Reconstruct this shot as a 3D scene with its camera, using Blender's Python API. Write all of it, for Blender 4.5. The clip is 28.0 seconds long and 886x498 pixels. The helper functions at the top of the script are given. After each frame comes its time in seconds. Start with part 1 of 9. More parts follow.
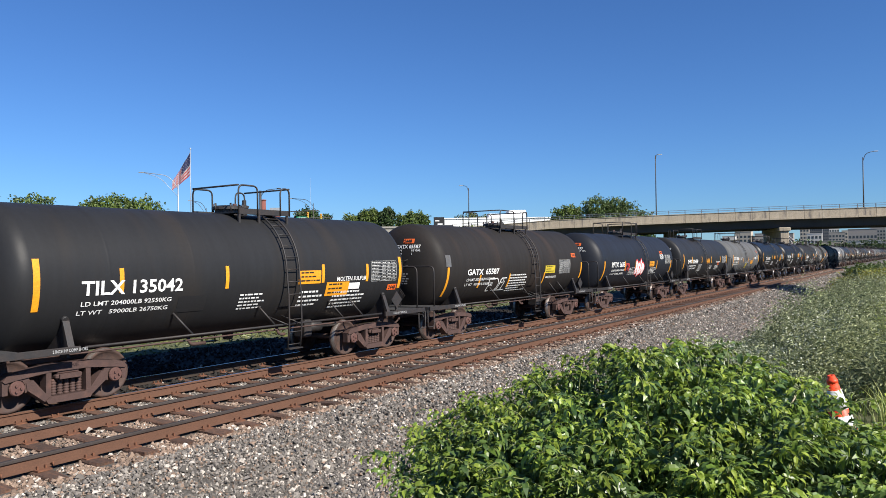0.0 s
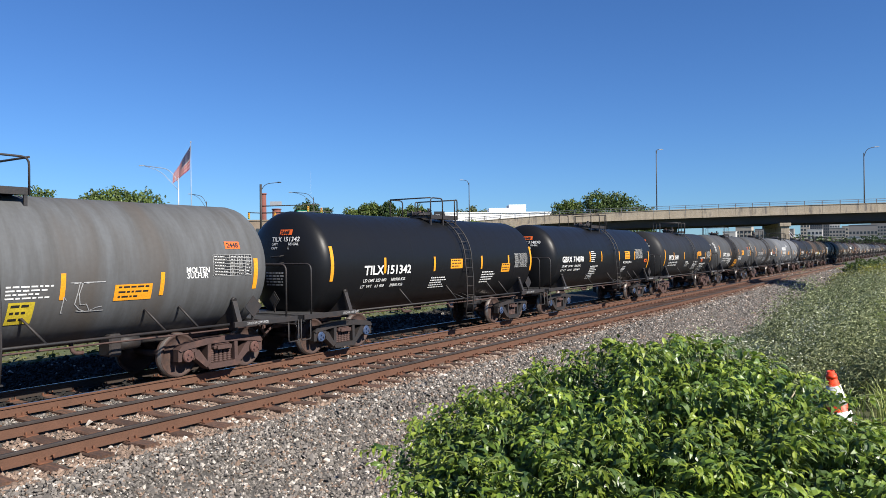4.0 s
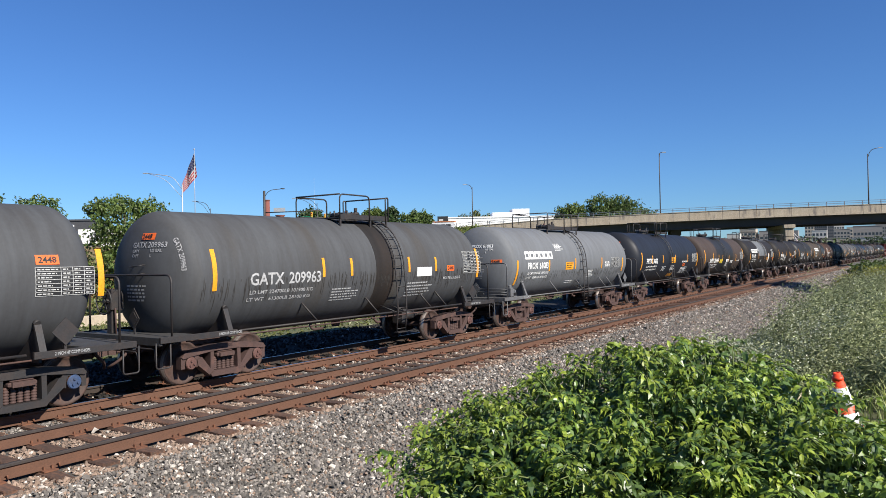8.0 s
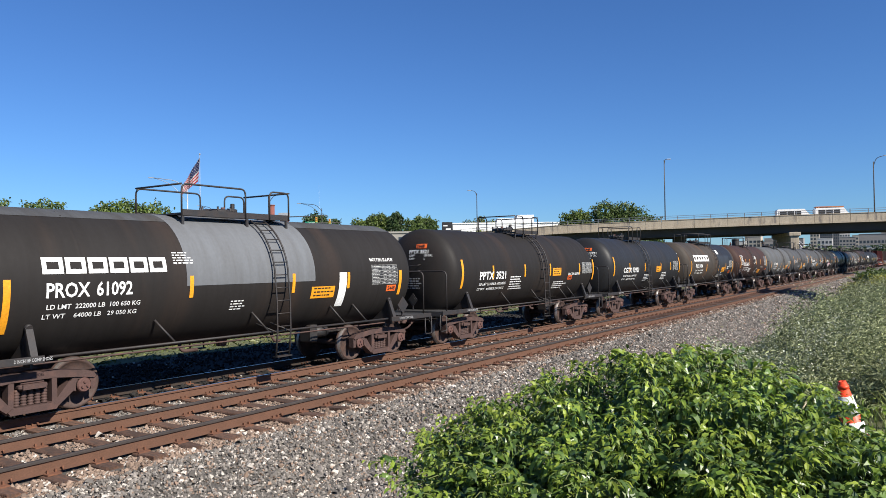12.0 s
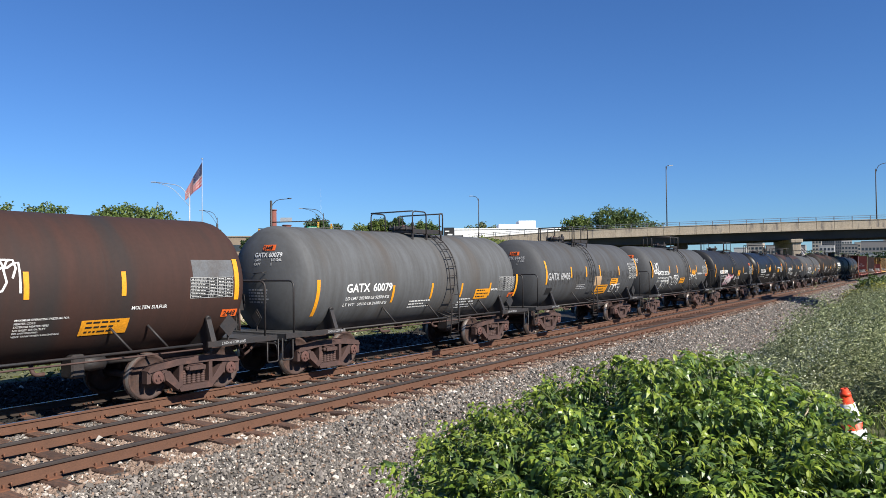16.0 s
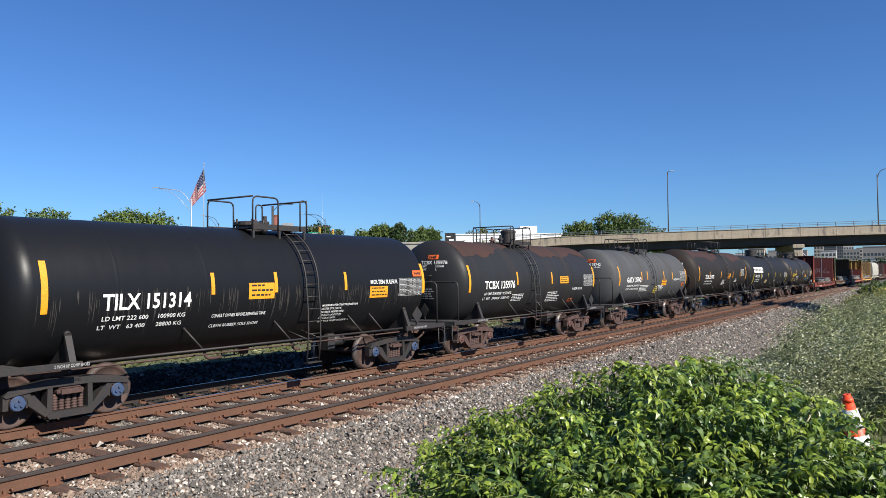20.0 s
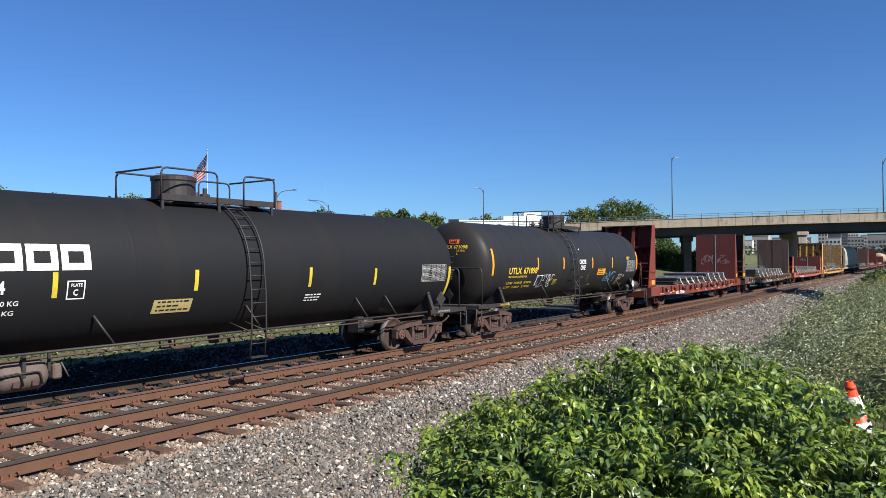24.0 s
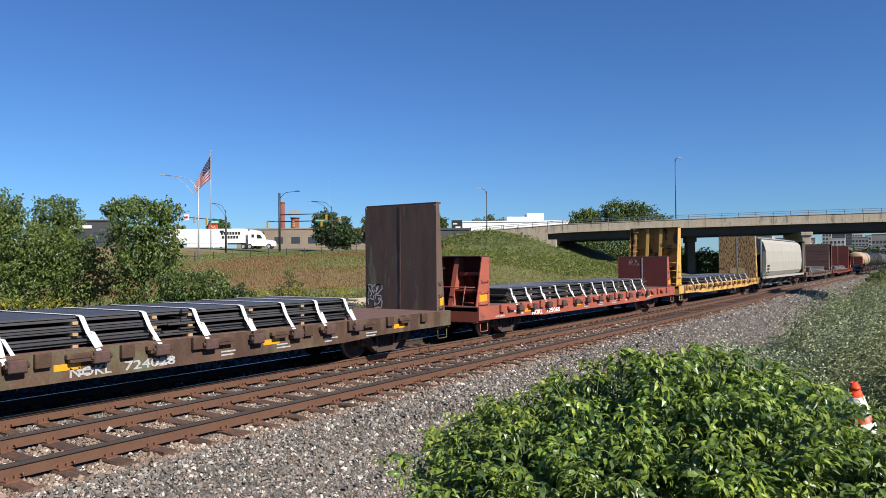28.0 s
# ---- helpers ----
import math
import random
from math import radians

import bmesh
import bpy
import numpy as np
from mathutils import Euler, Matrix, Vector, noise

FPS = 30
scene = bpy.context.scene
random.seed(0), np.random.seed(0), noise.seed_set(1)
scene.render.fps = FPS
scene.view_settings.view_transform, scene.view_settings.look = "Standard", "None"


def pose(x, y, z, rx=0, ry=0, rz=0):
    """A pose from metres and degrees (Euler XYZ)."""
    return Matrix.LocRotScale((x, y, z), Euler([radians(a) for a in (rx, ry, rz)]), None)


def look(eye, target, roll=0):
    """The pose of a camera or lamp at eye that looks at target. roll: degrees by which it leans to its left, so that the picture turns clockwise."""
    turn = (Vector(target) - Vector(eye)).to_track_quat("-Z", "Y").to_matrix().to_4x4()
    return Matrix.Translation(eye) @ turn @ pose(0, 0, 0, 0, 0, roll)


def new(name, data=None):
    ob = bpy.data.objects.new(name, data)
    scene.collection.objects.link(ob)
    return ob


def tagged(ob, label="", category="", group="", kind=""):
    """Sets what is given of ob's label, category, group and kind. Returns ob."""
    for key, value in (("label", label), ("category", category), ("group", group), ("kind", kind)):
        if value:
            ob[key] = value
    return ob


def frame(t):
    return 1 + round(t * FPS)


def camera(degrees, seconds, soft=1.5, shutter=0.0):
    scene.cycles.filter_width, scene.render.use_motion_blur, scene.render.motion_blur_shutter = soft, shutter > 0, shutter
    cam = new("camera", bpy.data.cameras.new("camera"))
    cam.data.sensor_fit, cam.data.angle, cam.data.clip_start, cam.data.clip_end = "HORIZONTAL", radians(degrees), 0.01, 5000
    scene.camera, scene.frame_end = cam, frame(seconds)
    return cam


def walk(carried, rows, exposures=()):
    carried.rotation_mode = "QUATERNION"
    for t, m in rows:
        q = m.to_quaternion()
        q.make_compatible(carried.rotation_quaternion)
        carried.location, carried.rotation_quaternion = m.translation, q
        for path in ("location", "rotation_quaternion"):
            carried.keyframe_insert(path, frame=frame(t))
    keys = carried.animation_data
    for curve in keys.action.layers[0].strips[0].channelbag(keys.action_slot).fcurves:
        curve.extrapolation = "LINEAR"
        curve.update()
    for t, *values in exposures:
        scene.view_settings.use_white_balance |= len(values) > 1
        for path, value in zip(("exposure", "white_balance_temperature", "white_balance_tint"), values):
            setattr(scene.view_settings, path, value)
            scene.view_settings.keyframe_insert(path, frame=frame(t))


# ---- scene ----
cam = camera(62.35, 28.0, soft=0.6)
EYE = (0.0, 0.0, 2.547)
PATH = [
    (0, 90.711, 0.768, -56.576), (0.5, 90.625, 0.684, -56.512), (1, 90.570, 0.589, -56.492), (1.5, 90.464, 0.536, -56.499),
    (2, 90.358, 0.502, -56.543), (2.5, 90.255, 0.509, -56.557), (3, 90.219, 0.500, -56.554), (3.5, 90.228, 0.511, -56.555),
    (5.5, 90.455, 0.903, -56.547), (6, 90.512, 1.001, -56.522), (6.5, 90.604, 1.081, -56.480), (7, 90.663, 1.069, -56.405),
    (7.5, 90.683, 1.110, -56.346), (8, 90.650, 1.072, -56.265), (8.5, 90.624, 1.025, -56.186), (9, 90.616, 0.922, -56.115),
    (9.5, 90.646, 0.863, -56.076), (10, 90.699, 0.831, -56.056), (10.5, 90.760, 0.812, -56.074), (11, 90.878, 0.806, -56.044),
    (11.5, 90.986, 0.773, -55.989), (12, 91.106, 0.762, -55.932), (12.5, 91.201, 0.787, -55.881), (14.5, 91.552, 0.635, -55.713),
    (15, 91.551, 0.523, -55.706), (15.5, 91.542, 0.522, -55.744), (16, 91.531, 0.530, -55.813), (16.5, 91.522, 0.581, -55.873),
    (17, 91.531, 0.595, -55.923), (17.5, 91.559, 0.584, -55.907), (18, 91.633, 0.543, -55.890), (18.5, 91.735, 0.528, -55.833),
    (19, 91.866, 0.516, -55.797), (19.5, 91.958, 0.538, -55.754), (20, 91.959, 0.524, -55.704), (20.5, 91.828, 0.489, -55.632),
    (21, 91.589, 0.499, -55.580), (21.5, 91.342, 0.477, -55.521), (23.5, 90.891, 0.350, -55.457), (24, 90.887, 0.370, -55.444),
    (24.5, 90.903, 0.386, -55.423), (25, 90.943, 0.405, -55.445), (25.5, 91.019, 0.422, -55.454), (26, 91.068, 0.413, -55.447),
    (26.5, 91.087, 0.437, -55.398), (27, 91.065, 0.456, -55.332), (27.5, 91.013, 0.452, -55.276), (28, 90.962, 0.462, -55.191),
]
walk(cam, [(t, pose(*EYE, rx, ry, rz)) for t, rx, ry, rz in PATH], exposures=[(0.0, 0.80), (24.0, 0.80), (27.0, 0.69), (28.0, 0.69)])

# ---- world, sun, exposure ----
SUN_EL, SUN_AZ = 38.0, -98.0      # degrees; azimuth from +x, towards the sun
world = bpy.data.worlds.new("sky")
scene.world = world
world.use_nodes = True
wn = world.node_tree
sky = wn.nodes.new("ShaderNodeTexSky")
sky.sky_type = 'NISHITA'
sky.sun_disc = False
sky.sun_elevation = radians(SUN_EL)
sky.sun_rotation = radians(90 - SUN_AZ)
sky.altitude, sky.air_density, sky.dust_density, sky.ozone_density = 300, 1.0, 0.1, 2.0
wn.nodes["Background"].inputs["Strength"].default_value = 0.048
deep = wn.nodes.new("ShaderNodeMix")          # a clear, deep blue day
deep.data_type, deep.blend_type = 'RGBA', 'MULTIPLY'
deep.inputs[0].default_value = 1.0
deep.inputs[7].default_value = (0.53, 0.90, 1.46, 1)
wn.links.new(sky.outputs[0], deep.inputs[6])
wn.links.new(deep.outputs[2], wn.nodes["Background"].inputs["Color"])
sun = new("sun", bpy.data.lights.new("sun", 'SUN'))
sun.data.energy, sun.data.angle, sun.data.color = 5.0, radians(0.53), (1.0, 0.94, 0.85)
sun_dir = Vector((math.cos(radians(SUN_AZ)) * math.cos(radians(SUN_EL)), math.sin(radians(SUN_AZ)) * math.cos(radians(SUN_EL)), math.sin(radians(SUN_EL))))
sun.matrix_world = look((0, 0, 60), Vector((0, 0, 60)) - sun_dir)


# ---- materials ----
def mat(name, colour, rough=0.6, metal=0.0, second=None, scale=3.0, amount=0.5, fine=30.0, bump=0.15, stretch=(1, 1, 1), per_object=0.0, per_island=0.0, edges=(0.35, 0.65), third=None, third_scale=1.0, third_edges=(0.55, 0.7), spec=0.5, vary=0.2):
    """Principled paint with a large and a fine noise; second: the colour it wears to; third: a further blotch colour."""
    m = bpy.data.materials.new(name)
    m.use_nodes = True
    nt, L = m.node_tree, m.node_tree.links
    b = nt.nodes["Principled BSDF"]
    b.inputs["Metallic"].default_value = metal
    b.inputs["Specular IOR Level"].default_value = spec
    co = nt.nodes.new("ShaderNodeTexCoord")
    mp = nt.nodes.new("ShaderNodeMapping")
    mp.inputs["Scale"].default_value = stretch
    L.new(co.outputs["Object"], mp.inputs["Vector"])
    n1 = nt.nodes.new("ShaderNodeTexNoise")
    n1.inputs["Scale"].default_value, n1.inputs["Detail"].default_value = scale, 6
    n1.inputs["Roughness"].default_value = 0.62
    L.new(mp.outputs[0], n1.inputs["Vector"])
    n2 = nt.nodes.new("ShaderNodeTexNoise")
    n2.inputs["Scale"].default_value, n2.inputs["Detail"].default_value = fine, 4
    L.new(co.outputs["Object"], n2.inputs["Vector"])
    r1 = nt.nodes.new("ShaderNodeMapRange")
    r1.inputs["From Min"].default_value, r1.inputs["From Max"].default_value = edges
    r1.inputs["To Max"].default_value = amount
    L.new(n1.outputs["Fac"], r1.inputs["Value"])
    mx = nt.nodes.new("ShaderNodeMix")
    mx.data_type = 'RGBA'
    mx.inputs[6].default_value = (*colour, 1)
    sc = second or tuple(c * 0.6 for c in colour)
    mx.inputs[7].default_value = (*sc, 1)
    L.new(r1.outputs[0], mx.inputs[0])
    out = mx.outputs[2]
    if third:
        n3 = nt.nodes.new("ShaderNodeTexNoise")
        n3.inputs["Scale"].default_value, n3.inputs["Detail"].default_value = third_scale, 5
        L.new(mp.outputs[0], n3.inputs["Vector"])
        r3 = nt.nodes.new("ShaderNodeMapRange")
        r3.inputs["From Min"].default_value, r3.inputs["From Max"].default_value = third_edges
        L.new(n3.outputs["Fac"], r3.inputs["Value"])
        m3 = nt.nodes.new("ShaderNodeMix")
        m3.data_type = 'RGBA'
        L.new(r3.outputs[0], m3.inputs[0])
        L.new(out, m3.inputs[6])
        m3.inputs[7].default_value = (*third, 1)
        out = m3.outputs[2]
    # fine value variation
    r2 = nt.nodes.new("ShaderNodeMapRange")
    r2.inputs["From Min"].default_value, r2.inputs["From Max"].default_value = 0.25, 0.75
    r2.inputs["To Min"].default_value, r2.inputs["To Max"].default_value = 1 - vary, 1 + vary
    L.new(n2.outputs["Fac"], r2.inputs["Value"])
    val = r2.outputs[0]
    for kind, spread in (("ShaderNodeObjectInfo", per_object), ("ShaderNodeNewGeometry", per_island)):
        if spread:
            oi = nt.nodes.new(kind)
            ro = nt.nodes.new("ShaderNodeMapRange")
            ro.inputs["To Min"].default_value, ro.inputs["To Max"].default_value = 1 - spread, 1 + spread
            L.new(oi.outputs["Random" if per_object and kind == "ShaderNodeObjectInfo" else "Random Per Island"], ro.inputs["Value"])
            mm = nt.nodes.new("ShaderNodeMath")
            mm.operation = 'MULTIPLY'
            L.new(val, mm.inputs[0])
            L.new(ro.outputs[0], mm.inputs[1])
            val = mm.outputs[0]
    hs = nt.nodes.new("ShaderNodeHueSaturation")
    L.new(out, hs.inputs["Color"])
    L.new(val, hs.inputs["Value"])
    L.new(hs.outputs[0], b.inputs["Base Color"])
    rr = nt.nodes.new("ShaderNodeMapRange")
    rr.inputs["To Min"].default_value, rr.inputs["To Max"].default_value = max(0.03, rough - 0.12), min(1, rough + 0.12)
    L.new(n1.outputs["Fac"], rr.inputs["Value"])
    L.new(rr.outputs[0], b.inputs["Roughness"])
    if bump:
        bp = nt.nodes.new("ShaderNodeBump")
        bp.inputs["Strength"].default_value, bp.inputs["Distance"].default_value = bump, 0.02
        L.new(n2.outputs["Fac"], bp.inputs["Height"])
        L.new(bp.outputs[0], b.inputs["Normal"])
    return m


def leaf_mat(name, colour, second, rough=0.45, trans=0.3, spread=0.35, spec=0.5):
    """Leaf: colour differs from leaf to leaf, light passes through."""
    m = bpy.data.materials.new(name)
    m.use_nodes = True
    nt, L = m.node_tree, m.node_tree.links
    b = nt.nodes["Principled BSDF"]
    g = nt.nodes.new("ShaderNodeNewGeometry")
    mx = nt.nodes.new("ShaderNodeMix")
    mx.data_type = 'RGBA'
    mx.inputs[6].default_value, mx.inputs[7].default_value = (*colour, 1), (*second, 1)
    L.new(g.outputs["Random Per Island"], mx.inputs[0])
    co = nt.nodes.new("ShaderNodeTexCoord")
    n = nt.nodes.new("ShaderNodeTexNoise")
    n.inputs["Scale"].default_value = 1.3
    L.new(co.outputs["Object"], n.inputs["Vector"])
    r = nt.nodes.new("ShaderNodeMapRange")
    r.inputs["From Min"].default_value, r.inputs["From Max"].default_value = 0.3, 0.7
    r.inputs["To Min"].default_value, r.inputs["To Max"].default_value = 1 - spread, 1 + spread
    L.new(n.outputs["Fac"], r.inputs["Value"])
    hs = nt.nodes.new("ShaderNodeHueSaturation")
    L.new(mx.outputs[2], hs.inputs["Color"])
    L.new(r.outputs[0], hs.inputs["Value"])
    L.new(hs.outputs[0], b.inputs["Base Color"])
    b.inputs["Roughness"].default_value = rough
    b.inputs["Specular IOR Level"].default_value = spec
    if trans:
        t = nt.nodes.new("ShaderNodeBsdfTranslucent")
        L.new(hs.outputs[0], t.inputs["Color"])
        ms = nt.nodes.new("ShaderNodeMixShader")
        ms.inputs[0].default_value = trans
        L.new(b.outputs[0], ms.inputs[1])
        L.new(t.outputs[0], ms.inputs[2])
        L.new(ms.outputs[0], nt.nodes["Material Output"].inputs["Surface"])
    return m


M = dict(
    rail=mat("rail_rust", (0.104, 0.048, 0.027), 0.85, second=(0.070, 0.034, 0.020), scale=4, fine=60),
    # rail colour darkened to hold the shade under the train
    rail_dark=mat("shaded_rail_steel", (0.026, 0.019, 0.015), 0.8, second=(0.045, 0.027, 0.018), scale=3, fine=50),
    railtop=mat("rail_head", (0.030, 0.023, 0.020), 0.7, metal=0.0, second=(0.05, 0.04, 0.035), scale=3),
    tie=mat("tie_wood", (0.050, 0.031, 0.023), 0.9, second=(0.120, 0.056, 0.031), scale=2.5, amount=0.8, fine=26, bump=0.9, stretch=(9, 1, 9), vary=0.35, per_object=0.3),
    plate=mat("tie_plate", (0.15, 0.060, 0.029), 0.85, second=(0.07, 0.033, 0.022), scale=9),
    ballast_bed=mat("ballast_bed", (0.050, 0.045, 0.039), 0.95, second=(0.115, 0.105, 0.092), scale=22, amount=0.8, fine=45, bump=1.0),
    stone=mat("ballast_stone", (0.168, 0.150, 0.132), 0.9, second=(0.084, 0.077, 0.069), scale=3, fine=30, bump=0.4, per_island=0.5),
    stone_white=mat("white_stone", (0.46, 0.42, 0.37), 0.9, second=(0.36, 0.32, 0.27), scale=4, bump=0.3, per_island=0.25),
    stone_brown=mat("brown_stone", (0.225, 0.160, 0.118), 0.9, second=(0.125, 0.086, 0.063), scale=4, bump=0.3, per_island=0.4),
    truck=mat("truck_rust", (0.066, 0.036, 0.030), 0.8, second=(0.036, 0.021, 0.018), scale=5, fine=40, bump=0.3, third=(0.10, 0.05, 0.038), third_scale=3),
    wheel=mat("wheel_steel", (0.034, 0.022, 0.019), 0.75, second=(0.10, 0.048, 0.032), scale=5, metal=0.0),
    tread=mat("wheel_tread", (0.26, 0.235, 0.22), 0.42, metal=0.7, second=(0.16, 0.12, 0.10), scale=6, bump=0.05),
    cap_brown=mat("bearing_cap_brown", (0.11, 0.052, 0.042), 0.7),
    cap_blue=mat("bearing_cap_blue", (0.028, 0.062, 0.145), 0.55, second=(0.05, 0.045, 0.045), scale=8, amount=0.7),
    # stone colour with the shade below the cars put into it
    stone_dark=mat("train_shade_stone", (0.014, 0.012, 0.010), 0.95, second=(0.009, 0.008, 0.007), scale=3, bump=0.3, per_island=0.5),
    rail_shine=mat("polished_rail_head", (0.55, 0.54, 0.53), 0.28, metal=0.95, second=(0.4, 0.38, 0.36), scale=3, bump=0.02),
    dark_steel=mat("dark_steel", (0.019, 0.019, 0.020), 0.6, second=(0.036, 0.024, 0.019), scale=4, amount=0.6),
    grey_steel=mat("grey_steel", (0.10, 0.105, 0.11), 0.6, second=(0.06, 0.05, 0.045), scale=4, amount=0.7),
    worn_steel=mat("worn_dark_steel", (0.050, 0.050, 0.050), 0.65, second=(0.028, 0.024, 0.022), scale=4, amount=0.7),
    yellow=mat("yellow_reflector", (0.72, 0.30, 0.015), 0.4, second=(0.58, 0.23, 0.02), scale=5),
    pale_yellow=mat("sun_bleached_yellow", (0.42, 0.34, 0.14), 0.6, second=(0.34, 0.27, 0.11), scale=6),
    reservoir=mat("dusty_reservoir_paint", (0.115, 0.085, 0.070), 0.75, second=(0.075, 0.052, 0.042), scale=3),
    dull_yellow=mat("dull_yellow", (0.55, 0.42, 0.03), 0.5),
    white=mat("white_paint", (0.78, 0.78, 0.76), 0.6, second=(0.5, 0.5, 0.48), scale=14, amount=0.6, bump=0),
    faded=mat("faded_white_paint", (0.42, 0.42, 0.42), 0.7, second=(0.2, 0.2, 0.2), scale=20, amount=0.8, bump=0),
    table_white=mat("thin_white_stencil", (0.5, 0.5, 0.48), 0.7, second=(0.36, 0.36, 0.35), scale=14, amount=0.6, bump=0),
    yellow_text=mat("yellow_paint", (0.75, 0.50, 0.03), 0.6, bump=0),
    orange=mat("orange_panel", (0.75, 0.13, 0.02), 0.5, bump=0),
    black=mat("black_paint", (0.012, 0.012, 0.013), 0.6, bump=0),
    pink=mat("graffiti_red", (0.7, 0.06, 0.06), 0.6, bump=0),
    concrete=mat("concrete", (0.385, 0.325, 0.245), 0.9, second=(0.265, 0.215, 0.155), scale=0.9, fine=8, bump=0.2, third=(0.15, 0.13, 0.115), third_scale=0.8, third_edges=(0.56, 0.72), stretch=(2.2, 2.2, 0.35)),
    girder=mat("girder_steel", (0.06, 0.055, 0.05), 0.8, second=(0.035, 0.03, 0.03), scale=0.4),
    galv=mat("galvanised_steel", (0.42, 0.44, 0.46), 0.5, metal=0.4),
    rail_paint=mat("weathered_blue_grey_rail", (0.13, 0.145, 0.17), 0.6),
    pole_dark=mat("dark_pole", (0.04, 0.035, 0.032), 0.6),
    red_car=mat("red_oxide_paint", (0.165, 0.036, 0.025), 0.75, spec=0.2, second=(0.105, 0.026, 0.020), scale=1.2, amount=0.7, third=(0.11, 0.05, 0.04), third_scale=1.4, third_edges=(0.6, 0.72), stretch=(1, 1, 0.5)),
    orange_red_car=mat("faded_red_paint", (0.33, 0.082, 0.048), 0.65, second=(0.21, 0.058, 0.038), scale=1.3, amount=0.7, third=(0.13, 0.06, 0.045), third_scale=1.4, third_edges=(0.62, 0.75)),
    maroon_car=mat("maroon_paint", (0.160, 0.042, 0.036), 0.75, spec=0.2, second=(0.10, 0.035, 0.03), scale=0.8, amount=0.6),
    green_panel=mat("scuffed_green_paint", (0.125, 0.145, 0.085), 0.75, spec=0.25, second=(0.085, 0.05, 0.032), scale=1.8, amount=0.95, edges=(0.46, 0.60), third=(0.06, 0.034, 0.024), third_scale=1.5, third_edges=(0.56, 0.64)),
    green_car=mat("rusty_green_paint", (0.10, 0.105, 0.06), 0.75, spec=0.25, second=(0.095, 0.055, 0.036), scale=1.6, amount=0.95, edges=(0.36, 0.50), third=(0.06, 0.034, 0.024), third_scale=1.3, third_edges=(0.48, 0.58), stretch=(1, 1, 0.4)),
    rust_plate=mat("rusted_plate", (0.112, 0.066, 0.048), 0.8, second=(0.060, 0.041, 0.034), scale=1.0, amount=0.8, third=(0.13, 0.12, 0.075), third_scale=1.6, third_edges=(0.57, 0.66), stretch=(2.5, 2.5, 0.45)),
    yellow_car=mat("rusty_yellow_paint", (0.56, 0.33, 0.08), 0.65, second=(0.36, 0.20, 0.06), scale=1.2, amount=0.7, third=(0.12, 0.06, 0.035), third_scale=2.2, third_edges=(0.56, 0.62), stretch=(1, 1, 0.6)),
    cream_car=mat("cream_paint", (0.345, 0.33, 0.285), 0.65, second=(0.27, 0.25, 0.21), scale=1.0, amount=0.5, stretch=(2, 2, 0.4)),
    rusty_yellow_wall=mat("rust_eaten_yellow_paint", (0.46, 0.29, 0.10), 0.7, second=(0.36, 0.20, 0.07), scale=1.0, amount=0.7, third=(0.085, 0.038, 0.024), third_scale=8.5, third_edges=(0.50, 0.58), stretch=(1, 1.5, 0.5)),
    pale_patch=mat("pale_yellow_patch", (0.55, 0.42, 0.2), 0.7, second=(0.30, 0.22, 0.09), scale=3),
    scrawl=mat("white_spray_paint", (0.55, 0.54, 0.52), 0.7, bump=0),
    steel_plate=mat("mill_steel", (0.075, 0.078, 0.085), 0.5, metal=0.35, second=(0.07, 0.055, 0.05), scale=1.5, amount=0.7, per_object=0.2),
    strap=mat("white_strap", (0.66, 0.66, 0.65), 0.8, second=(0.45, 0.44, 0.42), scale=10),
    pale_steel=mat("pale_grey_steel", (0.11, 0.114, 0.12), 0.6, second=(0.07, 0.062, 0.058), scale=4, amount=0.7),
    graffiti_pink=mat("graffiti_pink", (0.62, 0.10, 0.22), 0.6, bump=0),
    graffiti_blue=mat("graffiti_blue", (0.10, 0.28, 0.36), 0.6, bump=0),
    grime=mat("dried_grime", (0.035, 0.033, 0.032), 0.8, second=(0.06, 0.055, 0.05), scale=6, bump=0, spec=0.1),
    buffed=mat("scrubbed_grey_paint", (0.085, 0.087, 0.088), 0.7, second=(0.030, 0.030, 0.030), scale=2.2, amount=0.9, bump=0, spec=0.13),
    wood=mat("dunnage_wood", (0.38, 0.25, 0.14), 0.8, stretch=(1, 4, 4)),
    deck=mat("deck_boards", (0.13, 0.07, 0.055), 0.85, second=(0.09, 0.055, 0.045), scale=2, stretch=(4, 0.5, 1)),
)


def tank_paint(name, colour, second=None, rough=0.5, streak=0.5, stain=None, spec=0.13):
    return mat(name, colour, rough, second=second or tuple(c * 0.62 for c in colour), scale=1.4, amount=streak, fine=14, bump=0.05, stretch=(2.6, 0.5, 0.35),
               third=stain, third_scale=0.5, third_edges=(0.52, 0.72), per_object=0.04, spec=spec, vary=0.05)


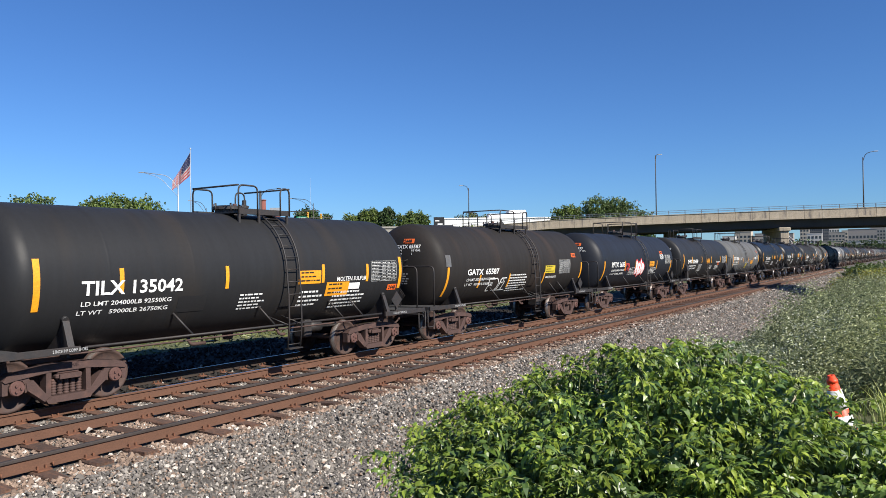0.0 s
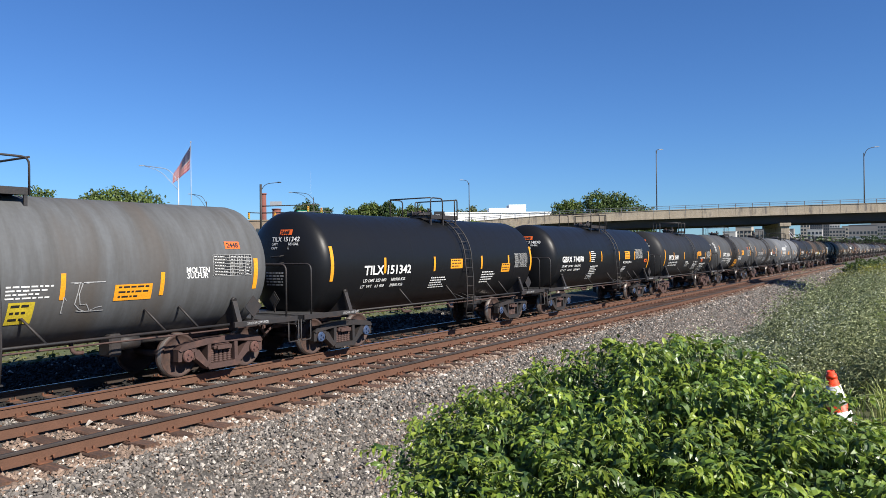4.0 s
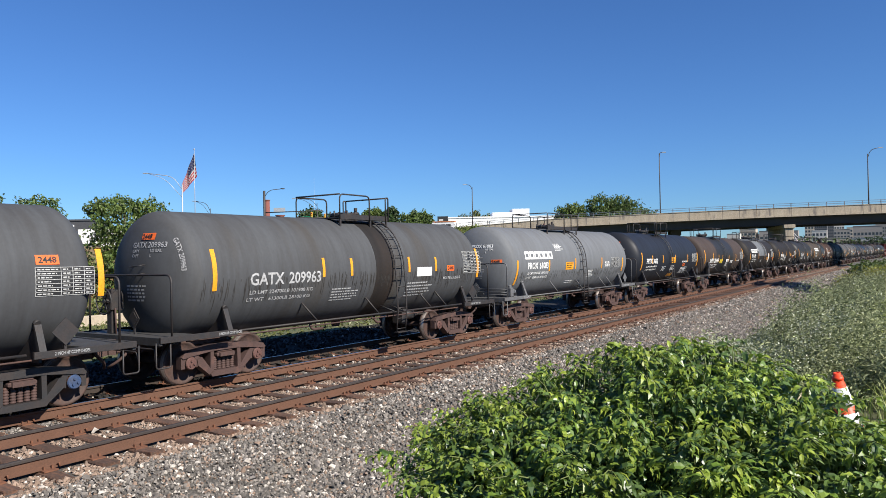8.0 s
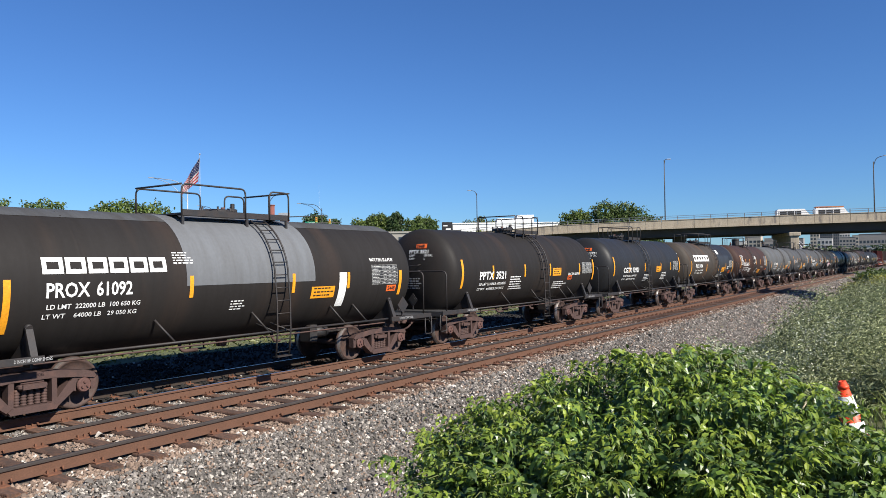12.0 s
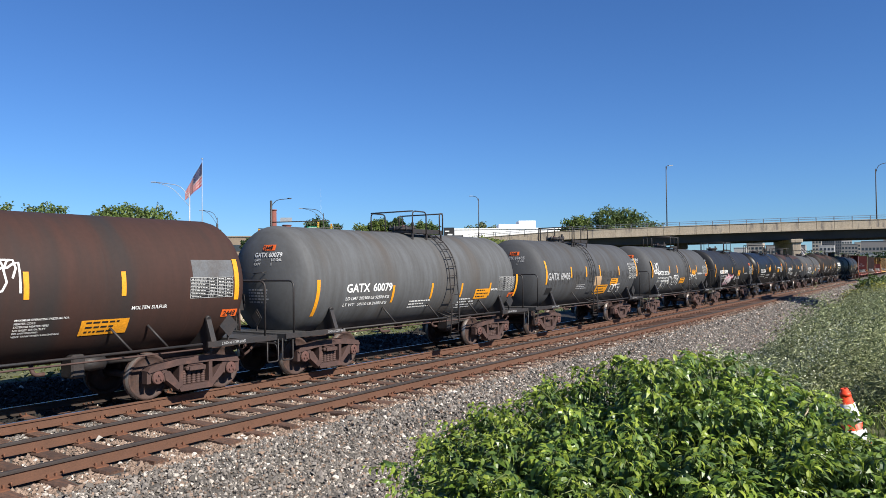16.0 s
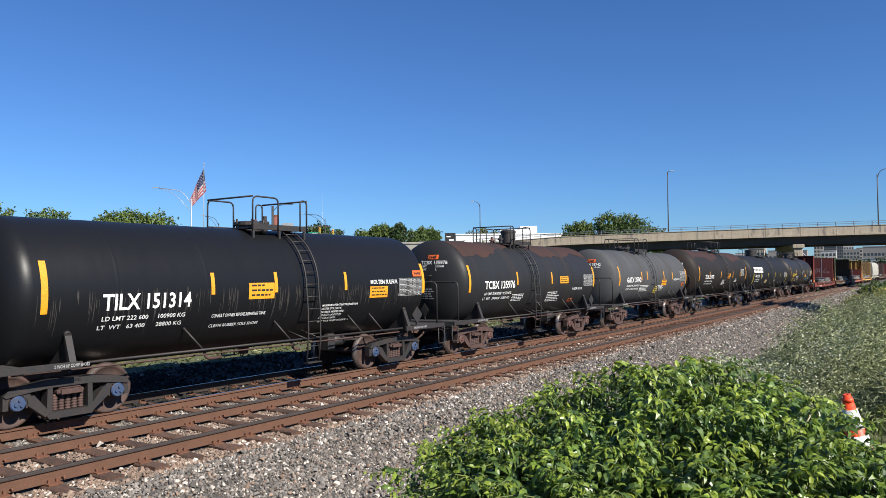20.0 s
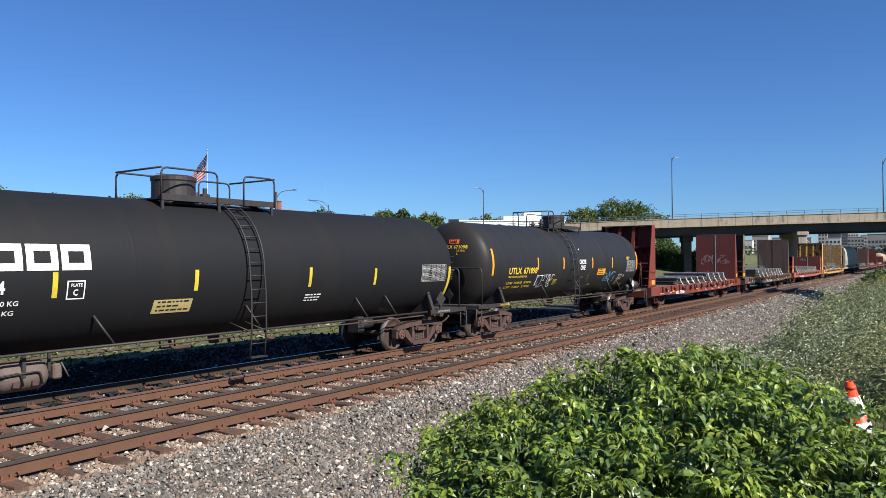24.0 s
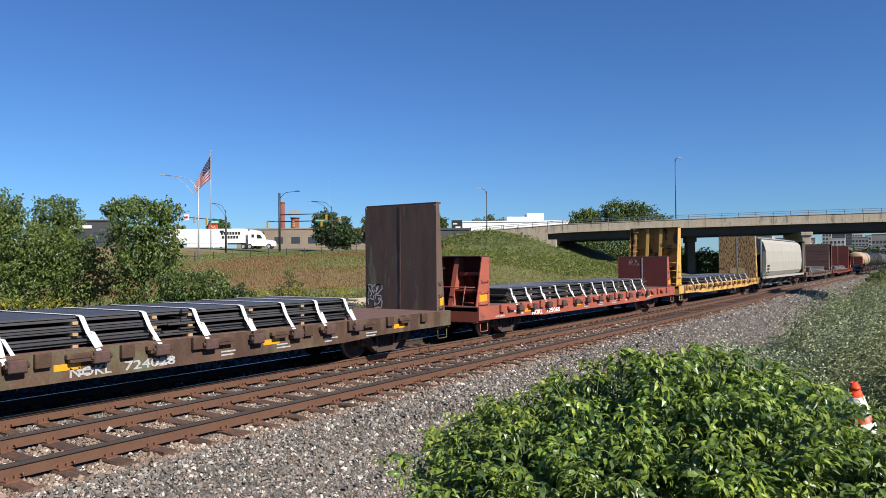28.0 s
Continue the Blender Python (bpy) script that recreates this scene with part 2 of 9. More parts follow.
TP = dict(
    charcoal=tank_paint("charcoal_tank_paint", (0.021, 0.0215, 0.023), (0.014, 0.014, 0.015), 0.5, 0.6, (0.026, 0.023, 0.021), spec=0.18),
    sooty=tank_paint("sooty_tank_paint", (0.022, 0.020, 0.019), (0.015, 0.013, 0.012), 0.6, 0.6, (0.032, 0.024, 0.020)),
    matt_black=tank_paint("matt_black_tank_paint", (0.0125, 0.013, 0.0145), (0.0105, 0.011, 0.0125), 0.6, 0.4, (0.015, 0.0145, 0.0145), spec=0.18),
    gloss=tank_paint("gloss_black_tank_paint", (0.0085, 0.009, 0.0105), (0.007, 0.0075, 0.0085), 0.40, 0.5, spec=0.22),
    blueblack=tank_paint("blue_black_tank_paint", (0.016, 0.018, 0.024), (0.012, 0.013, 0.016), 0.5, 0.6, spec=0.2),
    steel=tank_paint("steel_grey_tank_paint", (0.072, 0.076, 0.086), (0.045, 0.042, 0.04), 0.45, 0.6),
    grey=tank_paint("grey_tank_paint", (0.100, 0.104, 0.108), (0.064, 0.063, 0.061), 0.65, 0.8, (0.08, 0.072, 0.065)),
    slate=tank_paint("slate_grey_tank_paint", (0.070, 0.073, 0.077), (0.046, 0.045, 0.046), 0.65, 0.7, (0.056, 0.052, 0.048)),
    pale=tank_paint("pale_grey_tank_paint", (0.132, 0.139, 0.148), (0.100, 0.101, 0.104), 0.6, 0.7),
    brown=tank_paint("rusty_brown_tank_paint", (0.056, 0.042, 0.036), (0.036, 0.028, 0.025), 0.65, 0.6, (0.07, 0.047, 0.037)),
    dun=tank_paint("rust_stained_dun_paint", (0.060, 0.050, 0.041), (0.032, 0.028, 0.025), 0.65, 0.85, (0.085, 0.052, 0.034)),
    redbrown=tank_paint("red_brown_tank_paint", (0.050, 0.027, 0.022), (0.034, 0.023, 0.02), 0.65, 0.6, (0.03, 0.026, 0.025)),
    dusk=tank_paint("dusky_blue_grey_paint", (0.031, 0.034, 0.039), (0.023, 0.024, 0.027), 0.5, 0.6, spec=0.18),
    tan=tank_paint("tan_tank_paint", (0.36, 0.27, 0.18), (0.25, 0.19, 0.14), 0.6, 0.5),
)


# ---- mesh tools ----
def fillet(pts, r, n=4):
    """Round the inner corners of a polyline."""
    pts = [Vector(p) for p in pts]
    out = [pts[0]]
    for a, b, c in zip(pts, pts[1:], pts[2:]):
        u, v = (a - b), (c - b)
        k = min(r, u.length * 0.49, v.length * 0.49)
        p, q = b + u.normalized() * k, b + v.normalized() * k
        out += [(p * (1 - s) + b * s) * (1 - s) + (b * (1 - s) + q * s) * s for s in [i / n for i in range(n + 1)]]
    return out + [pts[-1]]


class MB:
    """Collects vertices and faces of one mesh."""

    def __init__(self):
        self.v, self.f, self.s, self.m = [], [], [], []

    def add(self, vs, fs, smooth=False, mi=0):
        o = len(self.v)
        self.v += [tuple(p) for p in vs]
        self.f += [tuple(i + o for i in f) for f in fs]
        self.s += [smooth] * len(fs)
        self.m += [mi] * len(fs)
        return self

    def box(self, x0, x1, y0, y1, z0, z1, b=0.0, mi=0, m=None):
        if b:
            P, fs = {}, []
            vs = []
            lo, hi = (x0, y0, z0), (x1, y1, z1)
            for i in (0, 1):
                for j in (0, 1):
                    for k in (0, 1):
                        c = (hi[0] if i else lo[0], hi[1] if j else lo[1], hi[2] if k else lo[2])
                        d = (-b if i else b, -b if j else b, -b if k else b)
                        for ax in range(3):
                            P[i, j, k, ax] = len(vs)
                            vs.append(tuple(c[a] + (0 if a == ax else d[a]) for a in range(3)))
            for ax in range(3):
                o1, o2 = (ax + 1) % 3, (ax + 2) % 3
                for s in (0, 1):
                    q = []
                    for e, g in ((0, 0), (1, 0), (1, 1), (0, 1)):
                        key = [0, 0, 0]
                        key[ax], key[o1], key[o2] = s, e, g
                        q.append(P[(*key, ax)])
                    fs.append(q if s else q[::-1])
                # edges along ax
                for e in (0, 1):
                    for g in (0, 1):
                        k0, k1 = [0, 0, 0], [0, 0, 0]
                        k0[ax], k1[ax] = 0, 1
                        k0[o1] = k1[o1] = e
                        k0[o2] = k1[o2] = g
                        q = [P[(*k0, o1)], P[(*k1, o1)], P[(*k1, o2)], P[(*k0, o2)]]
                        fs.append(q if e != g else q[::-1])
            for i in (0, 1):
                for j in (0, 1):
                    for k in (0, 1):
                        q = [P[i, j, k, 0], P[i, j, k, 1], P[i, j, k, 2]]
                        fs.append(q if (i + j + k) % 2 else q[::-1])
        else:
            vs = [(x, y, z) for x in (x0, x1) for y in (y0, y1) for z in (z0, z1)]
            fs = [(0, 1, 3, 2), (4, 6, 7, 5), (0, 4, 5, 1), (2, 3, 7, 6), (0, 2, 6, 4), (1, 5, 7, 3)]
        if m:
            vs = [m @ Vector(p) for p in vs]
        return self.add(vs, fs, False, mi)

    def tube(self, pts, r, n=6, mi=0, caps=True, r1=None):
        pts = [Vector(p) for p in pts]
        vs, fs = [], []
        up = None
        for i, p in enumerate(pts):
            d = (pts[min(i + 1, len(pts) - 1)] - pts[max(i - 1, 0)]).normalized()
            if up is None:
                up = d.orthogonal().normalized()
            up = (up - d * up.dot(d))
            up = up.normalized() if up.length > 1e-6 else d.orthogonal().normalized()
            w = d.cross(up)
            rr = r if r1 is None else r + (r1 - r) * i / (len(pts) - 1)
            vs += [p + (up * math.cos(2 * math.pi * k / n) + w * math.sin(2 * math.pi * k / n)) * rr for k in range(n)]
        for i in range(len(pts) - 1):
            for k in range(n):
                a, b = i * n + k, i * n + (k + 1) % n
                fs.append((a, b, b + n, a + n))
        self.add(vs, fs, True, mi)
        if caps:
            o = len(self.v) - len(vs)
            e = (len(pts) - 1) * n
            self.f += [tuple(o + k for k in range(n))[::-1], tuple(o + e + k for k in range(n))]
            self.s += [False, False]
            self.m += [mi, mi]
        return self

    def lathe(self, prof, n=24, axis='x', c=(0, 0, 0), mi=0, mis=None, smooth=True):
        """prof: (along, radius); closed at radius 0."""
        vs, fs, ms = [], [], []
        for a, r in prof:
            for k in range(n):
                t = 2 * math.pi * k / n
                p = (a, r * math.cos(t), r * math.sin(t))
                if axis == 'y':
                    p = (p[2], p[0], p[1])
                if axis == 'z':
                    p = (p[1], p[2], p[0])
                vs.append((p[0] + c[0], p[1] + c[1], p[2] + c[2]))
        for i in range(len(prof) - 1):
            for k in range(n):
                a, b = i * n + k, i * n + (k + 1) % n
                fs.append((a, b, b + n, a + n))
                ms.append(mis[i] if mis else mi)
        o = len(self.f)
        self.add(vs, fs, smooth, mi)
        self.m[o:] = ms
        return self

    def prism(self, poly, y0, y1, plane='xz', mi=0):
        """A flat outline (counter-clockwise) given a thickness."""
        put = {'xz': lambda u, v, w: (u, w, v), 'yz': lambda u, v, w: (w, u, v), 'xy': lambda u, v, w: (u, v, w)}[plane]
        n = len(poly)
        vs = [put(u, v, y0) for u, v in poly] + [put(u, v, y1) for u, v in poly]
        fs = [tuple(range(n)), tuple(range(2 * n - 1, n - 1, -1))]
        fs += [(i, i + n, (i + 1) % n + n, (i + 1) % n) for i in range(n)]
        return self.add(vs, fs, False, mi)

    def mesh(self, name, mats):
        me = bpy.data.meshes.new(name)
        me.from_pydata(self.v, [], self.f)
        me.polygons.foreach_set("use_smooth", self.s)
        me.polygons.foreach_set("material_index", self.m)
        for m in (mats if isinstance(mats, (list, tuple)) else [mats]):
            me.materials.append(m)
        me.update()
        return me


def part(name, mb, mats=None, parent=None, label="", at=(0, 0, 0), turn=None):
    """Link a mesh (or a builder) as one object under a thing or a part."""
    me = mb.mesh(name, mats) if isinstance(mb, MB) else mb
    ob = new(name, me)
    ob.parent = parent
    ob.matrix_basis = (Matrix.Translation(at) @ turn) if turn else Matrix.Translation(at)
    if label:
        tagged(ob, label)
    return ob


def empty(name, at, label, category, group="", kind=""):
    e = new(name)
    e.empty_display_size = 0.3
    e.location = at
    return tagged(e, label, category, group, kind)


def big_mesh(name, verts, faces_n, mats, midx=None, smooth=False):
    """A mesh from numpy arrays: verts (n,3), faces (m,k)."""
    me = bpy.data.meshes.new(name)
    k = faces_n.shape[1]
    me.vertices.add(len(verts))
    me.vertices.foreach_set("co", np.asarray(verts, np.float32).ravel())
    me.loops.add(faces_n.size)
    me.loops.foreach_set("vertex_index", faces_n.astype(np.int32).ravel())
    me.polygons.add(len(faces_n))
    me.polygons.foreach_set("loop_start", np.arange(0, faces_n.size, k, dtype=np.int32))
    if midx is not None:
        me.polygons.foreach_set("material_index", midx.astype(np.int32))
    me.polygons.foreach_set("use_smooth", np.full(len(faces_n), smooth))
    for m in (mats if isinstance(mats, (list, tuple)) else [mats]):
        me.materials.append(m)
    me.update(calc_edges=True)
    me.validate()
    return me


def scatter(base_v, base_f, pos, rot, scale):
    """Many copies of a small mesh as arrays. rot: (n,3,3), scale: (n,) or (n,3)."""
    scale = scale if scale.ndim == 2 else scale[:, None]
    v = np.einsum('nij,nkj->nki', rot, base_v[None] * scale[:, None, :]) + pos[:, None, :]
    f = base_f[None] + (np.arange(len(pos)) * len(base_v))[:, None, None]
    return v.reshape(-1, 3), f.reshape(-1, base_f.shape[1])


def euler_mats(a, b, c):
    """Rotation matrices Rz(c) Ry(b) Rx(a) for arrays of radians."""
    ca, sa, cb, sb, cc, sn = np.cos(a), np.sin(a), np.cos(b), np.sin(b), np.cos(c), np.sin(c)
    r = np.empty((len(a), 3, 3))
    r[:, 0, 0], r[:, 0, 1], r[:, 0, 2] = cc * cb, cc * sb * sa - sn * ca, cc * sb * ca + sn * sa
    r[:, 1, 0], r[:, 1, 1], r[:, 1, 2] = sn * cb, sn * sb * sa + cc * ca, sn * sb * ca - cc * sa
    r[:, 2, 0], r[:, 2, 1], r[:, 2, 2] = -sb, cb * sa, cb * ca
    return r


# ---- plan ----
YR = 13.07                    # near rail of the train's track, its head at z = 0
YC = YR + 0.7525              # centre of that track
NEAR_Y, NEAR_Z, NEAR_SLOPE = 9.148 + 0.7525, 0.195, 0.0114   # centre of the near track, which draws closer ahead
SPEED = 14.58
ROAD_P, ROAD_U = Vector((113.6, 54.7)), Vector((-0.333, 0.943))   # line of the overpass road


def sstep(x, a, b):
    t = np.clip((x - a) / (b - a), 0, 1)
    return t * t * (3 - 2 * t)


def near_y(x):
    return NEAR_Y + NEAR_SLOPE * x


def ground_z(x, y):
    """Height of the ground at (x, y); works on arrays."""
    x, y = np.asarray(x, float), np.asarray(y, float)
    bed = NEAR_Z - 0.225 - 0.2 * sstep(y, near_y(x) + 1.4, near_y(x) + 2.4)
    shoulder = -0.42 * sstep(-y, -(near_y(x) - 1.5), -(near_y(x) - 3.6))
    bank = 1.30 * sstep(-y, -5.6, -1.6) - 0.25 * sstep(x, 12, 40) * sstep(-y, -5.6, -1.6)
    side = np.where(y < YC, bed + shoulder + bank, -0.2 + 0.12 * sstep(y, YC + 1.4, YC + 3.5))
    d = -((x - ROAD_P.x) * 0.943 + (y - ROAD_P.y) * 0.333)
    hill = 4.5 * sstep(-d, -74, -4) * sstep(y, 29, 62) * (1 - sstep(-d, 1, 12) * (1 - sstep(y, 64, 84)))
    steep = 7.4 * sstep(-np.abs(d), -24, -7) * sstep(y, 38, 62) * (1 - sstep(y, 64, 84)) * (1 - sstep(-d, 6, 14))
    far = 5.98 * sstep(y, 60, 138)
    return side + np.maximum(np.maximum(hill, steep), far)


# ---- ground ----
def build_ground():
    xs = np.unique(np.concatenate([np.linspace(-400, -20, 24), np.arange(-20, 60, 0.5), np.arange(60, 160, 2.0), np.geomspace(160, 4000, 26)]))
    ys = np.unique(np.concatenate([-np.geomspace(12, 2500, 22), np.arange(-12, 34, 0.5), np.arange(34, 140, 2.0), np.geomspace(140, 4000, 26)]))
    gx, gy = np.meshgrid(xs, ys, indexing='ij')
    gz = ground_z(gx, gy)
    rng = np.random.default_rng(5)
    gz = gz + rng.normal(0, 0.02, gz.shape) * (np.abs(gx) < 150) * ((gy < 2.0) | (gy > 19))
    n, m = gx.shape
    v = np.stack([gx, gy, gz], -1).reshape(-1, 3)
    i, j = np.meshgrid(np.arange(n - 1), np.arange(m - 1), indexing='ij')
    a = (i * m + j).ravel()
    f = np.stack([a, a + m, a + m + 1, a + 1], -1)
    cx, cy = v[f].mean(1)[:, 0], v[f].mean(1)[:, 1]
    mi = np.zeros(len(f))
    edge = np.interp(cx, [5, 20, 40, 60, 80, 110, 160], [5.2, 5.2, 5.2, 5.9, 6.9, 8.3, 9.2])
    mi[(cy > edge) & (cy < YC + 4.6)] = 1
    mi[(cy >= YC + 4.6) | (cy <= edge)] = 0
    mi[(mi == 1) & (cx > 66) & (np.abs(cy - near_y(cx)) > 1.5)] = 3
    # strip under the train: its shade is painted in as a near-black bed
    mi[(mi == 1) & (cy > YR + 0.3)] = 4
    brown = (cy > 31) & (cx < 96)
    mi[brown] = 2
    grass = mat("ground_soil_grass", (0.062, 0.085, 0.025), 0.95, second=(0.11, 0.095, 0.045), scale=0.4, amount=0.8, fine=12, bump=0.8)
    field = mat("dry_field", (0.185, 0.110, 0.050), 0.95, second=(0.14, 0.125, 0.042), scale=0.12, amount=1.0, fine=5, bump=0.8)
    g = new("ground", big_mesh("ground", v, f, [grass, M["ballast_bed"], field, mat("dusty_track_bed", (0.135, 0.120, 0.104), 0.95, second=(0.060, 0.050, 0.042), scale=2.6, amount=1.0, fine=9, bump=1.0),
                                                 mat("train_shade_bed", (0.008, 0.007, 0.006), 0.95, second=(0.013, 0.011, 0.009), scale=2, amount=0.8, fine=30, bump=0.9)], mi, True))
    tagged(g, "ballast, grassy bank and dry field rising to a road", "ground", kind="structure")


build_ground()


# ---- tracks ----
RAIL_PROF = [(-0.070, -0.172), (0.070, -0.172), (0.070, -0.160), (0.012, -0.142), (0.010, -0.050), (0.036, -0.036), (0.036, -0.008), (0.026, 0.0), (-0.026, 0.0), (-0.036, -0.008), (-0.036, -0.036), (-0.010, -0.050), (-0.012, -0.142), (-0.070, -0.160)]


def rail_mesh(name, x0, x1, step, yf, z, dark):
    n = len(RAIL_PROF)
    mb = MB()
    xs = np.arange(x0, x1 + 0.01, step)
    vs = [(x, yf(x) + a, z + b) for x in xs for a, b in RAIL_PROF]
    for i in range(len(xs) - 1):
        for k in range(n):
            a, b = i * n + k, i * n + (k + 1) % n
            mb.f.append((a, b, b + n, a + n))
            mb.s.append(False)
            mb.m.append(1 if k in dark else 0)
    mb.v = vs
    mb.f.append(tuple(range(n)))
    mb.s.append(False)
    mb.m.append(0)
    return mb


def tie_meshes():
    out = []
    rng = random.Random(3)
    for k in range(6):
        mb = MB()
        n = 9
        w, h = 0.115, 0.10
        vs, fs = [], []
        for i in range(n):
            y = -1.3 + 2.6 * i / (n - 1)
            j = lambda s: rng.uniform(-s, s)
            e = 0.02 if i in (0, n - 1) else 0.006
            vs += [(-w + j(e), y + j(e), -h), (w + j(e), y + j(e), -h), (w + j(e), y, 0.035 + j(e)), (w * 0.85, y, 0.05 + j(e)), (-w * 0.3, y, 0.052 + j(e)), (-w * 0.85, y, 0.05 + j(e)), (-w + j(e), y, 0.035 + j(e))]
        for i in range(n - 1):
            for q in range(7):
                a, b = i * 7 + q, i * 7 + (q + 1) % 7
                fs.append((a, b, b + 7, a + 7))
        fs += [tuple(range(7)), tuple(range((n - 1) * 7, n * 7))[::-1]]
        mb.add(vs, fs)
        out.append(mb.mesh("tie", M["tie"]))
    return out


TIE = 0.62


def build_track(name, centre, z, x0, x1, slope, label, ties_from, head):
    t = empty(name, (0, 0, 0), label, "railway track", kind="structure")
    for side, step in ((-1, 1), (1, 1)):
        mb = rail_mesh("rail", x0, x1, 6.0, lambda x: centre(x) + side * 0.7525, z, (7,) if head == "rail_shine" else (5, 6, 7, 8, 9))
        # far rail beneath the cars: shade painted into its colour
        part("rail", mb, [M["rail_dark" if head == "rail_shine" and side > 0 else "rail"], M[head]], t)
    meshes = tie_meshes()
    rng = random.Random(11)
    k = 0
    fix = MB()
    x = x0
    far = MB()
    while x < x1:
        y = centre(x)
        rz = rng.gauss(0, 0.9)
        if ties_from[0] < x < ties_from[1]:
            part("tie", meshes[k % 6], None, t, at=(x, y + rng.gauss(0, 0.03), z - 0.235 + rng.gauss(0, 0.006)), turn=pose(0, 0, 0, 0, 0, rz))
        else:
            far.box(x - 0.115, x + 0.115, y - 1.3, y + 1.3, z - 0.33, z - 0.185)
        if x < 60:
            for s in (-1, 1):
                yy = y + s * 0.7525
                fix.box(x - 0.09, x + 0.09, yy - 0.17, yy + 0.17, z - 0.187, z - 0.168)
                for a, b in ((-0.05, -0.085), (0.05, -0.085), (0.03, 0.085), (-0.04, 0.085)):
                    fix.box(x + a - 0.011, x + a + 0.011, yy + b - 0.016, yy + b + 0.016, z - 0.175, z - 0.128)
                if rng.random() < 0.5:   # rail anchor clipped under the foot
                    fix.tube([(x + 0.14, yy - 0.10, z - 0.165), (x + 0.14, yy - 0.095, z - 0.12), (x + 0.135, yy - 0.05, z - 0.145)], 0.012, 5)
        x += TIE
        k += 1
    if far.v:
        tagged(part("sleepers", far, M["tie"], t), kind="stuff")
    tagged(part("plates_and_spikes", fix, M["plate"], t), kind="stuff")
    return t


build_track("track_near", near_y, NEAR_Z, 1.0 + 0.08, 130, NEAR_SLOPE, "rusty steel rails on weathered timber ties in grey ballast", (1, 131), "railtop")
build_track("track_train", lambda x: YC, 0.0, -14.0, 330, 0, "rusty rails under the train on shaded timber ties", (500, 501), "rail_shine")


# ---- the train ----
def wheelset_mesh(cap):
    mb = MB()
    # axle
    mb.lathe([(-1.06, 0.0), (-1.06, 0.075), (1.06, 0.075), (1.06, 0.0)], 12, 'y')
    for s in (-1, 1):
        y = s * 0.7525
        q = [(y - s * 0.07, 0.0), (y - s * 0.07, 0.13), (y - s * 0.045, 0.16), (y - s * 0.01, 0.22), (y + s * 0.0, 0.36), (y - s * 0.05, 0.40), (y - s * 0.095, 0.415), (y - s * 0.095, 0.475), (y - s * 0.07, 0.482), (y - s * 0.045, 0.463), (y + s * 0.05, 0.452), (y + s * 0.058, 0.434), (y + s * 0.055, 0.40), (y + s * 0.03, 0.385), (y + s * 0.035, 0.24), (y + s * 0.05, 0.17), (y + s * 0.09, 0.14), (y + s * 0.09, 0.0)]
        mb.lathe(q, 28, 'y', mis=[0] * 9 + [1] + [0] * 7)
        # bearing end cap with three bolts
        c = s * 1.0
        mb.lathe([(c, 0.0), (c, 0.13), (c + s * 0.10, 0.13), (c + s * 0.12, 0.115), (c + s * 0.125, 0.0)], 18, 'y', mi=0, mis=[0, 0, 2, 2], smooth=False)
        for k in range(3):
            a = 2 * math.pi * k / 3
            mb.lathe([(c + s * 0.12, 0.022), (c + s * 0.15, 0.022), (c + s * 0.15, 0.0)], 6, 'y', c=(0.055 * math.cos(a), 0, 0.055 * math.sin(a)), mi=2, smooth=False)
    return mb.mesh("wheelset", [M["wheel"], M["tread"], cap])


def side_frame_mesh():
    mb = MB()
    y0, y1 = -0.08, 0.08
    # top chord
    top = [(-1.12, 0.60), (-1.06, 0.68), (-0.90, 0.72), (-0.40, 0.79), (0.40, 0.79), (0.90, 0.72), (1.06, 0.68), (1.12, 0.60)]
    low = [(1.08, 0.565), (0.88, 0.60), (0.36, 0.655), (-0.36, 0.655), (-0.88, 0.60), (-1.08, 0.565)]
    mb.prism((top + low)[::-1], y0 - 0.03, y1 + 0.03)
    for s in (-1, 1):
        def fl(poly):
            return [(s * u, v) for u, v in poly][::s]
        # pedestal jaws round the bearing
        mb.prism(fl([(1.12, 0.61), (1.12, 0.36), (1.03, 0.36), (1.03, 0.50), (0.99, 0.57), (0.79, 0.57), (0.75, 0.50), (0.75, 0.36), (0.66, 0.40), (0.64, 0.52), (0.70, 0.62)]), y0, y1)
        # tension member
        mb.prism(fl([(0.74, 0.53), (0.72, 0.40), (0.44, 0.17), (0.34, 0.13), (0.30, 0.24), (0.40, 0.29), (0.62, 0.56)]), y0 - 0.02, y1 + 0.02)
        # column
        mb.prism(fl([(0.40, 0.68), (0.41, 0.24), (0.32, 0.22), (0.31, 0.68)]), y0 - 0.02, y1 + 0.02)
    mb.prism([(-0.38, 0.12), (0.38, 0.12), (0.42, 0.18), (0.34, 0.235), (-0.34, 0.235), (-0.42, 0.18)][::-1], y0 - 0.05, y1 + 0.05)
    return mb.mesh("side_frame", M["truck"])


def spring_mesh():
    mb = MB()
    for x in (-0.23, -0.115, 0.0, 0.115, 0.23):
        prof = []
        n = 6
        for i in range(n * 3 + 1):
            prof.append((0.235 + 0.285 * i / (n * 3), (0.040, 0.060, 0.052)[i % 3]))
        mb.lathe([(0.235, 0)] + prof + [(0.52, 0)], 6, 'z', c=(x, 0, 0))
    return mb.mesh("spring", M["truck"])


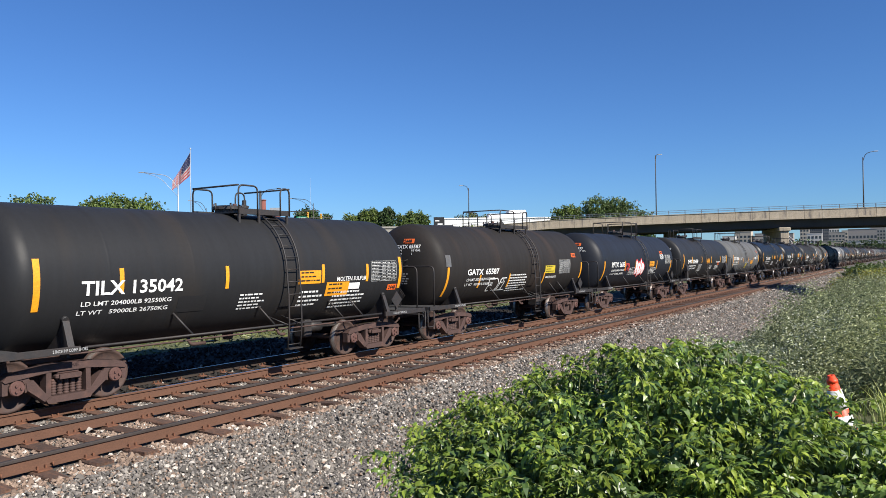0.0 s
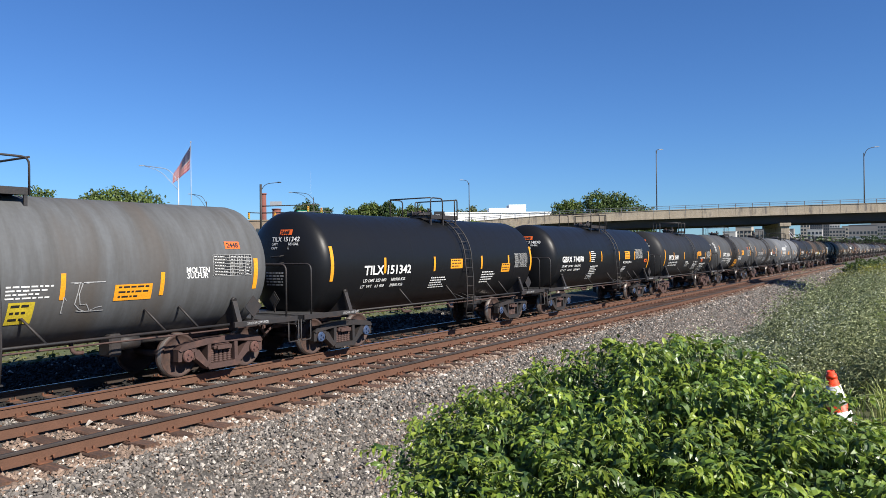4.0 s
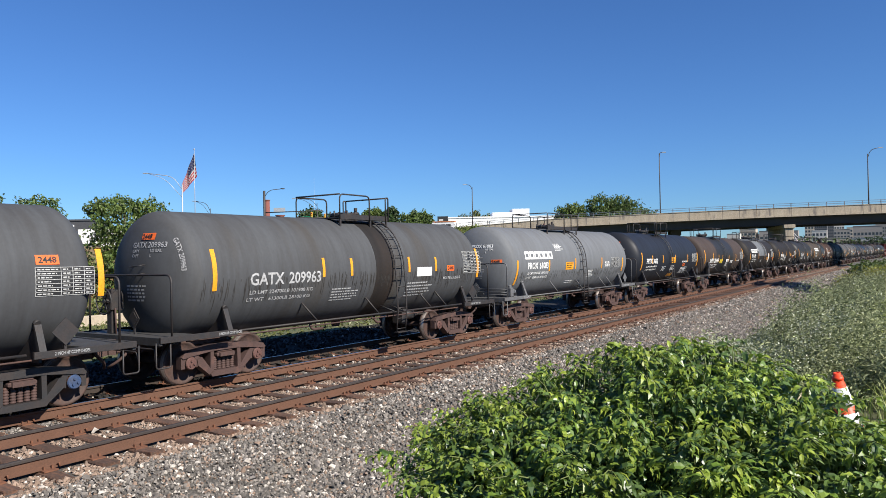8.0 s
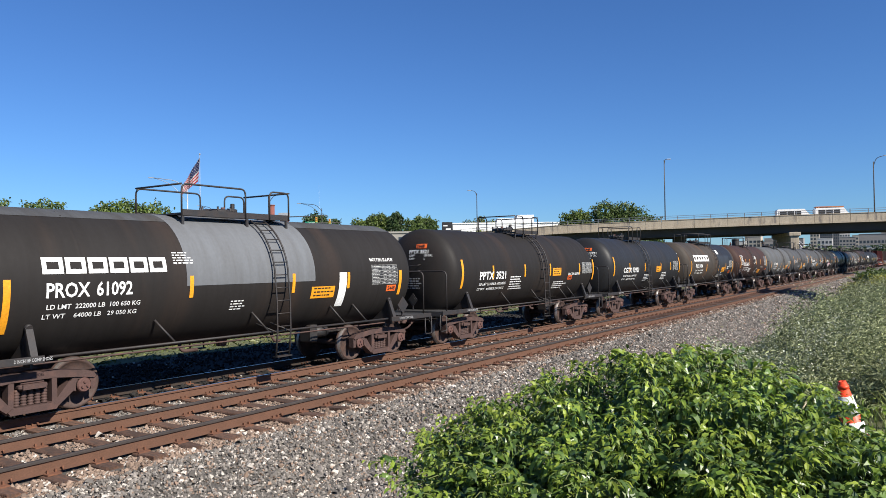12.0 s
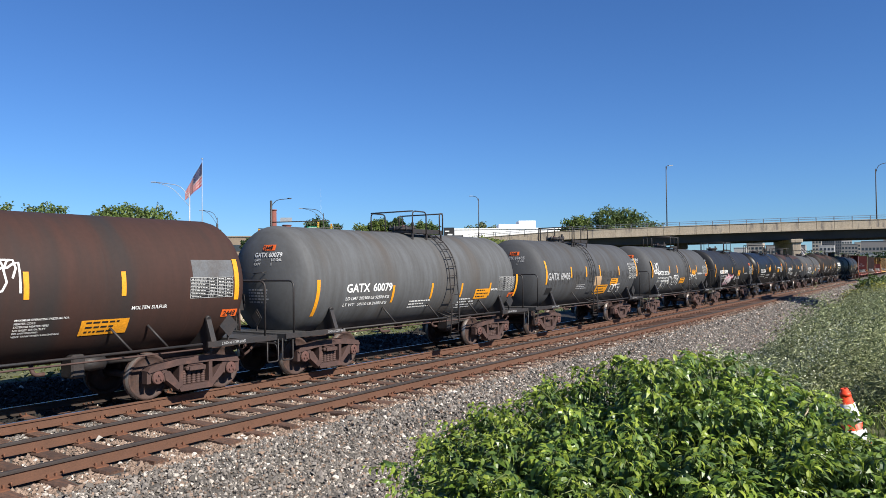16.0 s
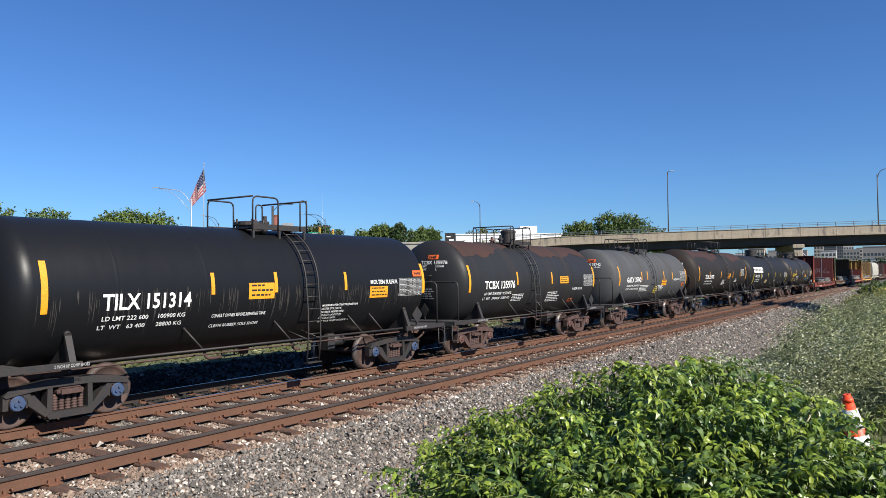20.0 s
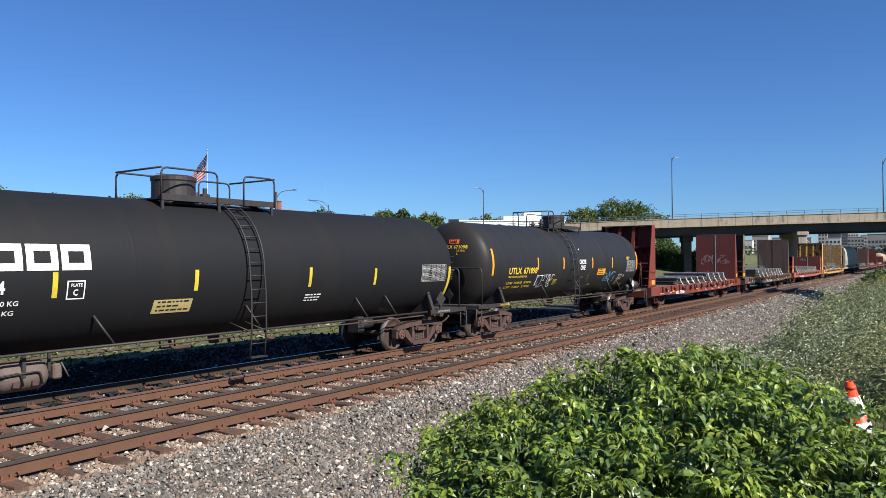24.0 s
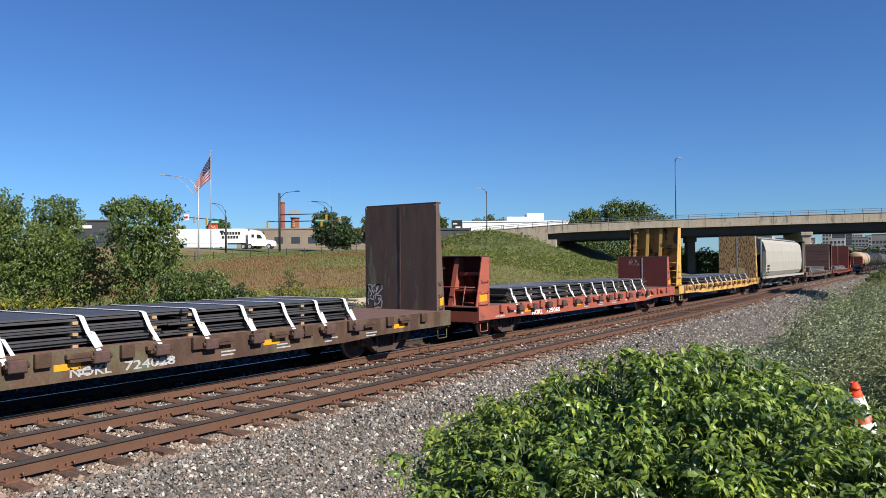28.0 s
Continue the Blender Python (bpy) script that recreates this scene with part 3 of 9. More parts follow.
def truck_bolster_mesh():
    mb = MB()
    mb.box(-0.24, 0.24, -1.12, 1.12, 0.52, 0.60, 0.02)
    mb.box(-0.20, 0.20, -1.08, 1.08, 0.60, 0.66, 0.015)
    mb.box(-0.22, 0.22, -0.75, 0.75, 0.42, 0.70, 0.03)
    mb.lathe([(0.68, 0.0), (0.68, 0.2), (0.80, 0.2), (0.80, 0)], 14, 'z')
    for s in (-1, 1):   # brake beams and shoes
        mb.box(s * 0.36 - 0.03, s * 0.36 + 0.03, -0.8, 0.8, 0.34, 0.42)
        for t in (-1, 1):
            mb.box(s * 0.42 - 0.04, s * 0.42 + 0.05, t * 0.75 - 0.05, t * 0.75 + 0.05, 0.30, 0.58)
        mb.prism([(-0.19, 0.60), (-0.19, 0.52), (0.19, 0.52), (0.19, 0.60)][::-1], s * 1.12, s * 1.16)
    return mb.mesh("truck", M["truck"])


WHEELS = {"brown": wheelset_mesh(M["cap_brown"]), "blue": wheelset_mesh(M["cap_blue"])}
SIDE_FRAME, SPRING, BOLSTER = side_frame_mesh(), spring_mesh(), truck_bolster_mesh()
DARK_FRAME = SIDE_FRAME.copy()
DARK_FRAME.materials[0] = M["dark_steel"]
AXLES = {-1: [], 1: []}       # wheelsets, by their place in the truck


def add_truck(car, x, cap="brown"):
    t = part("truck", BOLSTER, None, car, "rust-brown cast steel truck", at=(x, 0, 0))
    for s in (-1, 1):
        part("side_frame", DARK_FRAME if cap == "blue" else SIDE_FRAME, None, t, at=(0, s * 1.0, 0))
        part("spring", SPRING, None, t, at=(0, s * 1.0, 0))
        w = part("wheelset", WHEELS[cap], None, t, at=(s * 0.889, 0, 0.457))
        AXLES[s].append(w)
    return t


def LIFT(R):
    """How far above mid height the markings' base line runs on the common tanks."""
    return 0.09 if R < 1.43 else 0.0


def on_tank(R, zc, u, v, off):
    """A point on the near side of a lying tank: u along it, v up its girth from the base line."""
    a = (v + LIFT(R)) / R
    return (u, -(R + off) * math.cos(a), zc + (R + off) * math.sin(a))


def patch(mb, R, zc, u0, u1, v0, v1, off=0.006, lean=0.0, mi=0):
    """A painted or stuck-on patch that follows the tank's girth."""
    n = max(1, int(abs(v1 - v0) / 0.12) + 1)
    vs = []
    for i in range(n + 1):
        v = v0 + (v1 - v0) * i / n
        d = lean * (v - v0)
        vs += [on_tank(R, zc, u0 + d, v, off), on_tank(R, zc, u1 + d, v, off)]
    return mb.add(vs, [(2 * i, 2 * i + 1, 2 * i + 3, 2 * i + 2) for i in range(n)], True, mi)


TEXT_CACHE = {}


def text_flat(s):
    """Outline of a word as (verts, faces), scaled to cap height 1, starting at x = 0."""
    if s in TEXT_CACHE:
        return TEXT_CACHE[s]
    bold = len(s) < 11
    cu = bpy.data.curves.new("lettering", 'FONT')
    cu.body, cu.size, cu.resolution_u = s, 1.0, 2
    cu.offset = 0.020 if bold else 0.010
    ob = bpy.data.objects.new("lettering", cu)
    me = bpy.data.meshes.new_from_object(ob)
    v = [tuple(p.co) for p in me.vertices]
    f = [tuple(p.vertices) for p in me.polygons]
    bpy.data.objects.remove(ob)
    bpy.data.curves.remove(cu)
    bpy.data.meshes.remove(me)
    x0, x1 = min(p[0] for p in v), max(p[0] for p in v)
    y0, y1 = min(p[1] for p in v), max(p[1] for p in v)
    v = [((p[0] - x0) / (y1 - y0), (p[1] - y0) / (y1 - y0)) for p in v]
    TEXT_CACHE[s] = (v, f, (x1 - x0) / (y1 - y0))
    return TEXT_CACHE[s]


def cut_rows(v, f, h, step):
    """Cut a flat lettering mesh along level lines, so that it can bend."""
    bm = bmesh.new()
    vs = [bm.verts.new((p[0], p[1], 0)) for p in v]
    for q in f:
        try:
            bm.faces.new([vs[i] for i in q])
        except ValueError:
            pass
    k = step
    while k < h:
        bmesh.ops.bisect_plane(bm, geom=bm.verts[:] + bm.edges[:] + bm.faces[:], plane_co=(0, k, 0), plane_no=(0, 1, 0))
        k += step
    bm.verts.index_update()
    out = [tuple(p.co)[:2] for p in bm.verts], [tuple(p.index for p in q.verts) for q in bm.faces]
    bm.free()
    return out


def tank_text(car, R, zc, s, u, v, h, width=None, m=None, name="lettering", off=0.007, label=""):
    fv, ff, w = text_flat(s)
    kx = (width / w) if width else h
    pv = [(p[0] * kx, p[1] * h) for p in fv]
    if h > 0.13:
        pv, ff = cut_rows(pv, ff, h, 0.075)
    pts = [on_tank(R, zc, u + p[0], v + p[1], off) for p in pv]
    if h < 0.18 or len(s) == 1:
        return tagged(part(name, MB().add(pts, ff), m or M["white"], car, label), kind="stuff")
    # large words: each letter by itself
    root = list(range(len(pv)))

    def find(i):
        while root[i] != i:
            root[i] = root[root[i]]
            i = root[i]
        return i
    for q in ff:
        for i in q[1:]:
            root[find(i)] = find(q[0])
    groups = {}
    for q in ff:
        groups.setdefault(find(q[0]), []).append(q)
    for fs in groups.values():
        ids = sorted({i for q in fs for i in q})
        k = {i: n for n, i in enumerate(ids)}
        part("letter", MB().add([pts[i] for i in ids], [tuple(k[i] for i in q) for q in fs]), m or M["white"], car, label)


def flat_text(parent, s, at, h, width=None, m=None, axis='x', off=0.0):
    """Lettering on an upright flat side that faces -y ('x') or -x ('y')."""
    fv, ff, w = text_flat(s)
    kx = (width / w) if width else h
    if axis == 'x':
        vs = [(at[0] + p[0] * kx, at[1], at[2] + p[1] * h) for p in fv]
    else:
        vs = [(at[0], at[1] - p[0] * kx, at[2] + p[1] * h) for p in fv]
    return tagged(part("lettering", MB().add(vs, ff), m or M["white"], parent), kind="stuff")


def bars(mb, R, zc, u, v, w, rows, pitch=0.075, fill=0.5, seed=1, off=0.006, slant=0.0):
    """Rows of writing too small to read: broken bars."""
    rng = random.Random(seed)
    for r in range(rows):
        x = u + slant * r
        end = u + w * rng.uniform(0.65, 1.0)
        while x < end - 0.05:
            d = rng.uniform(0.04, 0.15)
            patch(mb, R, zc, x, min(x + d, end), v - r * pitch - pitch * fill, v - r * pitch, off)
            x += d + 0.03
    return mb


def data_table(car, R, zc, u, v, w=0.75, h=0.55, m=None):
    """Black stencil panel with a white ruled table."""
    mb = MB()
    patch(mb, R, zc, u, u + w, v - h, v, 0.005, mi=0)
    rows = 7
    for r in range(rows + 1):
        patch(mb, R, zc, u, u + w, v - h + h * r / rows - 0.0035, v - h + h * r / rows + 0.0035, 0.009, mi=1)
    for a in (0, 0.42, 0.62, 0.82, 1):
        patch(mb, R, zc, u + w * a - 0.004, u + w * a + 0.004, v - h, v, 0.009, mi=1)
    rng = random.Random(int(u * 100) + 7)
    for r in range(rows):
        y = v - h + h * (r + 0.25) / rows
        for a, b in ((0.03, 0.38), (0.45, 0.59), (0.65, 0.79), (0.85, 0.97)):
            x, end = u + w * a, u + w * (a + (b - a) * rng.uniform(0.6, 1))
            while x < end:
                d = rng.uniform(0.03, 0.08)
                patch(mb, R, zc, x, min(end, x + d), y + h * 0.10 / rows, y + h * 0.36 / rows, 0.009, mi=1)
                x += d + 0.018
    return part("data_table", mb, [M["black"], m or M["table_white"]], car, "black panel with a white ruled table")


def sticker(car, R, zc, u, v, w, h, m, seed=0, name="warning_panel", ink="black", rows=2):
    mb = MB()
    patch(mb, R, zc, u, u + w, v, v + h, 0.006, mi=0)
    bars(mb2 := MB(), R, zc, u + w * 0.1, v + h * 0.9, w * 0.86, 3, h * 0.3, 0.36, seed, 0.010)
    mb.add(mb2.v, mb2.f, True, 1)
    return part(name, mb, [m, M[ink]], car, "")


def graffiti(car, R, zc, u, v, w, h, m, seed, n=7, r=0.018):
    """Scrawled spray-paint strokes that lie on the tank."""
    rng = random.Random(seed)
    mb = MB()
    for k in range(n):
        a0 = u + w * (k + rng.uniform(0, 0.6)) / n
        pts = []
        px, py = a0, v + h * rng.random()
        ang = rng.uniform(0, 6.28)
        for i in range(9):
            pts.append((px, py))
            ang += rng.uniform(-1.4, 1.4)
            px = min(max(px + math.cos(ang) * w / n * 0.7, u), u + w)
            py = min(max(py + math.sin(ang) * h * 0.4, v), v + h)
        vs = []
        for i, (x, y) in enumerate(pts):
            x2, y2 = pts[min(i + 1, len(pts) - 1)]
            x1, y1 = pts[max(i - 1, 0)]
            d = Vector((x2 - x1, y2 - y1))
            d = d.normalized() if d.length > 1e-6 else Vector((1, 0))
            vs += [on_tank(R, zc, x - d.y * r, y + d.x * r, 0.009), on_tank(R, zc, x + d.y * r, y - d.x * r, 0.009)]
        mb.add(vs, [(2 * i, 2 * i + 1, 2 * i + 3, 2 * i + 2) for i in range(len(pts) - 1)])
    return tagged(part("graffiti", mb, m, car, "sprayed scrawl"), "sprayed scrawl", kind="stuff")


def bubble_graffiti(car, R, zc, u, v, w, h, fill, line, seed, n=5, halo=0.05):
    """Overlapping filled bubble letters with sprayed outlines that lie on the tank."""
    rng = random.Random(seed)

    def outline(rx, ry, ph, grow):
        out = []
        for i in range(22):
            a = 2 * math.pi * i / 22
            q = 1 + 0.17 * math.sin(2 * a + ph[0]) + 0.12 * math.sin(3 * a + ph[1]) + 0.07 * math.sin(5 * a + ph[2])
            out.append(((rx * q + grow) * math.cos(a), (ry * q + grow) * math.sin(a)))
        return out

    letters = []
    for i in range(n):
        t = (i + 0.5) / n
        ry = h * 0.5 * (0.72 + 0.28 * math.sin(math.pi * t)) * rng.uniform(0.85, 1.0)
        letters.append((u + w * t, v + h * 0.5 + rng.uniform(-0.06, 0.06) * h, w / n * rng.uniform(0.58, 0.72), ry))
    for i, (cx, cy, rx, ry) in enumerate(letters):
        ph = [rng.uniform(0, 6.28) for _ in range(3)]
        core, wide = outline(rx, ry, ph, 0.0), outline(rx, ry, ph, halo)
        for pts, off, m, name in ((wide, 0.006 + 0.0012 * i, line, "graffiti_outline"), (core, 0.0066 + 0.0012 * i, fill, "graffiti_fill")):
            k, rings = len(pts), 4
            vs = [on_tank(R, zc, cx, cy, off)]
            for g in range(1, rings + 1):
                vs += [on_tank(R, zc, cx + p[0] * g / rings, cy + p[1] * g / rings, off) for p in pts]
            fs = [(0, 1 + j, 1 + (j + 1) % k) for j in range(k)]
            for g in range(rings - 1):
                o = 1 + g * k
                fs += [(o + j, o + k + j, o + k + (j + 1) % k, o + (j + 1) % k) for j in range(k)]
            part(name, MB().add(vs, fs, True), m, car)
        # inner stroke that makes it read as a letter
        sw = []
        a0, a1 = rng.uniform(0, 6.28), rng.uniform(2.2, 3.8)
        for j in range(9):
            a = a0 + a1 * j / 8
            for r in (0.30, 0.44):
                sw.append(on_tank(R, zc, cx + rx * r * math.cos(a), cy + ry * r * 1.2 * math.sin(a), 0.0135 + 0.0004 * i))
        part("graffiti_stroke", MB().add(sw, [(2 * j, 2 * j + 1, 2 * j + 3, 2 * j + 2) for j in range(8)]), line, car)


HEAD = 0.42


def tank_car(spec):
    """One tank car at its place at time 0; returns its empty."""
    A, B = spec["A"], spec["B"]
    R, zc = spec.get("R", 1.30), spec.get("zc", 2.33)
    L = B - A
    half = L / 2 + spec.get("over", 1.42 if R < 1.43 else 1.6)          # to the tank's very end
    end = L / 2 + 1.97                            # to the pulling face
    near = spec.get("near", True)
    steel = M[spec.get("steel", "dark_steel")]
    car = empty("tank_car", ((A + B) / 2, YC, 0), spec["label"], "tank car", "freight cars of the train")
    # tank with dished ends
    hd = spec.get("head", HEAD)
    cyl = half - hd * R
    nseg = 40 if near else 24
    prof = [(-half, 0.0)]
    for i in range(1, 10):
        a = math.pi / 2 * (1 - i / 9)
        prof.append((-cyl - hd * R * math.sin(a), R * math.cos(a) ** (0.5 if hd < 0.3 else 1.0) if i < 9 else R))
    bands = spec.get("bands", [])
    edges = {c for b in bands for c in b[:2]}
    cuts = sorted(edges | {c for c in (-cyl * 0.36, cyl * 0.42, -cyl * 0.72, cyl * 0.78) if all(abs(c - q) > 0.12 for q in edges)})
    for c in cuts:       # girth welds, slightly proud
        if any(abs(c - q) < 1e-6 for b in bands for q in b[:2]):
            prof.append((c, R))
        else:
            prof += [(c - 0.05, R), (c - 0.03, R), (c - 0.012, R + 0.002), (c + 0.012, R + 0.002), (c + 0.03, R), (c + 0.05, R)]
    prof.insert(10, (-cyl + 0.03, R))
    short = spec.get("short", 0.0)               # trailing end stands nearer to its truck
    prof += [(cyl - short - 0.03, R)] + [(-x - short, r) for x, r in prof[9::-1]]
    mats = [TP[spec["paint"]]] + [TP[b[2]] for b in bands]
    mis = []
    for (x0, _), (x1, _) in zip(prof, prof[1:]):
        xm = (x0 + x1) / 2
        mis.append(next((i + 1 for i, b in enumerate(bands) if b[0] <= xm <= b[1]), 0))
    part("tank", MB().lathe(prof, nseg, 'x', (0, 0, zc), mis=mis), mats, car)
    lx = spec.get("ladder", 0.55)                 # ladder's place from the car's middle
    top = zc + R
    # walkway on top
    a, b = spec.get("walkway", (-1.45, 0.75))
    x0, x1 = lx + a, lx + b
    mx = lx - 0.62                                # hatch
    mb = MB()
    mb.box(x0, x1, -0.78, -0.42, top - 0.02, top + 0.02)
    mb.box(x0, x1, 0.42, 0.78, top - 0.02, top + 0.02)
    mb.box(x0, x0 + 0.3, -0.42, 0.42, top - 0.015, top + 0.015)
    mb.box(x1 - 0.3, x1, -0.42, 0.42, top - 0.015, top + 0.015)
    for x in (x0 + 0.05, lx - 0.35, x1 - 0.05):
        for s in (-1, 1):
            mb.box(x - 0.03, x + 0.03, s * 0.76 - 0.02, s * 0.76 + 0.02, top - 0.30, top)
    for s in (-1, 1):
        mb.box(x0, x1, s * 0.78 - 0.012, s * 0.78 + 0.012, top - 0.04, top + 0.09)
    part("walkway", mb, M["dark_steel"], car)
    # handrails: loops on both sides and ends
    H = spec.get("rail_h", 0.62)
    for s in (-1, 1):
        y = s * 0.80
        for a, b in ((x0, lx - 0.42), (lx + 0.30, x1)):
            part("handrail", MB().tube(fillet([(a, y, top - 0.05), (a, y, top + H), (b, y, top + H), (b, y, top - 0.05)], 0.14), 0.021, 6), M["dark_steel"], car)
    part("handrail", MB().tube([(x0, -0.8, top + H), (x0, 0.8, top + H)], 0.021, 6), M["dark_steel"], car)
    part("handrail", MB().tube([(x1, -0.8, top + H), (x1, 0.8, top + H)], 0.021, 6), M["dark_steel"], car)
    # manway and fittings
    if spec.get("dome"):
        dr = spec["dome"]
        mb = MB().lathe([(top - 0.1, dr), (top + 0.42, dr), (top + 0.45, dr + 0.02), (top + 0.52, dr + 0.02), (top + 0.56, dr * 0.87), (top + 0.57, 0)], 24, 'z', (lx + spec.get("domex", 0.42), 0, 0), smooth=False)
    else:
        mb = MB().lathe([(top - 0.1, 0.30), (top + 0.10, 0.30), (top + 0.10, 0.37), (top + 0.16, 0.37), (top + 0.19, 0.30), (top + 0.20, 0)], 20, 'z', (mx, 0, 0), smooth=False)
    hatch = part("manway", mb, M["dark_steel"], car, "bolted hatch")
    if not spec.get("dome"):
        for k in range(6):
            a = k * 1.047
            bx, by = mx + 0.36 * math.cos(a), 0.36 * math.sin(a)
            part("hatch_bolt", MB().tube([(bx, by, top + 0.06), (bx, by, top + 0.24)], 0.025, 5), M["dark_steel"], hatch)
    for dx, dy, h in ((-0.25, -0.15, 0.34), (-0.2, 0.25, 0.28)):
        mb = MB().lathe([(top - 0.1, 0.07), (top + h * 0.4, 0.07), (top + h * 0.45, 0.11), (top + h * 0.6, 0.11), (top + h * 0.65, 0.05), (top + h, 0.05), (top + h, 0)], 10, 'z', (lx + dx, dy, 0), smooth=False)
        part("valve", mb, M["dark_steel"] if dy < 0 else M["cap_brown"], car)
    # ladders that follow the girth, then hang straight down to a step
    def ladder():
        mb = MB()
        w = 0.20
        pts = []
        for i in range(10):
            a = math.radians(62 - 62 * i / 9)
            pts.append((0, -(R + 0.10) * math.cos(a), zc + (R + 0.10) * math.sin(a)))
        pts += [(0, -(R + 0.15), zc - 0.5), (0, -(R + 0.16), 1.05), (0, -(R + 0.10), 0.50)]
        for s in (-w, w):
            mb.tube([(p[0] + s, p[1], p[2]) for p in pts], 0.02, 6)
        P = [Vector(p) for p in pts]
        acc, nxt = 0.0, 0.1
        for a, b in zip(P, P[1:]):
            d = (b - a).length
            while nxt <= acc + d:
                q = a.lerp(b, (nxt - acc) / d)
                mb.tube([(q.x - w, q.y, q.z), (q.x + w, q.y, q.z)], 0.013, 5)
                nxt += 0.29
            acc += d
        mb.box(-w - 0.02, w + 0.02, -(R + 0.18), -(R + 0.02), 0.49, 0.515)
        for s in (-w, w):
            mb.tube([(s, -(R + 0.15), 1.05), (s - 0.25, -(R - 0.25), 1.25)], 0.016, 5)
        return mb.mesh("ladder", M["dark_steel"])
    lm = ladder()
    part("ladder", lm, None, car, at=(lx, 0, 0))
    if near:
        part("ladder", lm, None, car, at=(lx, 0, 0), turn=pose(0, 0, 0, 0, 0, 180))
    # side rails, slanting braces and the pipe under the tank
    for s in (-1, 1):
        part("side_rail", MB().tube([(-L / 2 + 0.1, s * 1.42, 1.06), (L / 2 - 0.1, s * 1.42, 1.06)], 0.026, 6), steel, car)
        for x in ((-0.26 * L, 0.0, 0.27 * L, 0.36 * L) if s < 0 else (0.0,)):
            part("brace", MB().tube([(x + 0.32, s * 1.42, 1.06), (x, s * (R * 0.86), zc - R * 0.52)], 0.024, 5), steel, car)
    part("train_pipe", MB().tube([(-L / 2 - 1.0, -1.10, 0.93), (-L / 2 + 0.6, -1.14, 0.93), (L / 2 - 0.6, -1.14, 0.93), (L / 2 + 1.0, -1.10, 0.93)], 0.02, 5), M["truck"], car)
    mb = MB()
    mb.lathe([(0.70, 0.0), (0.70, 0.11), (0.78, 0.13), (0.86, 0.13), (1.1, 0.17), (1.1, 0)], 12, 'z', (0.15, 0, 0), smooth=False)
    part("bottom_outlet", mb, M["truck"], car, "rusty outlet valve")
    part("steam_pipe", MB().tube(fillet([(-1.3, -0.3, 1.2), (-1.3, -0.5, 0.75), (-0.9, -0.5, 0.75)], 0.1), 0.04, 6), M["truck"], car)
    part("steam_pipe", MB().tube(fillet([(1.3, -0.3, 1.2), (1.3, -0.5, 0.72), (1.5, -0.5, 0.72)], 0.1), 0.04, 6), M["truck"], car)
    # ends: stub sill, coupler, deck, side channel, saddle, rails, steps
    for s in (-1, 1):
        tx = s * L / 2
        e = s * end
        d = MB()
        a, b = sorted((tx - s * 0.9, e - s * 0.18))
        d.box(a, b, -0.22, 0.22, 0.70, 1.02, 0.02)
        part("draft_sill", d, M["truck"], car)
        d = MB()
        a, b = sorted((e - s * 0.35, e + s * 0.02))
        d.box(a, b, -0.11, 0.11, 0.72, 0.98, 0.03)
        d.prism([(e - s * 0.02, 0.70), (e + s * 0.14, 0.72), (e + s * 0.14, 1.0), (e - s * 0.02, 1.02)][::s], -0.14, 0.12)
        d.tube(fillet([(e - s * 0.25, -0.3, 0.82), (e, -0.28, 0.60), (e + s * 0.12, -0.05, 0.46)], 0.15), 0.03, 6)
        part("coupler", d, M["truck"], car, "rusty knuckle coupler and air hose")
        d = MB()
        a, b = sorted((tx + s * 0.95, e - s * 0.13))
        d.box(a, b, -1.42, 1.42, 1.045, 1.08)
        d.box(*sorted((e - s * 0.16, e - s * 0.10)), -1.45, 1.45, 0.94, 1.09)
        d.box(*sorted((tx + s * 0.95, tx + s * 1.02)), -1.42, 1.42, 0.96, 1.045)
        part("end_deck", d, M["grey_steel"] if spec.get("steel") else M["worn_steel"], car, "steel end platform")
        a, b = sorted((tx, e - s * 0.10))
        for y in (-1, 1):
            part("side_channel", MB().box(a, b, y * 1.46 - 0.03, y * 1.46 + 0.03, 0.98, 1.10, 0.006), steel, car)
        wide = hd < 0.3
        for y in (-1, 1):
            d = MB()
            sx = tx + s * 0.16
            if wide:      # boxed saddle
                d.box(sx - 0.13, sx + 0.13, *sorted((y * 1.46, y * 1.30)), 1.09, 1.58, 0.012)
                d.prism([(y * 1.50, 1.56), (y * 1.44, 1.90), (y * 1.28, 1.90), (y * 1.22, 1.56)][::-y], sx - 0.22, sx + 0.22, 'yz')
            else:         # leaning strut
                d.prism([(y * 1.47, 1.08), (y * 1.29, 1.56), (y * 1.25, 1.58), (y * 1.37, 1.08)][::-y], sx - 0.06, sx + 0.06, 'yz')
                d.tube([(sx, y * 1.30, 1.55), (sx, y * 1.22, 1.58)], 0.06, 10)
            d.prism([(y * 1.36, 1.10), (y * 1.36, 0.90), (y * 0.3, 0.90), (y * 0.5, zc - R + 0.12), (y * 0.95, zc - R * 0.72), (y * 1.21, 1.58)][::-y], sx - 0.025, sx + 0.025, 'yz')
            part("saddle", d, steel, car)
            if y > 0 and not near:
                continue
            xs = tx + s * 1.62
            st = MB().tube(fillet([(xs, y * 1.44, 1.0), (xs, y * 1.44, 0.50), (xs + s * 0.32, y * 1.44, 0.50), (xs + s * 0.32, y * 1.44, 1.0)], 0.06), 0.017, 5)
            part("sill_step", st, steel, car)
        # handrail that crosses the car's end
        xr = tx + s * (spec.get("rail_b", 1.57) if s > 0 else 1.57)
        part("end_handrail", MB().tube(fillet([(xr, -1.42, 1.06), (xr, -1.42, 2.30), (xr, 1.42, 2.30), (xr, 1.42, 1.06)], 0.16), 0.023, 7), steel, car)
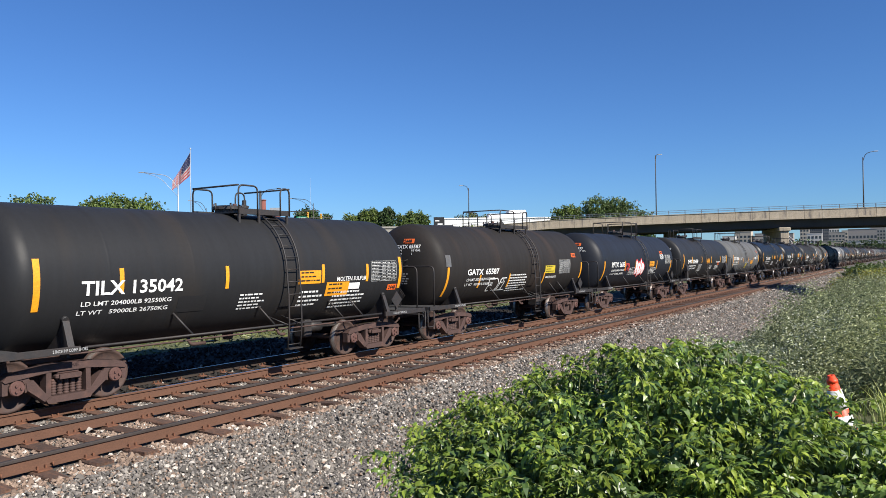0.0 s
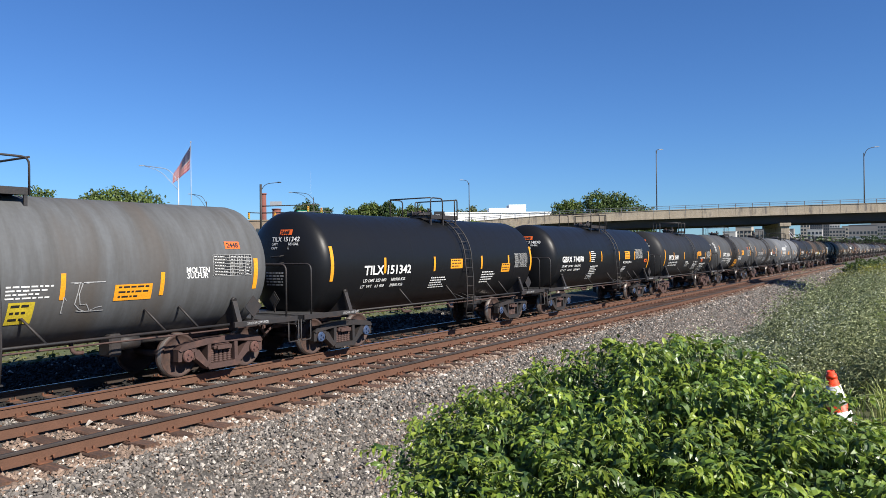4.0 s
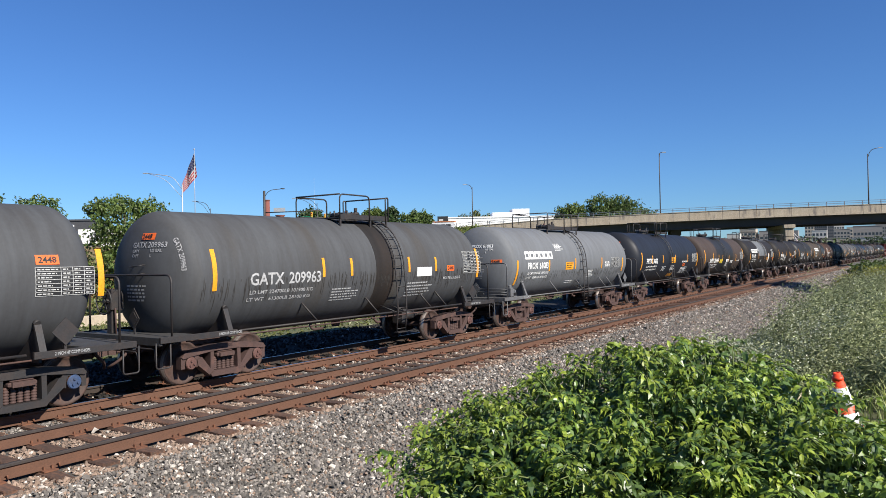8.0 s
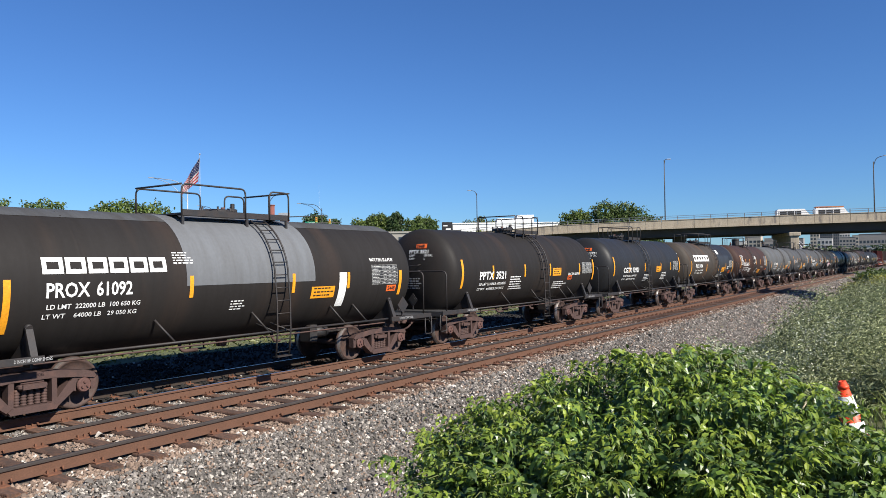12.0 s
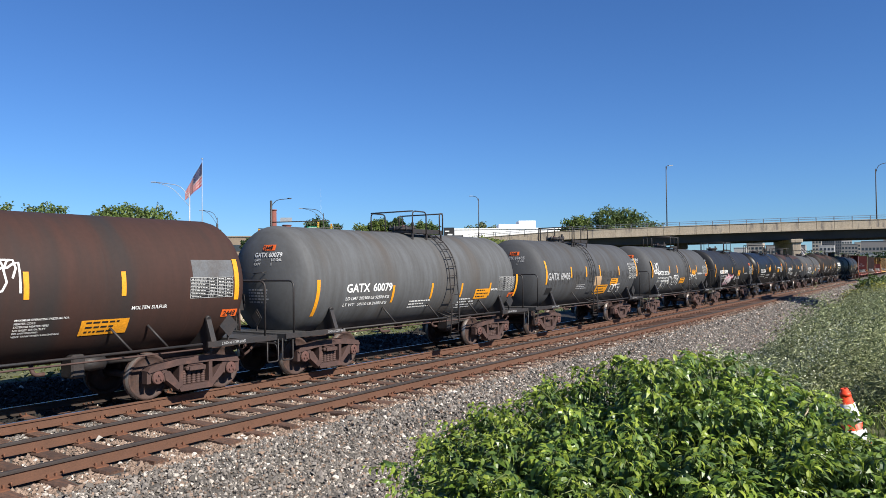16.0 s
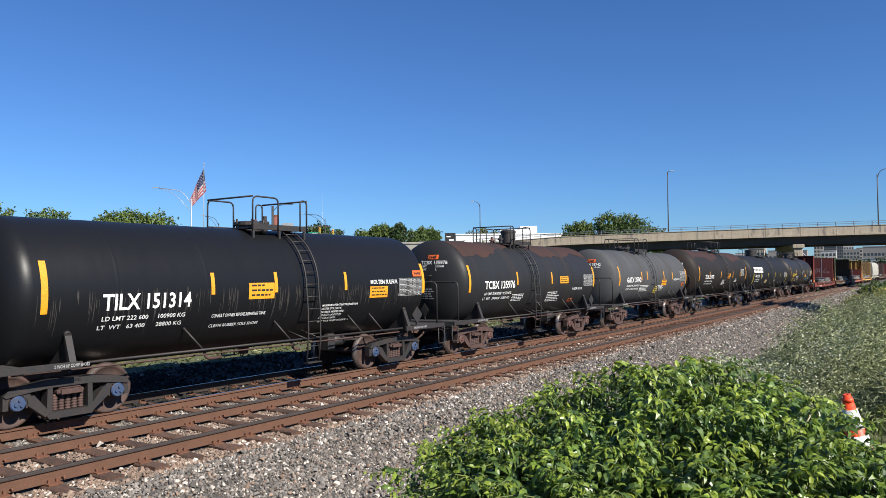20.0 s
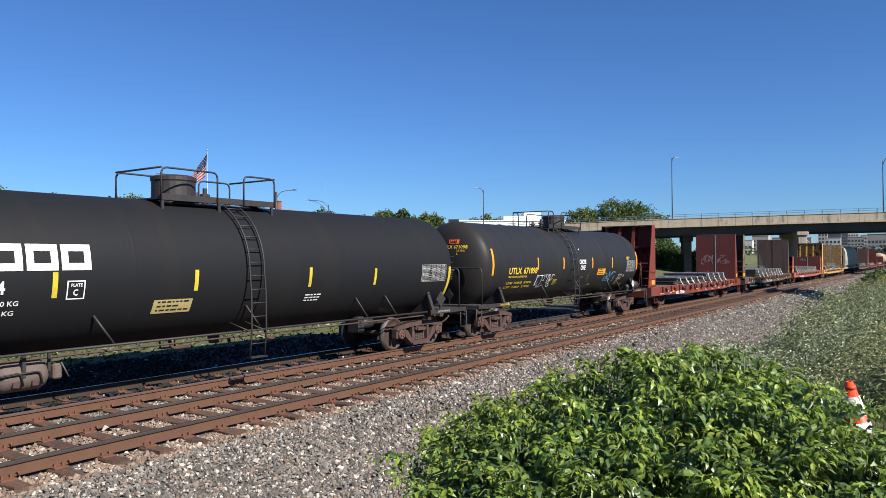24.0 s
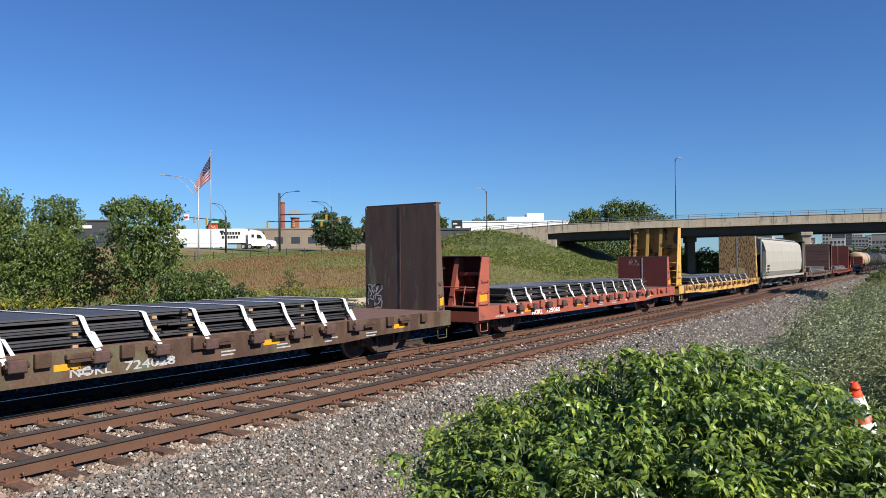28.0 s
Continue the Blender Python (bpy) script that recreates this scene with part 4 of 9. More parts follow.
        if wide:
            part("rail_brace", MB().tube([(xr, -0.35, 2.29), (tx + s * 1.15, -1.15, 1.09)], 0.02, 5), steel, car)
        part("uncoupling_lever", MB().tube(fillet([(e + s * 0.02, -0.2, 1.0), (e - s * 0.04, -0.5, 0.88), (e - s * 0.04, -1.38, 0.88), (e - s * 0.02, -1.42, 0.66)], 0.06), 0.014, 5), steel, car)
    # leading end: control valve, pipes, placard, grabs and stencil on the head
    if near and spec["mark"] == "PROX":
        vx = -L / 2 - 1.12
        d = MB().box(vx - 0.10, vx + 0.10, -1.38, -1.14, 1.09, 1.42, 0.02)
        d.box(vx + 0.10, vx + 0.26, -1.34, -1.20, 1.20, 1.36, 0.03)
        d.lathe([(vx + 0.26, 0.0), (vx + 0.26, 0.075), (vx + 0.34, 0.075), (vx + 0.34, 0.0)], 10, 'x', (0, -1.27, 1.27), smooth=False)
        d.lathe([(1.42, 0.07), (1.49, 0.07), (1.52, 0.03), (1.52, 0.0)], 10, 'z', (vx + 0.02, -1.26, 0), smooth=False)
        d.box(vx + 0.04, vx + 0.30, -1.42, -1.10, 1.08, 1.12, 0.01)
        valve = part("control_valve", d, M["reservoir" if wide else spec.get("steel", "dark_steel")], car, "brake control valve on the end deck")
        for z, y1 in ((1.16, -0.35), (1.25, -0.1), (1.36, 0.1)):
            part("brake_pipe", MB().tube(fillet([(vx - 0.08, -1.24, z), (vx - 0.30, -1.10, z + 0.02), (vx - 0.32, y1, z + 0.02), (vx - 0.1, y1 + 0.1, z + 0.04)], 0.08), 0.015, 5), steel, valve)
    if near:
        px = -L / 2 - 1.52
        d = MB().prism([(-0.30, 1.40), (-0.12, 1.18), (0.06, 1.40), (-0.12, 1.62)], px - 0.012, px, 'yz')
        d.prism([(-0.24, 1.40), (-0.12, 1.255), (0.0, 1.40), (-0.12, 1.545)], px - 0.02, px - 0.012, 'yz')
        d.box(px - 0.012, px + 0.01, -0.14, -0.10, 1.06, 1.20)
        part("end_placard_holder", d, steel, car, "diamond placard holder on a post")
        for z in (zc + 0.06, zc + 0.24):
            x = head_point(R, zc, half, hd, -0.1, z, 0)[0]
            part("head_grab_iron", MB().tube(fillet([(x, -0.34, z + 0.02), (x - 0.12, -0.32, z), (x - 0.12, 0.02, z - 0.02), (x, 0.04, z - 0.02)], 0.04), 0.013, 5), steel, car)
        mb, rng = MB(), random.Random(int(A * 7))
        for r in range(5):
            y = 0.30
            while y > -0.28:
                d2 = rng.uniform(0.04, 0.13)
                q = [head_point(R, zc, half, hd, yy, zc - 0.20 - 0.075 * r + dz, 0.010) for yy, dz in ((y, 0), (y - d2, 0), (y - d2, 0.036), (y, 0.036))]
                mb.add(q, [(0, 1, 2, 3)])
                y -= d2 + 0.03
        tagged(part("stencil_block", mb, M["faded"], car), kind="stuff")
    if spec.get("reservoir"):     # air tank hung from the sill, with its pipes and valve
        u = spec["reservoir"]
        res = part("air_reservoir", MB().lathe([(u, 0), (u + 0.02, 0.14), (u + 0.08, 0.22), (u + 0.16, 0.26), (u + 0.76, 0.26), (u + 0.84, 0.22), (u + 0.90, 0.14), (u + 0.92, 0)], 20, 'x', (0, -1.0, 0.66)), M["reservoir"], car, "dusty brown air tank")
        for k in (0.25, 0.56):
            part("air_pipe", MB().tube(fillet([(u - 0.2, -1.28, 0.72 - 0.05 * k), (u + k + 0.12, -1.29, 0.74), (u + k + 0.16, -1.29, 0.52)], 0.08), 0.016, 6), M["black"], res)
            part("hanger_bolt", MB().box(u + k, u + k + 0.10, -1.29, -1.24, 0.50, 0.60, 0.01), M["truck"], res)
        part("hanger", MB().box(u + 0.40, u + 0.46, -1.28, -1.24, 0.66, 1.06).box(u + 0.86, u + 0.90, -1.2, -1.16, 0.7, 1.06), M["dark_steel"], res)
        part("valve_body", MB().box(u + 0.94, u + 1.10, -1.22, -0.95, 0.55, 0.82, 0.03).tube([(u + 1.06, -1.24, 0.84), (u + 1.18, -1.26, 0.58)], 0.014, 5), M["reservoir"], res, "brake valve with a release rod")
    # diamond placard holder and the shoe stencil on the side channels
    dx = L / 2 + spec.get("holder", 0.55)
    mb = MB().prism([(dx - 0.24, 1.40), (dx, 1.16), (dx + 0.24, 1.40), (dx, 1.64)][::-1], -1.455, -1.44)
    mb.box(dx - 0.02, dx + 0.02, -1.44, -1.40, 1.08, 1.30)
    part("placard_holder", mb, steel, car, "diamond placard holder")
    if near:
        for x in (-L / 2 - 0.50, L / 2 + 0.34):
            flat_text(car, "2 INCH HF COMP SHOES", (x, -1.494, 1.015), 0.058, 0.62, M[spec.get("ink2", "faded")])
    # hand brake with its post, housing and chain
    for bs in ((-1, 1) if spec["mark"] == "GATX" or spec.get("rear") else (-1,)):
        bx, by, bz = bs * (L / 2 + 1.72), 0.55, 1.76
        mb = MB()
        mb.box(*sorted((bx - bs * 0.06, bx - bs * 0.16)), by - 0.09, by + 0.09, 1.08, 2.0, 0.012)
        mb.prism([(bx - bs * 0.03, bz - 0.18), (bx - bs * 0.03, bz + 0.14), (bx - bs * 0.16, bz + 0.24), (bx - bs * 0.30, bz + 0.20), (bx - bs * 0.30, bz - 0.20)][::-bs], by - 0.13, by + 0.13)
        brake = part("hand_brake", mb, steel, car, "geared hand brake on a post")
        wb = MB()
        ring = [(bx + bs * 0.06, by + 0.27 * math.cos(k * math.pi / 12), bz + 0.27 * math.sin(k * math.pi / 12)) for k in range(25)]
        wb.tube(ring, 0.017, 6, caps=False)
        for k in range(6):
            a = k * math.pi / 3
            wb.tube([(bx + bs * 0.03, by, bz), (bx + bs * 0.06, by + 0.27 * math.cos(a), bz + 0.27 * math.sin(a))], 0.016, 4)
        wb.lathe([(bx - bs * 0.03, 0.0), (bx - bs * 0.03, 0.05), (bx + bs * 0.07, 0.05), (bx + bs * 0.07, 0)], 10, 'x', (0, by, bz), smooth=False)
        part("brake_wheel", wb, M["dark_steel"], brake, "spoked hand brake wheel")
        part("brake_chain", MB().tube([(bx - bs * 0.1, by - 0.16, bz - 0.15), (bx - bs * 0.1, by - 0.18, 1.05)], 0.02, 5), M["truck"], brake)
    if spec.get("end_tank"):
        rx, rl, rr = spec["end_tank"]
        rx += L / 2
        part("air_reservoir", MB().lathe([(rx - rl, 0), (rx - rl, rr * 0.6), (rx - rl + 0.06, rr), (rx + 0.02, rr), (rx + 0.03, rr + 0.012), (rx + 0.07, rr + 0.012), (rx + 0.08, rr), (rx + rl - 0.06, rr), (rx + rl, rr * 0.6), (rx + rl, 0)], 18, 'x', (0, -1.18, 1.08 + max(0.19, rr))), steel, car)
    mb = MB().lathe([(-0.35, 0), (-0.35, 0.14), (0.1, 0.14), (0.1, 0.06), (0.9, 0.05), (0.9, 0)], 12, 'x', (L / 2 - 1.9, -0.7, 0.85))
    mb.box(L / 2 - 2.5, L / 2 - 2.25, -0.9, -0.5, 0.62, 1.05, 0.03)
    part("brake_cylinder", mb, M["dark_steel"], car)
    cap = spec.get("cap", "brown")
    add_truck(car, -L / 2 - spec.get("fore", 0.0), cap)
    add_truck(car, L / 2, cap)
    marks(car, spec, R, zc, L, half)
    return car


def marks(car, spec, R, zc, L, half):
    """Reflectors, lettering, tables and stickers on the tank's near side."""
    near, lx = spec.get("near", True), spec.get("ladder", 0.55)
    ym = M[spec.get("refl", "yellow")]
    m, m2 = M[spec.get("ink", "white")], M[spec.get("ink2", "white")]
    seed = int(spec["A"] * 10)
    for u0, u1, v0, v1, paint in spec.get("panels", ()):
        part("paint_panel", patch(MB(), R, zc, u0, u1, v0, v1, 0.003), TP[paint], car, "repainted panel")
    cyl = half - HEAD * R
    if spec.get("toppaint"):
        # rust that creeps down from the top in uneven tongues
        rng, mb, vs = random.Random(seed), MB(), []
        n = 60
        ph = [rng.uniform(0, 6.28) for _ in range(4)]
        for i in range(n + 1):
            x = -cyl + 2 * cyl * i / n
            low = 0.66 + 0.10 * math.sin(x * 1.1 + ph[0]) + 0.06 * math.sin(x * 3.1 + ph[1]) + 0.03 * math.sin(x * 7.3 + ph[2]) + 0.02 * math.sin(x * 13.0 + ph[3]) + 0.45 * math.exp(-((x - lx) / 1.3) ** 2)
            vs += [on_tank(R, zc, x, R * (low + (2.4 - low) * k / 28), 0.004) for k in range(29)]
        mb.add(vs, [(29 * i + k, 29 * i + k + 29, 29 * i + k + 30, 29 * i + k + 1) for i in range(n) for k in range(28)], True)
        part("paint_panel", mb, TP[spec["toppaint"]], car, "rusty weathered top")
    if spec.get("topgrey"):
        part("paint_panel", patch(MB(), R, zc, -cyl, cyl, R * 0.98, R * 1.9, 0.002), TP["slate"], car, "grey repainted top")
    # tall reflectors at the ends, short ones between
    for x, v0, v1 in spec.get("tall", ((-L / 2 - 0.85, -0.5, 0.4), (L / 2 + 0.8, -0.5, 0.4))):
        part("reflector", patch(MB(), R, zc, x, x + 0.115, v0, v1), ym, car, "amber reflective strip")
    for x, v0, v1 in spec.get("strips", ((-0.36 * L, -0.35, 0.08), (-0.1 * L, -0.35, 0.08), (0.2 * L, -0.35, 0.08), (0.4 * L, -0.35, 0.08))):
        part("reflector", patch(MB(), R, zc, x, x + 0.09, v0, v1), ym, car, "amber reflective strip")
    if not spec.get("mark"):
        return
    u, v, w, big = spec.get("M", (-0.45 * L, -0.38, 2.1, 0.25))
    word, num = spec["mark"], spec["number"]
    gap = 0.55
    total = text_flat(word)[2] + gap + text_flat(num)[2]
    kw = w / total
    tank_text(car, R, zc, word, u, v, big, text_flat(word)[2] * kw, m)
    tank_text(car, R, zc, num, u + (text_flat(word)[2] + gap) * kw, v, big, text_flat(num)[2] * kw, m)
    if spec.get("logo"):      # maker's name as plain blocks
        lu, lv, lw, lh = spec["logo"]
        for k in range(6):
            mb = MB()
            a, d = lu + lw * k / 6, lw / 6 * 0.90
            t = lh * 0.27
            patch(mb, R, zc, a, a + d, lv + lh - t, lv + lh, 0.007)
            patch(mb, R, zc, a, a + d, lv, lv + t, 0.007)
            patch(mb, R, zc, a, a + t, lv + t, lv + lh - t, 0.007)
            patch(mb, R, zc, a + d - t, a + d, lv + t, lv + lh - t, 0.007)
            part("name_block", mb, M["white"], car, "white block of the maker's name")
    for k, s in enumerate(spec.get("weights", ())):
        tank_text(car, R, zc, s, u + 0.02 - 0.05 * k, v - 0.20 - spec.get("wgap", 0) - 0.17 * k, 0.088, max(1.75, w * 0.88), m2)
    for k, (bu, bv, bw, bh, rows) in enumerate(spec.get("blocks", ())):
        mb = MB()
        lines = spec.get("lines", {}).get(k)
        if lines:
            p = bh / len(lines)
            for q, s in enumerate(lines):
                h = min(p * 0.62, 0.075)
                tank_text(car, R, zc, s, bu, bv + bh - p * q - h, h, min(text_flat(s)[2] * h, bw * 1.15), m2)
            continue
        bars(mb, R, zc, bu, bv + bh, bw, rows, bh / rows, 0.42, seed + k)
        tagged(part("stencil_block", mb, m2, car), kind="stuff")
    tu, tv, tw, th = spec.get("table", (L / 2 - 0.4, -0.35, 0.95, 0.5))
    data_table(car, R, zc, tu, tv + th, tw, th)
    for word2, du, dv, h, ww in spec.get("words", ()):
        tank_text(car, R, zc, word2, du, dv, h, ww, m)
    for du, dv, ww, hh, kind in spec.get("stickers", ()):
        if kind in ("black", "grey_steel", "wood", "white"):
            part("paint_panel", patch(MB(), R, zc, du, du + ww, dv, dv + hh, 0.005), M[kind], car)
        else:
            sticker(car, R, zc, du, dv, ww, hh, M[kind], seed + int(du * 9))
    for du, dv, *kind in spec.get("placards", ()):
        part("placard", patch(MB(), R, zc, du, du + 0.40, dv, dv + 0.17, 0.007), M[kind[0] if kind else "orange"], car, "white number panel" if kind else "orange number panel")
        tank_text(car, R, zc, "2448", du + 0.045, dv + 0.03, 0.11, 0.31, M["black"], off=0.012)
    for u, v, w, h in spec.get("plate", ()):      # outlined square panel
        mb = MB()
        for q in ((u, u + w, v, v + 0.02), (u, u + w, v + h - 0.02, v + h), (u, u + 0.02, v, v + h), (u + w - 0.02, u + w, v, v + h)):
            patch(mb, R, zc, *q, 0.007)
        part("panel_outline", mb, m, car)
        tank_text(car, R, zc, "PLATE", u + 0.07, v + h * 0.68, h * 0.17, w * 0.62, m)
        tank_text(car, R, zc, "C", u + w * 0.36, v + h * 0.2, h * 0.34, w * 0.26, m)
    for g in spec.get("bubbles", ()):
        bubble_graffiti(car, R, zc, *g[:4], M[g[4]], M[g[5]], *g[6:])
    for g in spec.get("graffiti", ()):
        graffiti(car, R, zc, *g[:4], M[g[4]], *g[5:])
    if spec.get("runs"):      # thin dark runs of grime below the lettering
        rng, mb = random.Random(seed), MB()
        n, v0, depth = spec["runs"]
        for _ in range(n):
            x, q, ln, wd = rng.uniform(-cyl, cyl), v0 - abs(rng.gauss(0, 0.16)), rng.uniform(0.06, depth), rng.uniform(0.004, 0.011)
            vs = [on_tank(R, zc, x + d * wd * k, q - ln * f, 0.0035) for f, k in ((0, 0.3), (0.3, 1.0), (0.7, 0.8), (1.0, 0.2)) for d in (-1, 1)]
            mb.add(vs, [(2 * i, 2 * i + 1, 2 * i + 3, 2 * i + 2) for i in range(3)], True)
        tagged(part("grime_run", mb, M["grime"], car, "thin dark grime runs"), "thin dark grime runs", kind="stuff")
    if near:      # end lettering and number panel
        hd = spec.get("head", HEAD)
        zt = zc + LIFT(R)
        head_text(car, R, zc, half, word + " " + num, 0.12, zt + 0.52, 0.118, m, hd, 0.012)
        for k, s in enumerate(("CAPY             US GAL", "CAPY             L")):
            head_text(car, R, zc, half, s, 0.11, zt + 0.425 - 0.10 * k, 0.065, m2, hd, 0.012)
        if word == "GATX" and len(num) == 6:      # a second mark runs down the head's near edge
            fv, ff, w = text_flat(word + " " + num)
            r0, ht, vs = 1.19, 0.088, []
            for p in fv:
                r, a = r0 + p[1] * ht, radians(40) - p[0] * ht / r0
                vs.append(head_point(R, zc, half, hd, -r * math.cos(a), zc + r * math.sin(a), 0.012))
            tagged(part("lettering", MB().add(vs, ff), m, car), kind="stuff")
        hy, hz = spec.get("panel_at", (-0.12, 0.685))
        mb = MB()
        for i in range(5):
            for j in range(3):
                mb.v.append(head_point(R, zc, half, hd, hy - 0.095 * i, zt + hz + 0.07 * j, 0.010))
        mb.f = [(3 * i + j, 3 * i + j + 3, 3 * i + j + 4, 3 * i + j + 1) for i in range(4) for j in range(2)]
        mb.s, mb.m = [True] * 8, [0] * 8
        part("placard", mb, M["orange"], car, "orange number panel")
        head_text(car, R, zc, half, "2448", hy - 0.03, zt + hz + 0.02, 0.105, M["black"], hd, 0.022)


def head_point(R, zc, half, hd, y, z, off):
    q = min(0.98, math.hypot(y, z - zc) / R)
    q = q * q if hd < 0.3 else q
    return (-half - off + hd * R * (1 - math.sqrt(1 - q * q)), y, z)


def head_text(car, R, zc, half, s, y, z, h, m, hd, off=0.008):
    """Lettering on the tank's end that faces -x."""
    fv, ff, w = text_flat(s)
    ob = part("lettering", MB().add([head_point(R, zc, half, hd, y - p[0] * h, z + p[1] * h, off) for p in fv], ff), m, car)
    return tagged(ob, kind="stuff")


def spec(A, B, paint, mark="", number="", label="", **kw):
    return dict(A=A, B=B, paint=paint, mark=mark, number=number, label=label, **kw)


